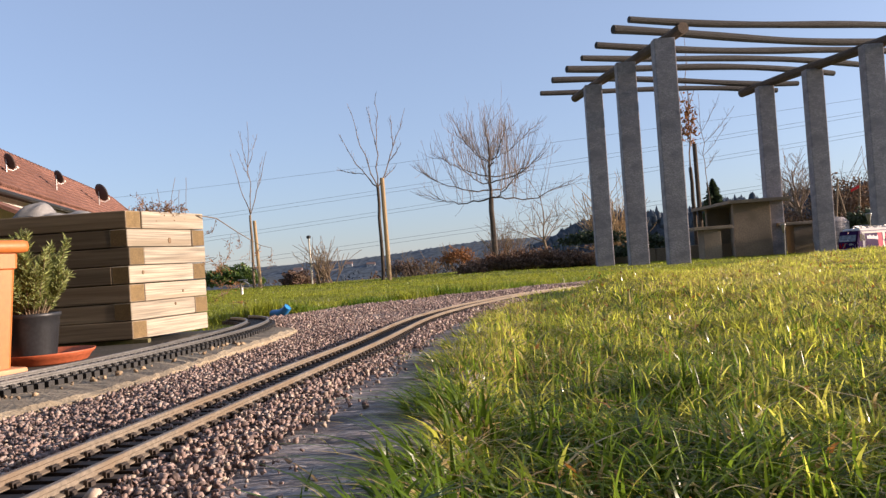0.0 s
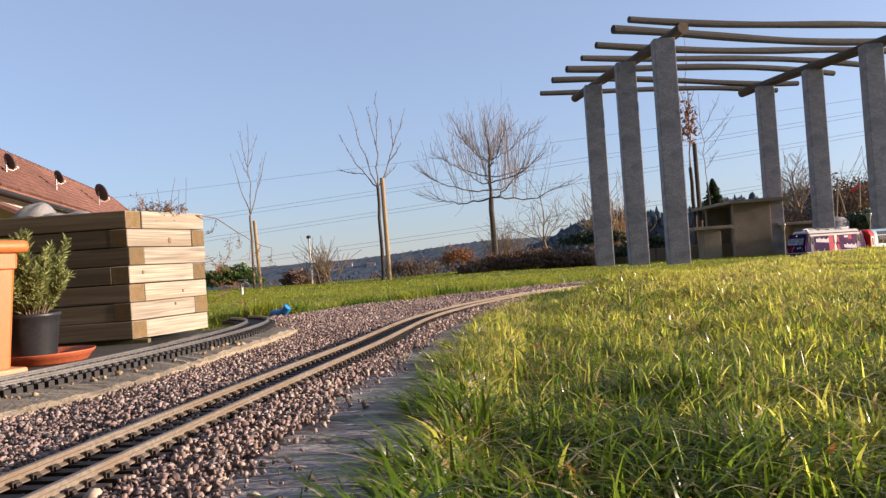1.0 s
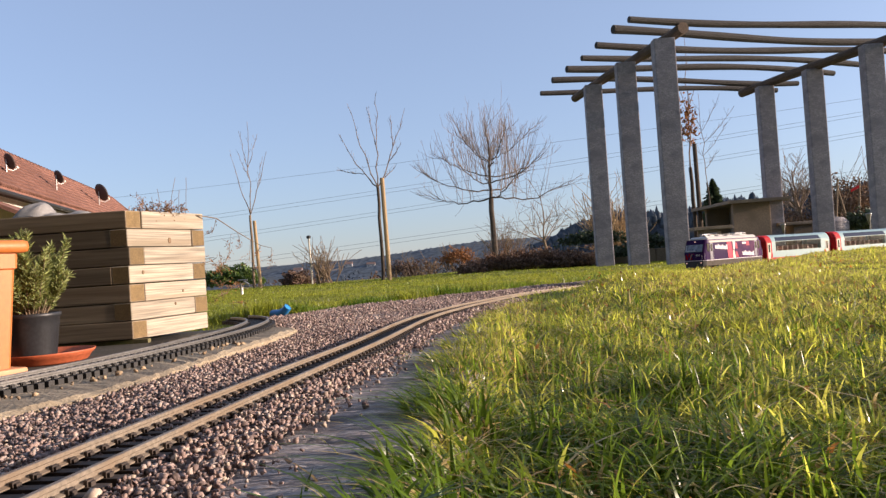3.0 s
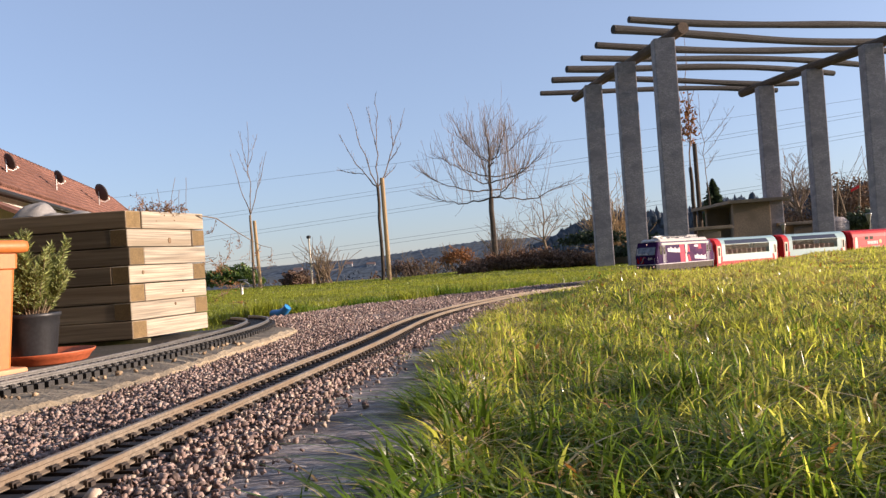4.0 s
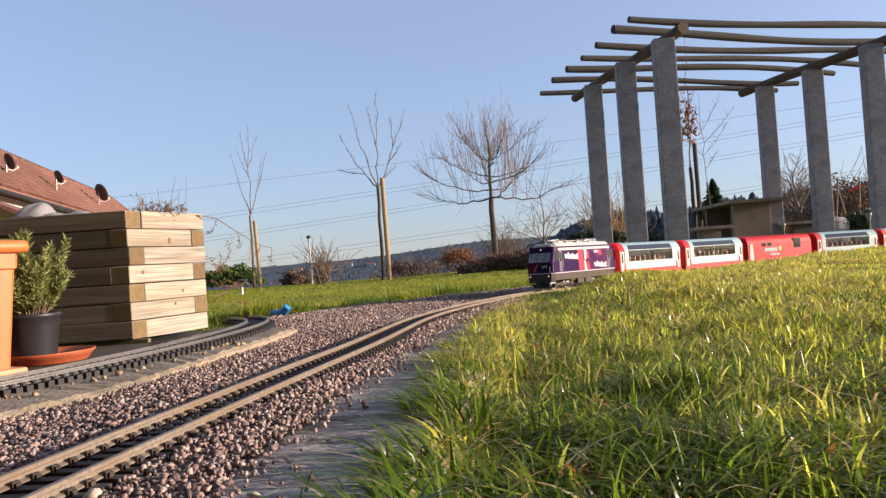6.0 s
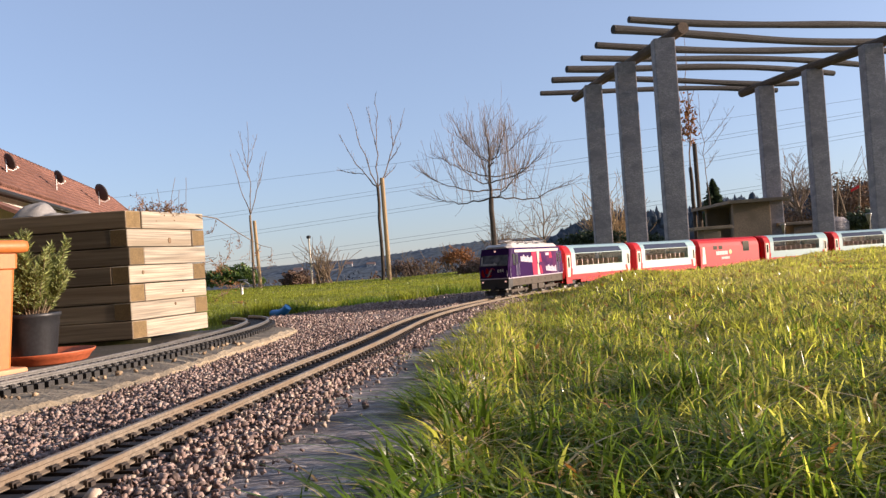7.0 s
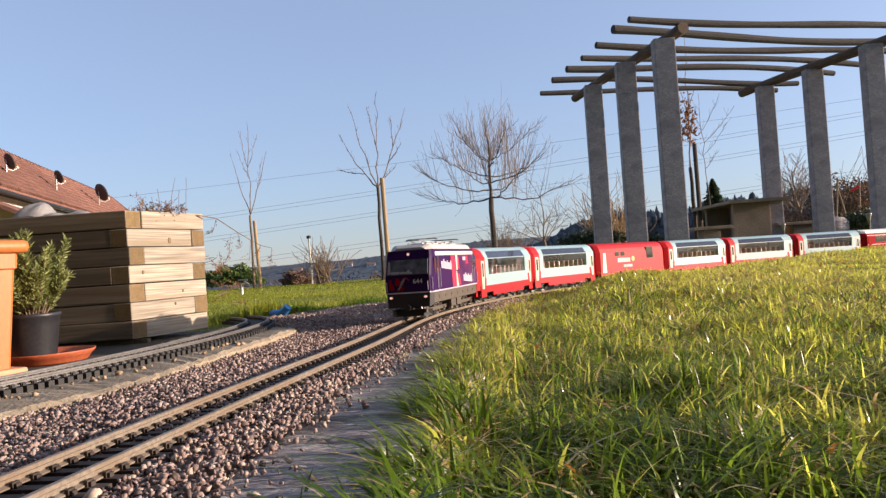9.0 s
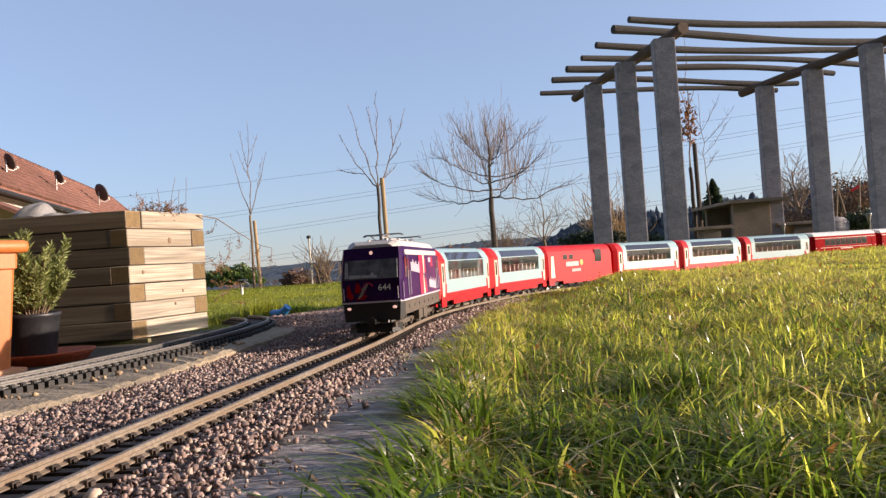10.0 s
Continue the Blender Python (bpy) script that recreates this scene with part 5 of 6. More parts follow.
# ---- bare trees ----
def grow(bm, rng, p, d, length, radius, depth, up, bend, kids, thin=0.62, sides=5, leaves=None):
    pts, rad = [p.copy()], [radius]
    n = 5 if depth > 1 else 4
    for k in range(n):
        d = (d + Vector((rng.gauss(0, bend), rng.gauss(0, bend), rng.gauss(0, bend) + up))).normalized()
        p = p + d * length / n
        pts.append(p.copy())
        rad.append(max(radius * (1 - 0.66 * (k + 1) / n), min(0.0045, radius)))
    tube(bm, pts, rad, max(3, sides), cap=False)
    if leaves is not None and depth <= 1:
        leaves.extend(pts[1:])
    if depth == 0:
        return
    for c in range(kids[min(depth - 1, len(kids) - 1)]):
        t = rng.uniform(0.25, 1.0)
        i = min(int(t * n), n - 1)
        q = pts[i].lerp(pts[i + 1], t * n - i)
        ax = (pts[i + 1] - pts[i]).normalized()
        o = ax.orthogonal().normalized()
        o.rotate(Matrix.Rotation(rng.uniform(0, 6.28), 3, ax))
        spread = rng.uniform(0.45, 0.95)
        nd = (ax * math.cos(spread) + o * math.sin(spread)).normalized()
        grow(bm, rng, q, nd, length * rng.uniform(0.45, 0.75), rad[i] * thin, depth - 1, up, bend, kids, thin, sides - 1, leaves)


def crown_tree(name, label, base, trunk_top, trunk_r, limbs, depth, kids, up, seed, mat, spread=(0.7, 1.25), length=(1.3, 1.9), bend=0.10, leader=1.0):
    tr = thing(name, label, "tree")
    rng_ = random.Random(seed)
    b, t = Vector(base), Vector(trunk_top)
    bm = bmesh.new()
    pts = [b.lerp(t, q / 5) + Vector((rng_.gauss(0, 0.008), rng_.gauss(0, 0.008), 0)) for q in range(6)]
    tube(bm, pts, [trunk_r * (1.15 - 0.35 * q / 5) for q in range(6)], 9)
    part("trunk", bm, mat, tr)
    bm = bmesh.new()
    for k in range(limbs):
        a = 6.283 * k / limbs + rng_.uniform(-0.3, 0.3)
        e = rng_.uniform(*spread)
        d = Vector((math.sin(e) * math.cos(a), math.sin(e) * math.sin(a), math.cos(e)))
        grow(bm, rng_, t - Vector((0, 0, rng_.uniform(0, 0.12))), d, rng_.uniform(*length), trunk_r * 0.42, depth, up, bend, kids)
    grow(bm, rng_, t, Vector((0, 0, 1)), length[1] * leader, trunk_r * 0.6, depth, 0.05, bend, kids)
    part("crown", bm, mat, tr, "bare leafless branches")
    return tr


def stake(base, top, r, label="round pale wooden tree stake", mat=None):
    bm = bmesh.new()
    b, t = Vector(base), Vector(top)
    tube(bm, [b, b.lerp(t, 0.5), t, t + (t - b).normalized() * 0.01], [r, r, r * 0.97, r * 0.7], 10)
    return tagged(part("tree_stake", bm, mat or STAKE), label, "stake", "tree stakes")


def gz(x, y):
    return float(ground_z(x, y))


def limb(bm, rng_, a, b, sag, r0, r1, n=7, sides=5, wob=0.02):
    """A bough from a to b that leaves low and sweeps up; returns its points."""
    a, b = Vector(a), Vector(b)
    mid = a.lerp(b, 0.5) - Vector((0, 0, sag))
    far = (b - a).length
    pts = []
    for k in range(n + 1):
        t = k / n
        p = a * (1 - t) ** 2 + mid * 2 * t * (1 - t) + b * t * t
        pts.append(p + Vector((rng_.gauss(0, wob), rng_.gauss(0, wob), rng_.gauss(0, wob))) * far * (0 < k < n))
    tube(bm, pts, [r0 + (r1 - r0) * k / n for k in range(n + 1)], sides, cap=False)
    return pts


def spurs(bm, rng_, pts, count, length, r, up=0.6):
    """Short side twigs that turn upward."""
    for k in range(count):
        t = rng_.uniform(0.15, 0.98) * (len(pts) - 1)
        i = min(int(t), len(pts) - 2)
        p = pts[i].lerp(pts[i + 1], t - i)
        ax = (pts[i + 1] - pts[i]).normalized()
        o = Vector((rng_.gauss(0, 1), rng_.gauss(0, 1), rng_.gauss(0, 0.6)))
        d = (ax * 0.6 + o.normalized() * 0.7 + Vector((0, 0, up))).normalized()
        limb(bm, rng_, p, p + d * length * rng_.uniform(0.4, 1.2), length * 0.08, r, r * 0.6, 3, 3)


def young_tree(name, label, base, fork, r, boughs, seed, mat, twigs=13, spur=0.11):
    """A staked sapling: boughs as (start share of an earlier bough or the fork, tip, sag)."""
    tr = thing(name, label, "tree")
    rng_ = random.Random(seed)
    b, t = Vector(base), Vector(fork)
    pts = [b.lerp(t, q / 6) + Vector((rng_.gauss(0, 0.006), rng_.gauss(0, 0.006), 0)) for q in range(7)]
    part("trunk", tube(bmesh.new(), pts, [r * (1.1 - 0.25 * q / 6) for q in range(7)], 9), mat, tr)
    bm, lines = bmesh.new(), []
    for parent, share, tip, sag in boughs:
        line = lines[parent] if parent >= 0 else [t, t]
        u = share * (len(line) - 1)
        i = min(int(u), len(line) - 2)
        start = line[i].lerp(line[i + 1], u - i)
        thick = r * (0.42 if parent < 0 else 0.26)
        lines.append(limb(bm, rng_, start, (tip[0], fork[1] + tip[1], tip[2]), sag, thick, 0.0034, 9, 5, 0.010))
        spurs(bm, rng_, lines[-1], twigs, spur, 0.0032)
    part("crown", bm, TWIG, tr, "bare leafless branches")
    return tr


def pruned_tree(name, label, base, fork, r, wide, tall, seed):
    """An old pruned fruit tree: boughs sweep out from a short leader and carry upright shoots to a domed outline."""
    tr = thing(name, label, "tree")
    rng_ = random.Random(seed)
    b, t = Vector(base), Vector(fork)
    pts = [b.lerp(t, q / 6) + Vector((rng_.gauss(0, 0.010), rng_.gauss(0, 0.010), 0)) for q in range(7)]
    part("trunk", tube(bmesh.new(), pts, [r * (1.15 - 0.3 * q / 6) for q in range(7)], 10), BARK, tr)
    bm, fine = bmesh.new(), bmesh.new()
    leader = limb(bm, rng_, t, t + Vector((0.04, 0, tall * 0.55)), 0, r * 0.62, r * 0.22, 8, 6, 0.012)
    spurs(fine, rng_, leader, 30, 0.85, 0.0060, 1.0)

    def dome(p):
        """Height of the outline over a point."""
        q = min(1.0, math.hypot(p.x - t.x, p.y - t.y) / wide)
        return t.z + tall * (1 - q ** 2.6) ** 0.6

    boughs = 16
    for k in range(boughs):
        tier = k / (boughs - 1)
        a = 2.399 * k + rng_.uniform(-0.25, 0.25)
        reach = wide * (0.98 - 0.50 * tier) * rng_.uniform(0.85, 1.05)
        start = leader[min(7, int(tier * 6.4))]
        tip = start + Vector((math.cos(a) * reach, math.sin(a) * reach, tall * (0.12 + 0.20 * tier) * rng_.uniform(0.7, 1.3)))
        bough = limb(bm, rng_, start, tip, 0.17 * reach, r * (0.33 - 0.18 * tier), 0.006, 10, 5, 0.014)
        for q in range(14):
            u = rng_.uniform(0.28, 1.0) * 10
            i = min(int(u), 9)
            p = bough[i].lerp(bough[i + 1], u - i)
            out = Vector((p.x - t.x, p.y - t.y, 0)) * rng_.uniform(0.10, 0.42) + Vector((rng_.gauss(0, 0.16), rng_.gauss(0, 0.16), 0))
            top = dome(p + out) * rng_.uniform(0.80, 1.03)
            end = p + out + Vector((0, 0, max(0.22, (top - p.z) * rng_.uniform(0.50, 1.02))))
            shoot = limb(fine, rng_, p, end, 0.10 * (end - p).length, 0.0070, 0.0030, 6, 3, 0.008)
            spurs(fine, rng_, shoot, 4, 0.30, 0.0034, 0.7)
        spurs(fine, rng_, bough, 9, 0.45, 0.0050, 0.15)
    part("bough", bm, BARK, tr, "dark sweeping boughs")
    tagged(part("twig_tangle", fine, TWIG, tr, "thin pale brown upright shoots"), kind="stuff")
    return tr


TWIG = material("brown_twig", (0.23, 0.16, 0.115), 0.85, vary=0.3, scale=10, fine=60, bump=0.3, depth=0.003)
pruned_tree("orchard_tree", "wide-crowned bare fruit tree with a dark trunk", (1.40, 20.0, gz(1.40, 20.0) - 0.05), (1.385, 20.0, 1.74), 0.078, 2.25, 2.80, 12)
young_tree("young_tree", "slender bare young tree tied to a stake", (-1.088, 13.1, gz(-1.088, 13.1) - 0.05), (-1.075, 13.1, 1.50), 0.030,
           ((-1, 0, (-1.01, 0.05, 3.17), 0.0), (-1, 0, (-1.72, 0.2, 2.52), 0.22), (-1, 0, (-1.49, -0.2, 2.95), 0.16), (-1, 0, (-0.51, 0.1, 2.89), 0.14),
            (1, 0.35, (-1.74, 0.1, 1.85), 0.03), (3, 0.35, (-0.61, -0.2, 2.22), 0.05), (3, 0.12, (-0.77, 0.1, 1.83), 0.0), (0, 0.45, (-1.20, 0.2, 2.98), 0.05), (3, 0.55, (-0.78, 0.2, 2.80), 0.06)), 9, BARK)
stake((-0.965, 13.0, gz(-0.965, 13.0) - 0.1), (-0.985, 13.0, 1.64), 0.040)
young_tree("young_tree", "very slender bare young tree beside a low stake", (-3.625, 14.1, gz(-3.62, 14.1) - 0.05), (-3.614, 14.1, 1.24), 0.024,
           ((-1, 0, (-3.565, 0.0, 3.03), 0.0), (-1, 0, (-3.95, 0.1, 2.44), 0.10), (-1, 0, (-3.21, -0.1, 2.42), 0.14), (2, 0.45, (-3.36, 0.2, 2.38), 0.03), (0, 0.48, (-3.41, 0.1, 2.80), 0.05), (0, 0.50, (-3.76, 0.1, 2.88), 0.06), (0, 0.35, (-3.72, -0.2, 2.40), 0.02)), 31, BARK_PALE, 5, 0.12)
stake((-3.476, 14.0, gz(-3.476, 14.0) - 0.1), (-3.52, 14.0, 1.113), 0.032)
young_tree("young_tree", "bare young tree behind the pergola with a few brown leaves", (4.25, 12.4, gz(4.25, 12.4) - 0.05), (4.225, 12.4, 1.40), 0.034,
           ((-1, 0, (4.28, 0.0, 3.60), 0.0), (0, 0.2, (4.06, 0.1, 2.30), 0.05), (0, 0.25, (4.42, 0.1, 2.45), 0.05), (0, 0.4, (4.10, -0.1, 2.72), 0.03), (0, 0.45, (4.40, 0.0, 2.75), 0.03)), 21, BARK, 5, 0.12)
stake((4.30, 12.3, gz(4.30, 12.3) - 0.1), (4.285, 12.3, 1.77), 0.036, "round dark wooden tree stake", BARK)
young_tree("young_tree", "thin bare birch behind the pergola", (5.29, 14.5, gz(5.29, 14.5) - 0.05), (5.25, 14.5, 1.30), 0.019,
           ((-1, 0, (5.20, 0.0, 3.05), 0.0), (0, 0.15, (5.56, 0.2, 1.95), 0.06), (0, 0.30, (5.72, 0.0, 2.45), 0.10), (0, 0.45, (5.80, -0.2, 2.72), 0.10), (0, 0.55, (5.62, 0.1, 2.95), 0.06), (0, 0.30, (4.92, 0.1, 2.20), 0.04), (0, 0.6, (5.00, 0.1, 2.90), 0.02)), 22, BARK, 7, 0.2)
crown_tree("garden_tree", "low bare tree with tangled twigs", (2.92, 20.5, gz(2.92, 20.5) - 0.1), (2.80, 20.5, 0.55), 0.040, 6, 2, (4, 5), 0.05, 24, BARK_PALE, (0.4, 1.15), (0.8, 1.25), 0.12)


# ---- shrubs ----
def leaf_cloud(name, label, center, size, count, leaf, mat, seed, parent=None, hollow=0.35, kind="stuff", flat=0.0):
    r = np.random.default_rng(seed)
    u = r.normal(0, 1, (count, 3))
    u /= np.linalg.norm(u, axis=1)[:, None]
    u[:, 2] = np.abs(u[:, 2]) * 1.0 - 0.25 * (r.random(count) < 0.5)
    lump = 1 + 0.22 * np.sin(5.1 * u[:, 0] + seed) * np.sin(4.3 * u[:, 1] + 2 * seed) + 0.14 * np.sin(11 * u[:, 2] + 9 * u[:, 0])
    rad = (hollow + (1 - hollow) * r.random(count) ** 0.45) * lump
    c = np.array(center) + u * rad[:, None] * np.array(size) / 2
    a = r.normal(0, 1, (count, 3))
    a /= np.linalg.norm(a, axis=1)[:, None]
    b = np.cross(a, r.normal(0, 1, (count, 3)))
    b /= np.linalg.norm(b, axis=1)[:, None]
    ln = (leaf * r.uniform(0.6, 1.4, count))[:, None]
    v = np.stack([c - a * ln, c + b * ln * 0.45, c + a * ln, c - b * ln * 0.45], 1).reshape(-1, 3)
    f = np.arange(count * 4).reshape(-1, 4)
    return cloud(name, v, f, mat, kind, label, "", parent)


def shrub(name, label, center, size, count, leaf, mat, seed, twigs=40, twig_mat=None):
    """A shrub standing on the ground: twigs and leaves."""
    x, y, z = center
    sh = thing(name, label, "shrub")
    rng_ = random.Random(seed)
    if twigs:
        bm = bmesh.new()
        g = gz(x, y)
        for k in range(twigs):
            a, e = rng_.uniform(0, 6.28), rng_.uniform(0.05, 0.75)
            d = Vector((math.sin(e) * math.cos(a) * size[0] / max(size[2], .1), math.sin(e) * math.sin(a), math.cos(e))).normalized()
            p = Vector((x + rng_.uniform(-0.3, 0.3) * size[0], y + rng_.uniform(-0.2, 0.2) * size[1], g - 0.05))
            grow(bm, rng_, p, d, (z + size[2] / 2 - g) * rng_.uniform(0.6, 1.05), 0.012, 1, 0.06, 0.10, (5,))
        tagged(part("twig_tangle", bm, twig_mat or BARK_PALE, sh), kind="stuff")
    if count:
        leaf_cloud("foliage", label, center, size, count, leaf, mat, seed, sh)
    return sh


EVERGREEN = material("evergreen_leaf", (0.05, 0.078, 0.03), 0.6, vary=0.3, scale=3, fine=20, bump=0, island=0.5, trans=0.15)
FIR = material("fir_needle", (0.085, 0.12, 0.05), 0.6, vary=0.3, scale=3, fine=20, bump=0, island=0.5, trans=0.2)
LAUREL = material("laurel_leaf", (0.13, 0.21, 0.04), 0.45, vary=0.3, scale=3, fine=20, bump=0, island=0.5, trans=0.2)
BROWN_LEAF = material("brown_leaf", (0.19, 0.11, 0.065), 0.8, vary=0.3, scale=3, fine=20, bump=0, island=0.5, trans=0.3)
RUST_LEAF = material("rust_leaf", (0.36, 0.15, 0.05), 0.8, vary=0.3, scale=3, fine=20, bump=0, island=0.5, trans=0.3)
HEATH = material("brown_heath", (0.21, 0.125, 0.085), 0.85, vary=0.3, scale=3, fine=20, bump=0, island=0.5)
DARK_TWIG = material("dark_shrub", (0.085, 0.05, 0.038), 0.85, vary=0.3, scale=3, fine=20, bump=0, island=0.5)

lt = thing("withered_foliage", "last brown leaves on the young tree by the pergola", "leaves")
leaf_cloud("leaf_cluster", "curled brown leaves", (4.24, 12.4, 1.95), (0.36, 0.3, 1.45), 240, 0.040, RUST_LEAF, 77, lt, 0.1)
shrub("laurel_bush", "rounded green laurel bush", (-4.22, 14.6, 0.0), (1.10, 0.8, 0.60), 7000, 0.035, LAUREL, 3, 0)
shrub("heath_mound", "low brown dome-shaped bush", (-3.00, 15.0, -0.12), (0.66, 0.6, 0.50), 5500, 0.022, HEATH, 4, 0)
shrub("bare_bush", "bare upright bush with pale twigs", (-2.30, 14.2, 0.22), (0.60, 0.5, 0.62), 0, 0.02, BROWN_LEAF, 5, 26)
HEATHER = material("dry_heather", (0.34, 0.19, 0.11), 0.85, vary=0.35, scale=3, fine=20, bump=0, island=0.6, trans=0.45)
for k, (x, w, h) in enumerate(((0.38, 0.5, 0.22), (0.72, 0.7, 0.30), (1.08, 0.75, 0.33), (1.45, 0.75, 0.33), (1.80, 0.6, 0.28), (2.10, 0.5, 0.24))):
    shrub("dry_shrub", "low dry reddish-brown shrub at the lawn's end", (x + 0.05, 11.3 + 0.2 * (k % 2), -0.17 + h / 2), (w, 0.6, h * 1.25), 2600, 0.020, HEATHER if k % 2 else HEATH, 30 + k, 34, HEATHER)
shrub("rust_bush", "rust-coloured leafy garden bush", (0.30, 17.0, 0.10), (0.85, 0.7, 0.62), 1300, 0.03, RUST_LEAF, 41, 14)
shrub("bare_bush", "pinkish grey leafless bush beyond the fruit tree", (1.75, 21.0, 0.35), (1.0, 0.7, 1.0), 500, 0.02, HEATHER, 61, 34)
shrub("bare_bush", "grey brown leafless bush", (-0.55, 16.0, 0.0), (1.1, 0.6, 0.45), 500, 0.025, BROWN_LEAF, 42, 30)
shrub("rust_bush", "brown leafy bush below the lawn", (-0.95, 15.5, -0.05), (0.6, 0.6, 0.5), 900, 0.025, DARK_TWIG, 43, 10)
shrub("evergreen_hedge", "clipped dark evergreen hedge", (2.55, 12.6, 0.28), (1.1, 0.7, 0.36), 2600, 0.03, EVERGREEN, 44, 0)
shrub("evergreen_bush", "round dark evergreen bush behind the pillars", (3.35, 12.2, 0.14), (0.75, 0.6, 0.42), 1800, 0.028, EVERGREEN, 45, 0)
shrub("evergreen_bush", "low dark evergreen bush behind the pillars", (2.75, 11.8, 0.03), (0.55, 0.5, 0.3), 1200, 0.028, EVERGREEN, 46, 0)
shrub("evergreen_bush", "dark sprawling evergreen bush near the pergola", (6.15, 10.4, 0.20), (1.15, 0.7, 0.50), 3200, 0.03, EVERGREEN, 47, 0)
shrub("reed_clump", "pale upright dry stems behind the pillars", (3.05, 13.2, 0.5), (0.7, 0.4, 1.1), 0, 0.02, BROWN_LEAF, 48, 46, STAKE)
shrub("leafy_shrub", "tall shrub with brown withered leaves", (7.85, 14.3, 0.55), (1.5, 0.9, 1.35), 2600, 0.035, BROWN_LEAF, 49, 44, TWIG)
shrub("leafy_shrub", "thicket of brown twigs behind the pergola", (6.95, 14.8, 0.30), (0.9, 0.8, 0.8), 1000, 0.03, BROWN_LEAF, 50, 30, TWIG)
crown_tree("garden_tree", "spreading bare shrub-like tree behind the pergola", (8.22, 17.0, gz(8.22, 17) - 0.1), (8.22, 17.0, 0.75), 0.05, 10, 2, (7, 6), 0.05, 52, TWIG, (0.4, 1.35), (0.55, 0.90), 0.13)


def fir(name, base, high, wide, seed, label):
    fr = thing(name, label, "tree")
    rng_ = random.Random(seed)
    x, y, z = base
    part("trunk", tube(bmesh.new(), [(x, y, z), (x, y, z + high * 0.95)], [wide * 0.05, wide * 0.01], 7), BARK, fr)
    r = np.random.default_rng(seed)
    n = 6500
    t = r.random(n) ** 0.8
    a = r.uniform(0, 6.28, n)
    ragged = 0.75 + 0.25 * np.sin(a * 5 + np.floor(t * 9) * 2.1)
    rr_ = wide / 2 * (1 - t) ** 0.75 * ragged * np.sqrt(r.random(n)) * (0.75 + 0.25 * ((t * 9) % 1))
    c = np.stack([x + rr_ * np.cos(a), y + rr_ * np.sin(a), z + 0.08 * high + t * high * 0.92 - 0.12 * rr_], 1)
    d = np.stack([np.cos(a), np.sin(a), np.full(n, -0.25)], 1)
    b = np.cross(d, r.normal(0, 1, (n, 3)))
    b /= np.linalg.norm(b, axis=1)[:, None]
    ln = (0.10 * wide * (1 - 0.75 * t))[:, None]
    v = np.stack([c - d * ln, c + b * ln * 0.4, c + d * ln, c - b * ln * 0.4], 1).reshape(-1, 3)
    cloud("needles", v, np.arange(n * 4).reshape(-1, 4), FIR, "stuff", "dark green fir twigs", parent=fr)


fir("fir_tree", (5.90, 16.0, gz(5.9, 16) - 0.05), 1.72, 1.15, 6, "small dark green fir behind the table")


# ---- stone table and benches ----
TABLE_STONE = material("brown_weathered_concrete", (0.29, 0.222, 0.16), 0.9, vary=0.25, scale=3, fine=60, bump=0.5, depth=0.003, second=(0.21, 0.16, 0.115))
g = gz(4.4, 11)
tb = thing("garden_table", "heavy weathered concrete garden table with a wide top", "table")
bm = bmesh.new()
loft(bm, [[(4.12, 10.60, z), (4.99, 10.55, z), (5.30, 12.20, z), (4.20, 12.45, z)] for z in (0.655, 0.70)])
part("tabletop", bm, TABLE_STONE, tb)
bm = bmesh.new()
box(bm, 4.22, 4.76, 10.72, 10.80, g, 0.655, 0.006)
part("front_panel", bm, TABLE_STONE, tb)
bm = bmesh.new()
box(bm, 4.66, 4.74, 10.80, 12.02, g, 0.654, 0.006)
part("side_panel", bm, TABLE_STONE, tb)
bm = bmesh.new()
box(bm, 4.30, 4.90, 12.02, 12.10, g, 0.652, 0.006)
part("rear_panel", bm, TABLE_STONE, tb)
for x0, x1, b0, b1, zt, yy in ((3.52, 4.06, 3.66, 3.90, 0.345, 10.35), (4.86, 5.60, 5.10, 5.38, 0.335, 10.72)):
    be = thing("garden_bench", "low weathered concrete bench beside the table", "bench", group="benches at the table")
    bm = bmesh.new()
    box(bm, x0, x1, yy, yy + 0.34, zt - 0.045, zt, 0.006)
    part("seat", bm, TABLE_STONE, be)
    bm = bmesh.new()
    box(bm, b0, b1, yy + 0.05, yy + 0.30, g - 0.02, zt - 0.045, 0.006)
    part("support", bm, TABLE_STONE, be)

# low sandstone wall behind the pillars
SAND = material("sandstone_wall", (0.34, 0.25, 0.17), 0.9, vary=0.2, scale=4, fine=50, bump=0.5, depth=0.005)
lw = thing("wall_low", "low sandstone garden wall in front of the hedge", "wall", kind="structure")
for k in range(7):
    bm = bmesh.new()
    box(bm, 1.75 + 0.42 * k, 2.165 + 0.42 * k, 12.0, 12.25, gz(2, 12) - 0.05, 0.085 + 0.01 * (k % 2), 0.012)
    part("wall_stone", bm, SAND, lw)


# ---- small garden things ----
def solar_light(x, y, top, seed):
    so = thing("solar_light", "small metal solar garden light on a stick", "garden light", group="garden lights")
    g_ = gz(x, y)
    part("post", tube(bmesh.new(), [(x, y, g_), (x + 0.01, y, top - 0.10)], 0.009, 8), METAL, so)
    part("shade", lathe(bmesh.new(), [(0.012, top - 0.12), (0.016, top - 0.08), (0.032, top - 0.01), (0.034, top), (0.015, top + 0.004)], 16, Matrix.Translation((x, y, 0))), METAL, so, smooth=True)


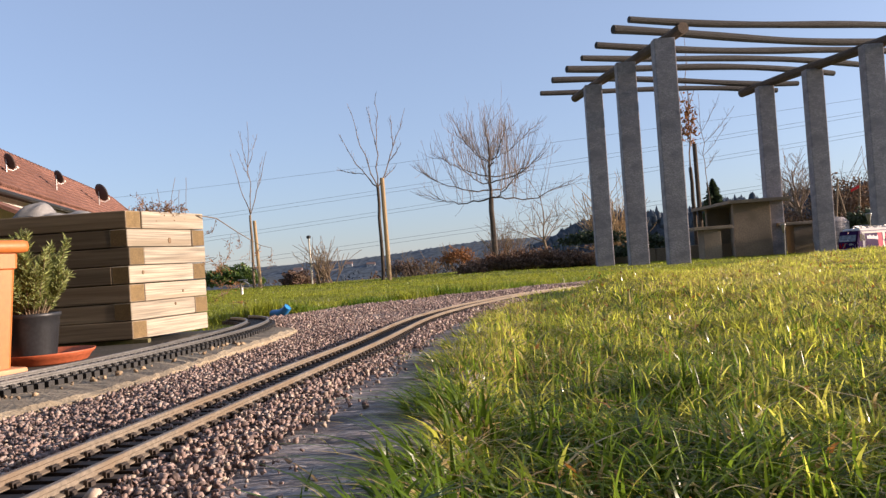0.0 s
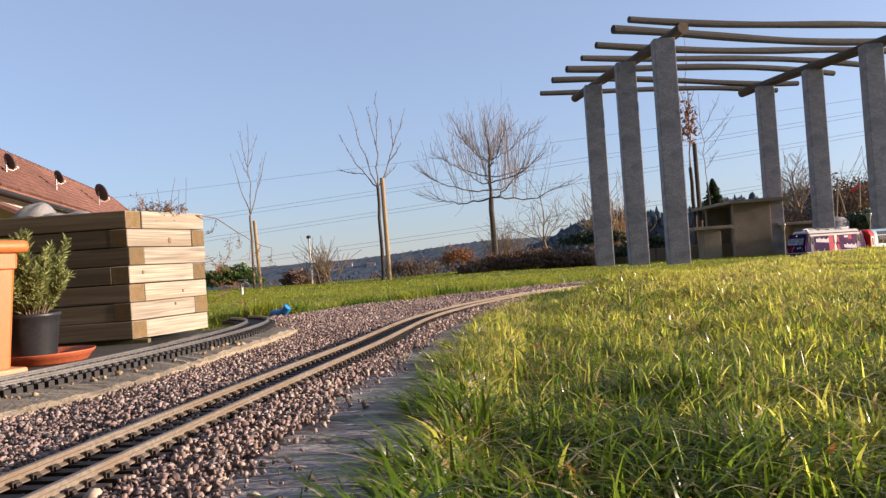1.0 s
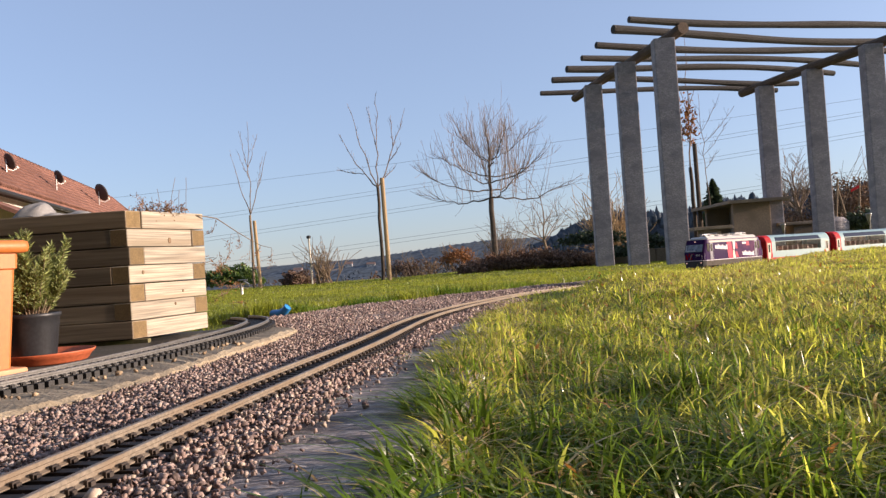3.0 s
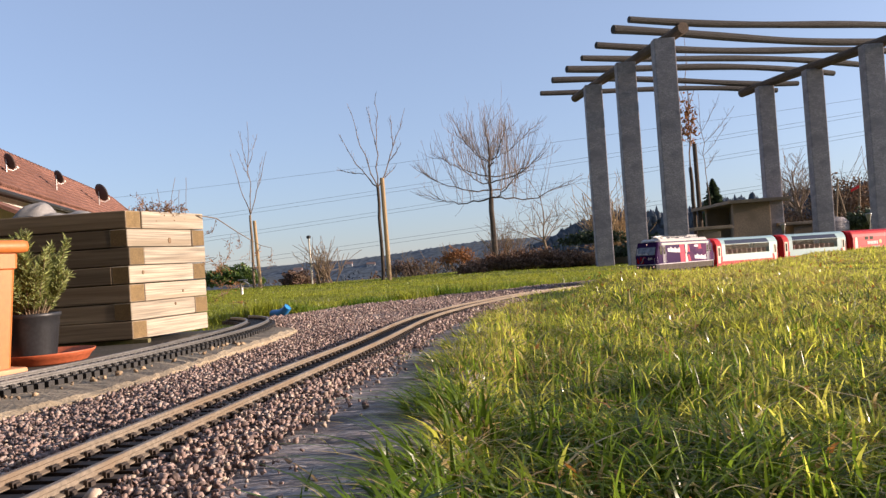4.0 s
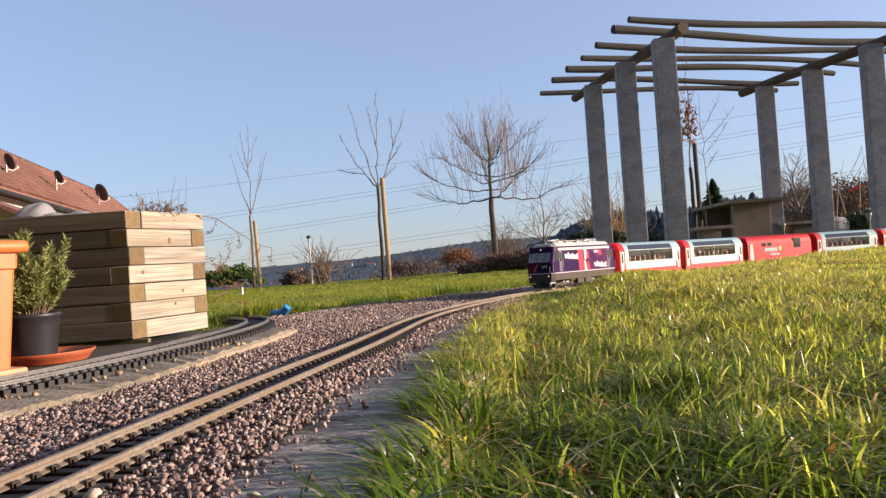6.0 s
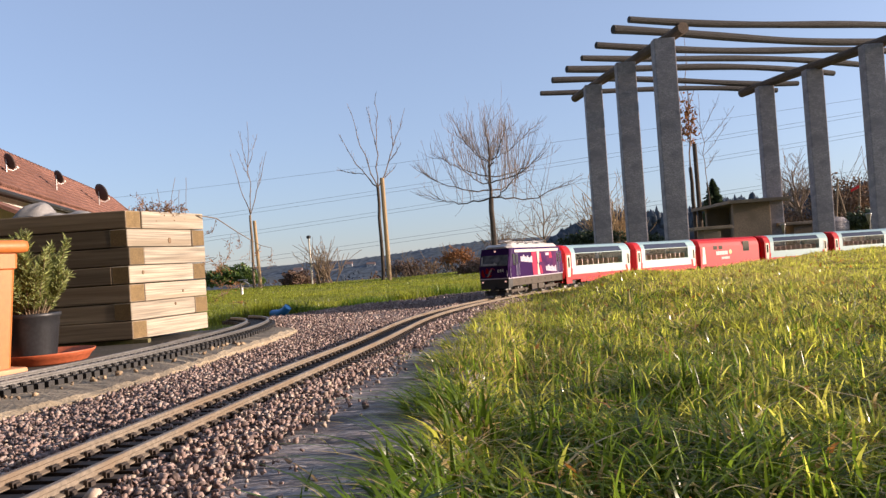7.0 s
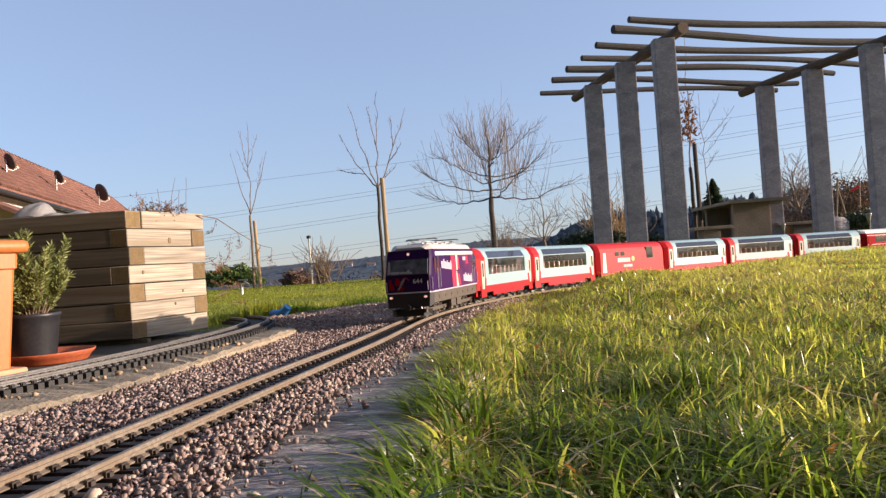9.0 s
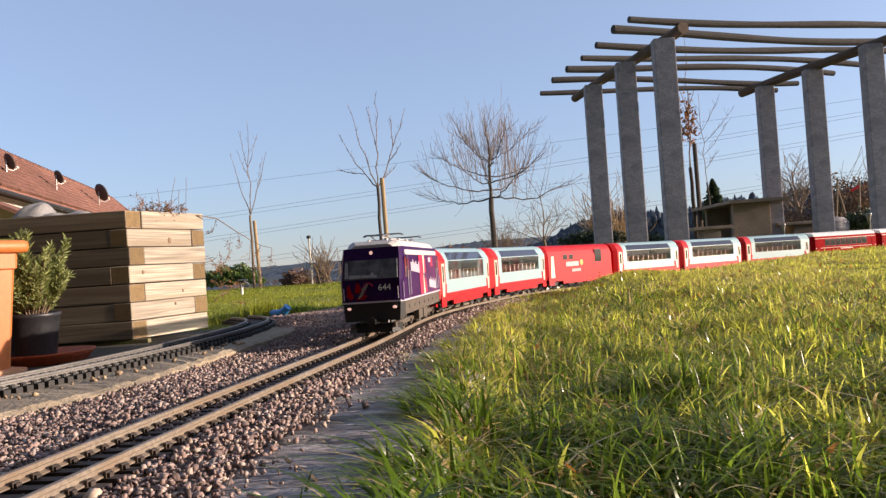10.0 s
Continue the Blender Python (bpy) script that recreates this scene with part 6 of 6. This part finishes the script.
solar_light(4.55, 9.9, 0.30, 1)
solar_light(4.95, 8.6, 0.33, 2)
# Rounded grey covered object; what it is stays open.
bm = bmesh.new()
lathe(bm, [(0.21, gz(5.35, 9.9)), (0.24, 0.05), (0.23, 0.28), (0.17, 0.345), (0.05, 0.36)], 18, Matrix.Translation((5.42, 10.35, 0)))
tagged(part("covered_object", bm, EDGING, smooth=True), "grey rounded covered object beside the bench", "barrel")
ga = thing("marker_post", "thin post with a black cap by the bare bush", "post")
part("post", tube(bmesh.new(), [(-2.50, 14.0, gz(-2.5, 14.0)), (-2.518, 14.0, 0.72)], 0.016, 8), CREAM, ga)
part("cap", lathe(bmesh.new(), [(0.022, 0.715), (0.04, 0.72), (0.045, 0.76), (0.02, 0.775)], 12, Matrix.Translation((-2.518, 14.0, 0))), BLACK, ga)
tp = thing("garden_tap", "small grey metal garden tap", "tap")
part("pipe", tube(bmesh.new(), [(-1.92, 7.0, gz(-1.92, 7)), (-1.92, 7.0, 0.03), (-1.89, 7.0, 0.05), (-1.85, 7.0, 0.02)], 0.012, 8), METAL, tp)
part("handle", tube(bmesh.new(), [(-1.95, 7.0, 0.065), (-1.86, 7.0, 0.065)], 0.008, 8), METAL, tp)
for k, (a, b) in enumerate((((7.0, 12.6, -0.13), (6.75, 12.6, 0.95)), ((6.95, 12.4, -0.13), (7.03, 12.4, 1.02)), ((6.60, 12.5, -0.13), (6.72, 12.5, 1.05)))):
    tagged(part("bean_pole", tube(bmesh.new(), [a, b], 0.016, 7), BARK_PALE), "leaning pale garden pole", "pole", "garden poles")
bm = bmesh.new()
loft(bm, [[(6.86, 12.37, 0.80), (7.00, 12.37, 0.86), (7.00, 12.37, 0.91), (6.86, 12.37, 0.84)], [(6.86, 12.38, 0.80), (7.00, 12.38, 0.86), (7.00, 12.38, 0.91), (6.86, 12.38, 0.84)]])
tagged(part("ribbon", bm, RED), "red ribbon tied to a garden pole", "ribbon")
# blue hose end
bl = thing("hose_end", "bright blue plastic hose end lying on the gravel", "hose")
part("hose", tube(bmesh.new(), [(-0.545, 2.32, -0.014), (-0.518, 2.30, -0.013), (-0.500, 2.29, -0.006), (-0.488, 2.285, 0.006)], 0.0125, 14, cap=False), BLUE, bl, smooth=True)
part("inner_liner", tube(bmesh.new(), [(-0.520, 2.30, -0.013), (-0.500, 2.29, -0.006), (-0.4885, 2.2852, 0.0055)], 0.0105, 14), BLUE, bl)

# withered plant in the planter and its trailing shoot
wp = thing("withered_plant", "withered brown plant hanging out of the planter", "plant")
rng_ = random.Random(17)
bm = bmesh.new()
pts_all = []
for k in range(26):
    a = rng_.uniform(0, 6.28)
    p = Vector((-0.735 + rng_.uniform(-0.06, 0.05), 1.93 + rng_.uniform(-0.05, 0.05), 0.284))
    d = Vector((math.cos(a) * 0.8, math.sin(a) * 0.5, rng_.uniform(0.4, 1.0))).normalized()
    grow(bm, rng_, p, d, rng_.uniform(0.02, 0.055), 0.0009, 1, -0.05, 0.25, (3,), leaves=pts_all)
for k in range(5):
    p = Vector((-0.75 + 0.02 * k, 1.95, 0.284))
    grow(bm, rng_, p, Vector((rng_.uniform(-0.3, 0.3), 0, 1)).normalized(), rng_.uniform(0.05, 0.105), 0.0006, 0, 0.0, 0.08, (1,))
tagged(part("stem_tangle", bm, BARK_PALE, wp), kind="stuff")
bm = bmesh.new()
shoot = [(-0.66, 2.01, 0.284), (-0.62, 2.05, 0.275), (-0.575, 2.09, 0.235), (-0.545, 2.11, 0.212), (-0.52, 2.12, 0.195), (-0.49, 2.13, 0.185)]
tube(bm, shoot, [0.0016, 0.0015, 0.0013, 0.0011, 0.0009, 0.0006], 6)
for p in shoot[1:]:
    grow(bm, rng_, Vector(p), Vector((rng_.uniform(-0.4, 0.4), 0, -1)).normalized(), rng_.uniform(0.03, 0.07), 0.0007, 1, -0.02, 0.2, (3,), leaves=pts_all)
for k in range(14):
    p = Vector((-0.62 + rng_.uniform(-0.02, 0.03), 2.06, rng_.uniform(0.02, 0.2)))
    grow(bm, rng_, p, Vector((rng_.uniform(-1, 1), 0.2, rng_.uniform(-0.5, 1))).normalized(), rng_.uniform(0.03, 0.06), 0.0007, 1, 0, 0.25, (3,), leaves=pts_all)
part("trailing_shoot", bm, BARK_PALE, wp)
r = np.random.default_rng(4)
c = np.array([tuple(p) for p in pts_all])
c = np.repeat(c, 2, 0) + r.normal(0, 0.004, (2 * len(c), 3))
a = r.normal(0, 1, c.shape)
a /= np.linalg.norm(a, axis=1)[:, None]
b = np.cross(a, r.normal(0, 1, c.shape))
b /= np.linalg.norm(b, axis=1)[:, None]
v = np.stack([c - a * 0.0028, c + b * 0.0013, c + a * 0.0028, c - b * 0.0013], 1).reshape(-1, 3)
cloud("withered_leaves", v, np.arange(len(v)).reshape(-1, 4), RUST_LEAF, "stuff", "withered brown leaves", parent=wp)

# crumpled fleece in the planter
FLEECE = material("white_fleece", (0.42, 0.40, 0.385), 0.7, vary=0.08, scale=20, fine=120, bump=0.3, depth=0.002, trans=0.35)
nx, ny = 30, 14
vv, ff = [], []
for i in range(nx + 1):
    for j in range(ny + 1):
        u, w_ = i / nx, j / ny
        hump = 0.046 * math.sqrt(max(0.0, 1 - ((u - 0.17) / 0.17) ** 2)) + 0.014 * math.exp(-((u - 0.45) / 0.2) ** 2) + 0.012 * math.exp(-((u - 0.75) / 0.2) ** 2)
        fold = 0.004 * math.sin(17 * u + 5 * w_) + 0.003 * math.sin(37 * u - 9 * w_)
        vv.append((-1.075 + 0.22 * u, 1.85 + 0.12 * w_, 0.288 + (hump + fold) * math.sin(math.pi * min(max(w_, 0.02), 0.98)) ** 0.6))
for i in range(nx):
    for j in range(ny):
        k = i * (ny + 1) + j
        ff.append((k, k + ny + 1, k + ny + 2, k + 1))
cloud("fleece_sheet", np.array(vv), np.array(ff), FLEECE, "", "crumpled pale fleece lying in the planter", "cover", smooth=True)


# ---- neighbour's roof with dishes ----
def neighbour():
    """A long tiled roof whose eave runs away into the depth."""
    ho = thing("neighbour_house", "house with a red tiled roof and satellite dishes", "house")
    corner, run = Vector((-15.37, 26.0, 3.85)), Vector((-0.205, 0.9788, 0.0))
    inward, a0, a1, across, rise = Vector((-0.9788, -0.205, 0.0)), -7.0, 29.2, 2.656, 2.52
    on = lambda a, v, h=0.0: corner + run * a + inward * (across * v) + Vector((0, 0, rise * v + h))
    wall = [corner + run * a + inward * (across * v) for a, v in ((a0, 0.16), (a1 - 0.3, 0.16), (a1 - 0.3, 1.84), (a0, 1.84))]
    part("wall", loft(bmesh.new(), [[Vector((p.x, p.y, -14)) for p in wall], [Vector((p.x, p.y, 3.72)) for p in wall]]), material("pale_plaster", (0.6, 0.56, 0.5), 0.9, vary=0.08, scale=0.5, fine=10), ho)
    bm = bmesh.new()
    ridge_, back = [on(a, 1.0) for a in (a0, a1)], [corner + run * a + inward * (across * 2) for a in (a0, a1)]
    loft(bm, [[on(a, 0.0, -0.12), on(a, 1.0, -0.12), b - Vector((0, 0, 0.12)), b, r, on(a, 0.0)] for a, r, b in zip((a0, a1), ridge_, back)])
    rf = part("roof", bm, ROOFTILE, ho)
    slope = (on(0, 1) - on(0, 0)).normalized()
    tilt = Matrix((run, slope, run.cross(slope))).transposed().to_4x4() @ Matrix.Rotation(radians(-7), 4, "X")
    if (run.cross(slope)).z < 0:
        tilt = Matrix((-run, slope, (-run).cross(slope))).transposed().to_4x4() @ Matrix.Rotation(radians(-7), 4, "X")
    tm = bmesh.new()
    for k, x in enumerate((-0.13, 0.07)):
        tube(tm, [(x + 0.03, -0.21, 0.012), (x + 0.03, 0.20, 0.012)], 0.075, 8)
    box(tm, -0.195, 0.195, -0.21, 0.20, -0.012, 0.022)
    me = bpy.data.meshes.new("roof_tile")
    tm.to_mesh(me)
    tm.free()
    me.materials.append(ROOFTILE)
    spots = [(0.2 + 0.395 * k, (q + 0.45) / 10) for k in range(74) for q in range(10)]
    for a, v in spots[:300]:
        ob = new("roof_tile", me)
        ob.parent = rf
        ob.matrix_basis = Matrix.Translation(on(a, v, 0.03)) @ tilt
    co = np.array([tuple(v.co) for v in me.vertices])
    tri = np.array([(p.vertices[0], p.vertices[k], p.vertices[k + 1]) for p in me.polygons for k in range(1, len(p.vertices) - 1)])
    turn = np.array(tilt.to_3x3())
    far = np.array([tuple(on(a, v, 0.03)) for a, v in spots[300:]])
    vv = (co @ turn.T)[None] + far[:, None]
    ff = tri[None] + (np.arange(len(far)) * len(co))[:, None, None]
    cloud("far_roof_tiles", vv.reshape(-1, 3), ff.reshape(-1, 3), ROOFTILE, "stuff", parent=rf)
    part("gutter", tube(bmesh.new(), [on(a0, -0.03, -0.16), on(a1, -0.03, -0.16)], 0.10, 10), BLACK, ho)
    part("fascia", loft(bmesh.new(), [[on(a, 0.02, -0.42), on(a, 0.05, -0.42), on(a, 0.05, -0.14), on(a, 0.02, -0.14)] for a in (a0, a1)]), BARK, ho)
    part("verge", tube(bmesh.new(), [on(a1, 0.0, 0.06), on(a1, 1.0, 0.06)], 0.12, 8), ROOFTILE, ho)
    for k in range(60):
        part("ridge_tile", tube(bmesh.new(), [on(0.2 + 0.48 * k, 1.0, 0.05), on(0.2 + 0.48 * k + 0.5, 1.0, 0.03)], [0.15, 0.125], 8), ROOFTILE, ho)
    low = [Vector((-17.0, 24.0, 4.2)), Vector((-13.1, 24.0, 2.45)), Vector((-14.6, 29.5, 2.45)), Vector((-18.4, 29.5, 4.2))]
    part("porch_roof", loft(bmesh.new(), [low, [p - Vector((0, 0, 0.14)) for p in low]]), ROOFTILE, ho)
    part("porch_post", tube(bmesh.new(), [(-13.6, 24.2, -6), (-13.6, 24.2, 2.6)], 0.08, 8), BARK, ho)
    part("vent_pipe", tube(bmesh.new(), [on(2.6, 0.93), on(2.6, 0.93, 0.75)], 0.10, 10), METAL, ho)
    return ho


neighbour()


def dish(x, y, z, size, face):
    di = thing("satellite_dish", "round grey satellite dish on a roof bracket", "satellite dish", pose(x, y, z, 0, 0, face), "satellite dishes")
    bm = bmesh.new()
    lathe(bm, [(0.02, 0.0), (size * 0.25, 0.02 * size), (size * 0.42, 0.09 * size), (size * 0.5, 0.14 * size), (size * 0.49, 0.155 * size), (size * 0.40, 0.105 * size), (0.02, 0.03)], 26, Matrix.Rotation(radians(68), 4, "X"))
    part("reflector", bm, DISH, di, smooth=True)
    part("arm", tube(bmesh.new(), [(0, 0, -size * 0.42), (0, -0.30 * size, -size * 0.5), (0, -0.62 * size, -size * 0.30)], 0.022, 7), METAL, di)
    part("feed_horn", tube(bmesh.new(), [(0, -0.60 * size, -size * 0.34), (0, -0.52 * size, -size * 0.22)], 0.05, 9), CREAM, di)
    part("mast", tube(bmesh.new(), [(0, 0.05, 0.1), (0, 0.06, -size * 1.45)], 0.028, 8), METAL, di)


DISH = material("dark_grey_dish", (0.06, 0.04, 0.036), 0.6, vary=0.12, scale=4, fine=30, bump=0.1)
dish(-16.743, 28.896, 5.153, 0.66, 148)
dish(-18.012, 35.074, 5.345, 0.64, 148)
dish(-19.721, 43.085, 5.450, 1.05, 150)


# ---- valley, hills, wires ----
def ridge(name, label, y0, x0, x1, height, depth, mat, base=-46, n=160, rough=1.0, seed=1):
    """A long hill with an uneven wooded crest."""
    r = np.random.default_rng(seed)
    xs = np.linspace(x0, x1, n)
    jag = np.convolve(r.normal(0, 1, n + 4), np.ones(3) / 3, "same")[2:-2] * rough
    vv, m = [], 7
    for k, x in enumerate(xs):
        top = height(x) + jag[k]
        for q in range(m):
            t = q / (m - 1)
            vv.append((x, y0 + depth * (t - 0.5), base + (top - jag[k] * (1 - t ** 8) - base) * math.sin(math.pi * min(0.5, t * 0.62)) + r.normal(0, 0.03 * rough)))
    f = []
    for k in range(n - 1):
        for q in range(m - 1):
            a = k * m + q
            f.append((a, a + m, a + m + 1, a + 1))
    return cloud(name, np.array(vv), np.array(f), mat, "structure", label, "hills", smooth=True)


# Blue-grey of these three woods is distance haze put into the base colour.
FAR_WOOD = material("haze_blue_ridge", (0.135, 0.175, 0.205), 1.0, vary=0.32, scale=0.006, fine=0.06, bump=0, spec=0.0)
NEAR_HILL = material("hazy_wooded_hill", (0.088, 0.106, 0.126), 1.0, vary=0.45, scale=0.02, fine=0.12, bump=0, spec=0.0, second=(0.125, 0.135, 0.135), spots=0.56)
MID_WOOD = material("haze_blue_wood", (0.085, 0.10, 0.12), 1.0, vary=0.35, scale=0.03, fine=0.3, bump=0, spec=0.0)
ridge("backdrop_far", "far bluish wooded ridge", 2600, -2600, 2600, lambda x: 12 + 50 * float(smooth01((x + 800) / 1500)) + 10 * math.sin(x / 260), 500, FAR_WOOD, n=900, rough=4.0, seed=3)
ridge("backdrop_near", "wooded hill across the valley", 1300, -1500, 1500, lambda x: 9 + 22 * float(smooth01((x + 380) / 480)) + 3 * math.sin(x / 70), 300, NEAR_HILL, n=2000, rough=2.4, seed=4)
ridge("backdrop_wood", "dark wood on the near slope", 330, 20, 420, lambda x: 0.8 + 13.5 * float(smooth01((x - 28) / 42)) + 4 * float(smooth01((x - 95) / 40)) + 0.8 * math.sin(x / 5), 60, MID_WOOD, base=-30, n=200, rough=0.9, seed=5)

def wood(n, seed):
    """Conifers on the near slope, in one mesh."""
    r_ = np.random.default_rng(seed)
    x = 30 + 330 * r_.random(n) ** 1.2
    y = r_.uniform(285, 345, n)
    top = 0.8 + 13.5 * smooth01((x - 28) / 42) + 4 * smooth01((x - 95) / 40)
    high, wide = r_.uniform(3, 5.5, n), r_.uniform(1.8, 3.4, n)
    k = 7
    a = np.linspace(0, 6.283, k, endpoint=False)
    z0 = top - 2.2 - r_.uniform(0, 5, n)
    ring = np.stack([x[:, None] + np.cos(a) * wide[:, None] / 2 * r_.uniform(0.6, 1.2, (n, k)), y[:, None] + np.sin(a) * wide[:, None] / 2, np.repeat(z0[:, None], k, 1)], -1)
    mid = np.stack([x[:, None] + np.cos(a) * wide[:, None] / 2.5 * r_.uniform(0.5, 1.3, (n, k)), y[:, None] + np.sin(a) * wide[:, None] / 3.6, (z0 + high * 0.5)[:, None] + r_.uniform(-1, 1, (n, k))], -1)
    tip = np.stack([x, y, z0 + high], -1)[:, None]
    v = np.concatenate([ring, mid, tip], 1)
    f = []
    for q in range(k):
        p = (q + 1) % k
        f += [(q, p, k + p), (q, k + p, k + q), (k + q, k + p, 2 * k)]
    f = (np.array(f)[None] + (np.arange(n) * (2 * k + 1))[:, None, None]).reshape(-1, 3)
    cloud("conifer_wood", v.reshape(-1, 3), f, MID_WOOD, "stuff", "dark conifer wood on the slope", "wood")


wood(1500, 6)
r = np.random.default_rng(9)
HOUSE_WALL = material("far_house_wall", (0.36, 0.36, 0.37), 0.9, vary=0.1, scale=0.3, fine=2, bump=0)
HOUSE_ROOF = material("far_house_roof", (0.19, 0.12, 0.10), 0.9, vary=0.2, scale=0.3, fine=2, bump=0)
for k in range(13):
    x, y = -430 + 62 * k + r.uniform(-22, 22), r.uniform(1262, 1292)
    z = r.uniform(-9, 3) + 0.010 * (x + 430)
    hv = thing("village_house", "small distant white village house with a dark roof", "house", group="village houses")
    w, d, h = r.uniform(9, 15), r.uniform(8, 11), r.uniform(4, 6)
    bm = bmesh.new()
    box(bm, x - w / 2, x + w / 2, y - d / 2, y + d / 2, z - 24, z + h)
    part("wall", bm, HOUSE_WALL, hv)
    bm = bmesh.new()
    loft(bm, [[(x - w / 2 - 0.6, y - d / 2 - 0.6, z + h), (x - w / 2 - 0.6, y + d / 2 + 0.6, z + h), (x - w / 2 - 0.6, y, z + h + d * 0.42)],
              [(x + w / 2 + 0.6, y - d / 2 - 0.6, z + h), (x + w / 2 + 0.6, y + d / 2 + 0.6, z + h), (x + w / 2 + 0.6, y, z + h + d * 0.42)]])
    part("roof", bm, HOUSE_ROOF, hv)
    for q in (-0.25, 0.25):
        bm = bmesh.new()
        box(bm, x + q * w - 0.7, x + q * w + 0.7, y - d / 2 - 0.05, y - d / 2 + 0.02, z + h - 3.2, z + h - 1.6)
        part("window", bm, DARK_GLASS, hv)
# treetops in the valley
for k in range(40):
    y = r.uniform(75, 140)
    x = y * r.uniform(-0.32, 0.24)
    top = r.uniform(-2.6, -0.2) + 1.6 * float(smooth01((x / y + 0.1) / 0.25))
    leaf_cloud("valley_trees", "bare brown treetops below the lawn", (x, y, top - 3.5), (r.uniform(4, 9), 5, 7.0), 420, 0.30, (MID_WOOD, BROWN_LEAF, DARK_TWIG)[k % 3], 100 + k, None, 0.5)


def wire(a, b, sag, r_):
    """A cable between two far masts."""
    a, b = Vector(a), Vector(b)
    pts = [a.lerp(b, t / 24) - Vector((0, 0, sag * 4 * (t / 24) * (1 - t / 24))) for t in range(25)]
    return tagged(part("power_line", tube(bmesh.new(), pts, r_, 4), METAL_DARK), "thin overhead power cable against the sky", "cable", "power cables")


METAL_DARK = material("dark_cable", (0.22, 0.23, 0.26), 0.6, metal=0.3, vary=0.1, scale=1, fine=5, bump=0)
for left, right in (
        ((-87.336, 140.0, 15.303), (70.681, 110.0, 20.499)),
        ((-87.715, 140.0, 8.797), (70.541, 110.0, 18.734)),
        ((-87.759, 140.0, 8.051), (70.494, 110.0, 18.145)),
        ((-87.964, 140.0, 4.536), (70.308, 110.0, 15.794)),
        ((-88.001, 140.0, 3.898), (70.261, 110.0, 15.206)),
        ((-88.212, 140.0, 0.28), (69.849, 110.0, 10.006)),
        ((-88.261, 140.0, -0.571), (69.809, 110.0, 9.503))):
    wire(left, right, 0.8, 0.022)


lay_sleepers(MAIN_TRACK[0], MAIN_TRACK[1], main, [s for s in MAIN_TRACK[2] if s > 1.6], rail_z)
lay_sleepers(SIDE_TRACK[0], SIDE_TRACK[1], side_way, SIDE_TRACK[2], side_z)
motions()
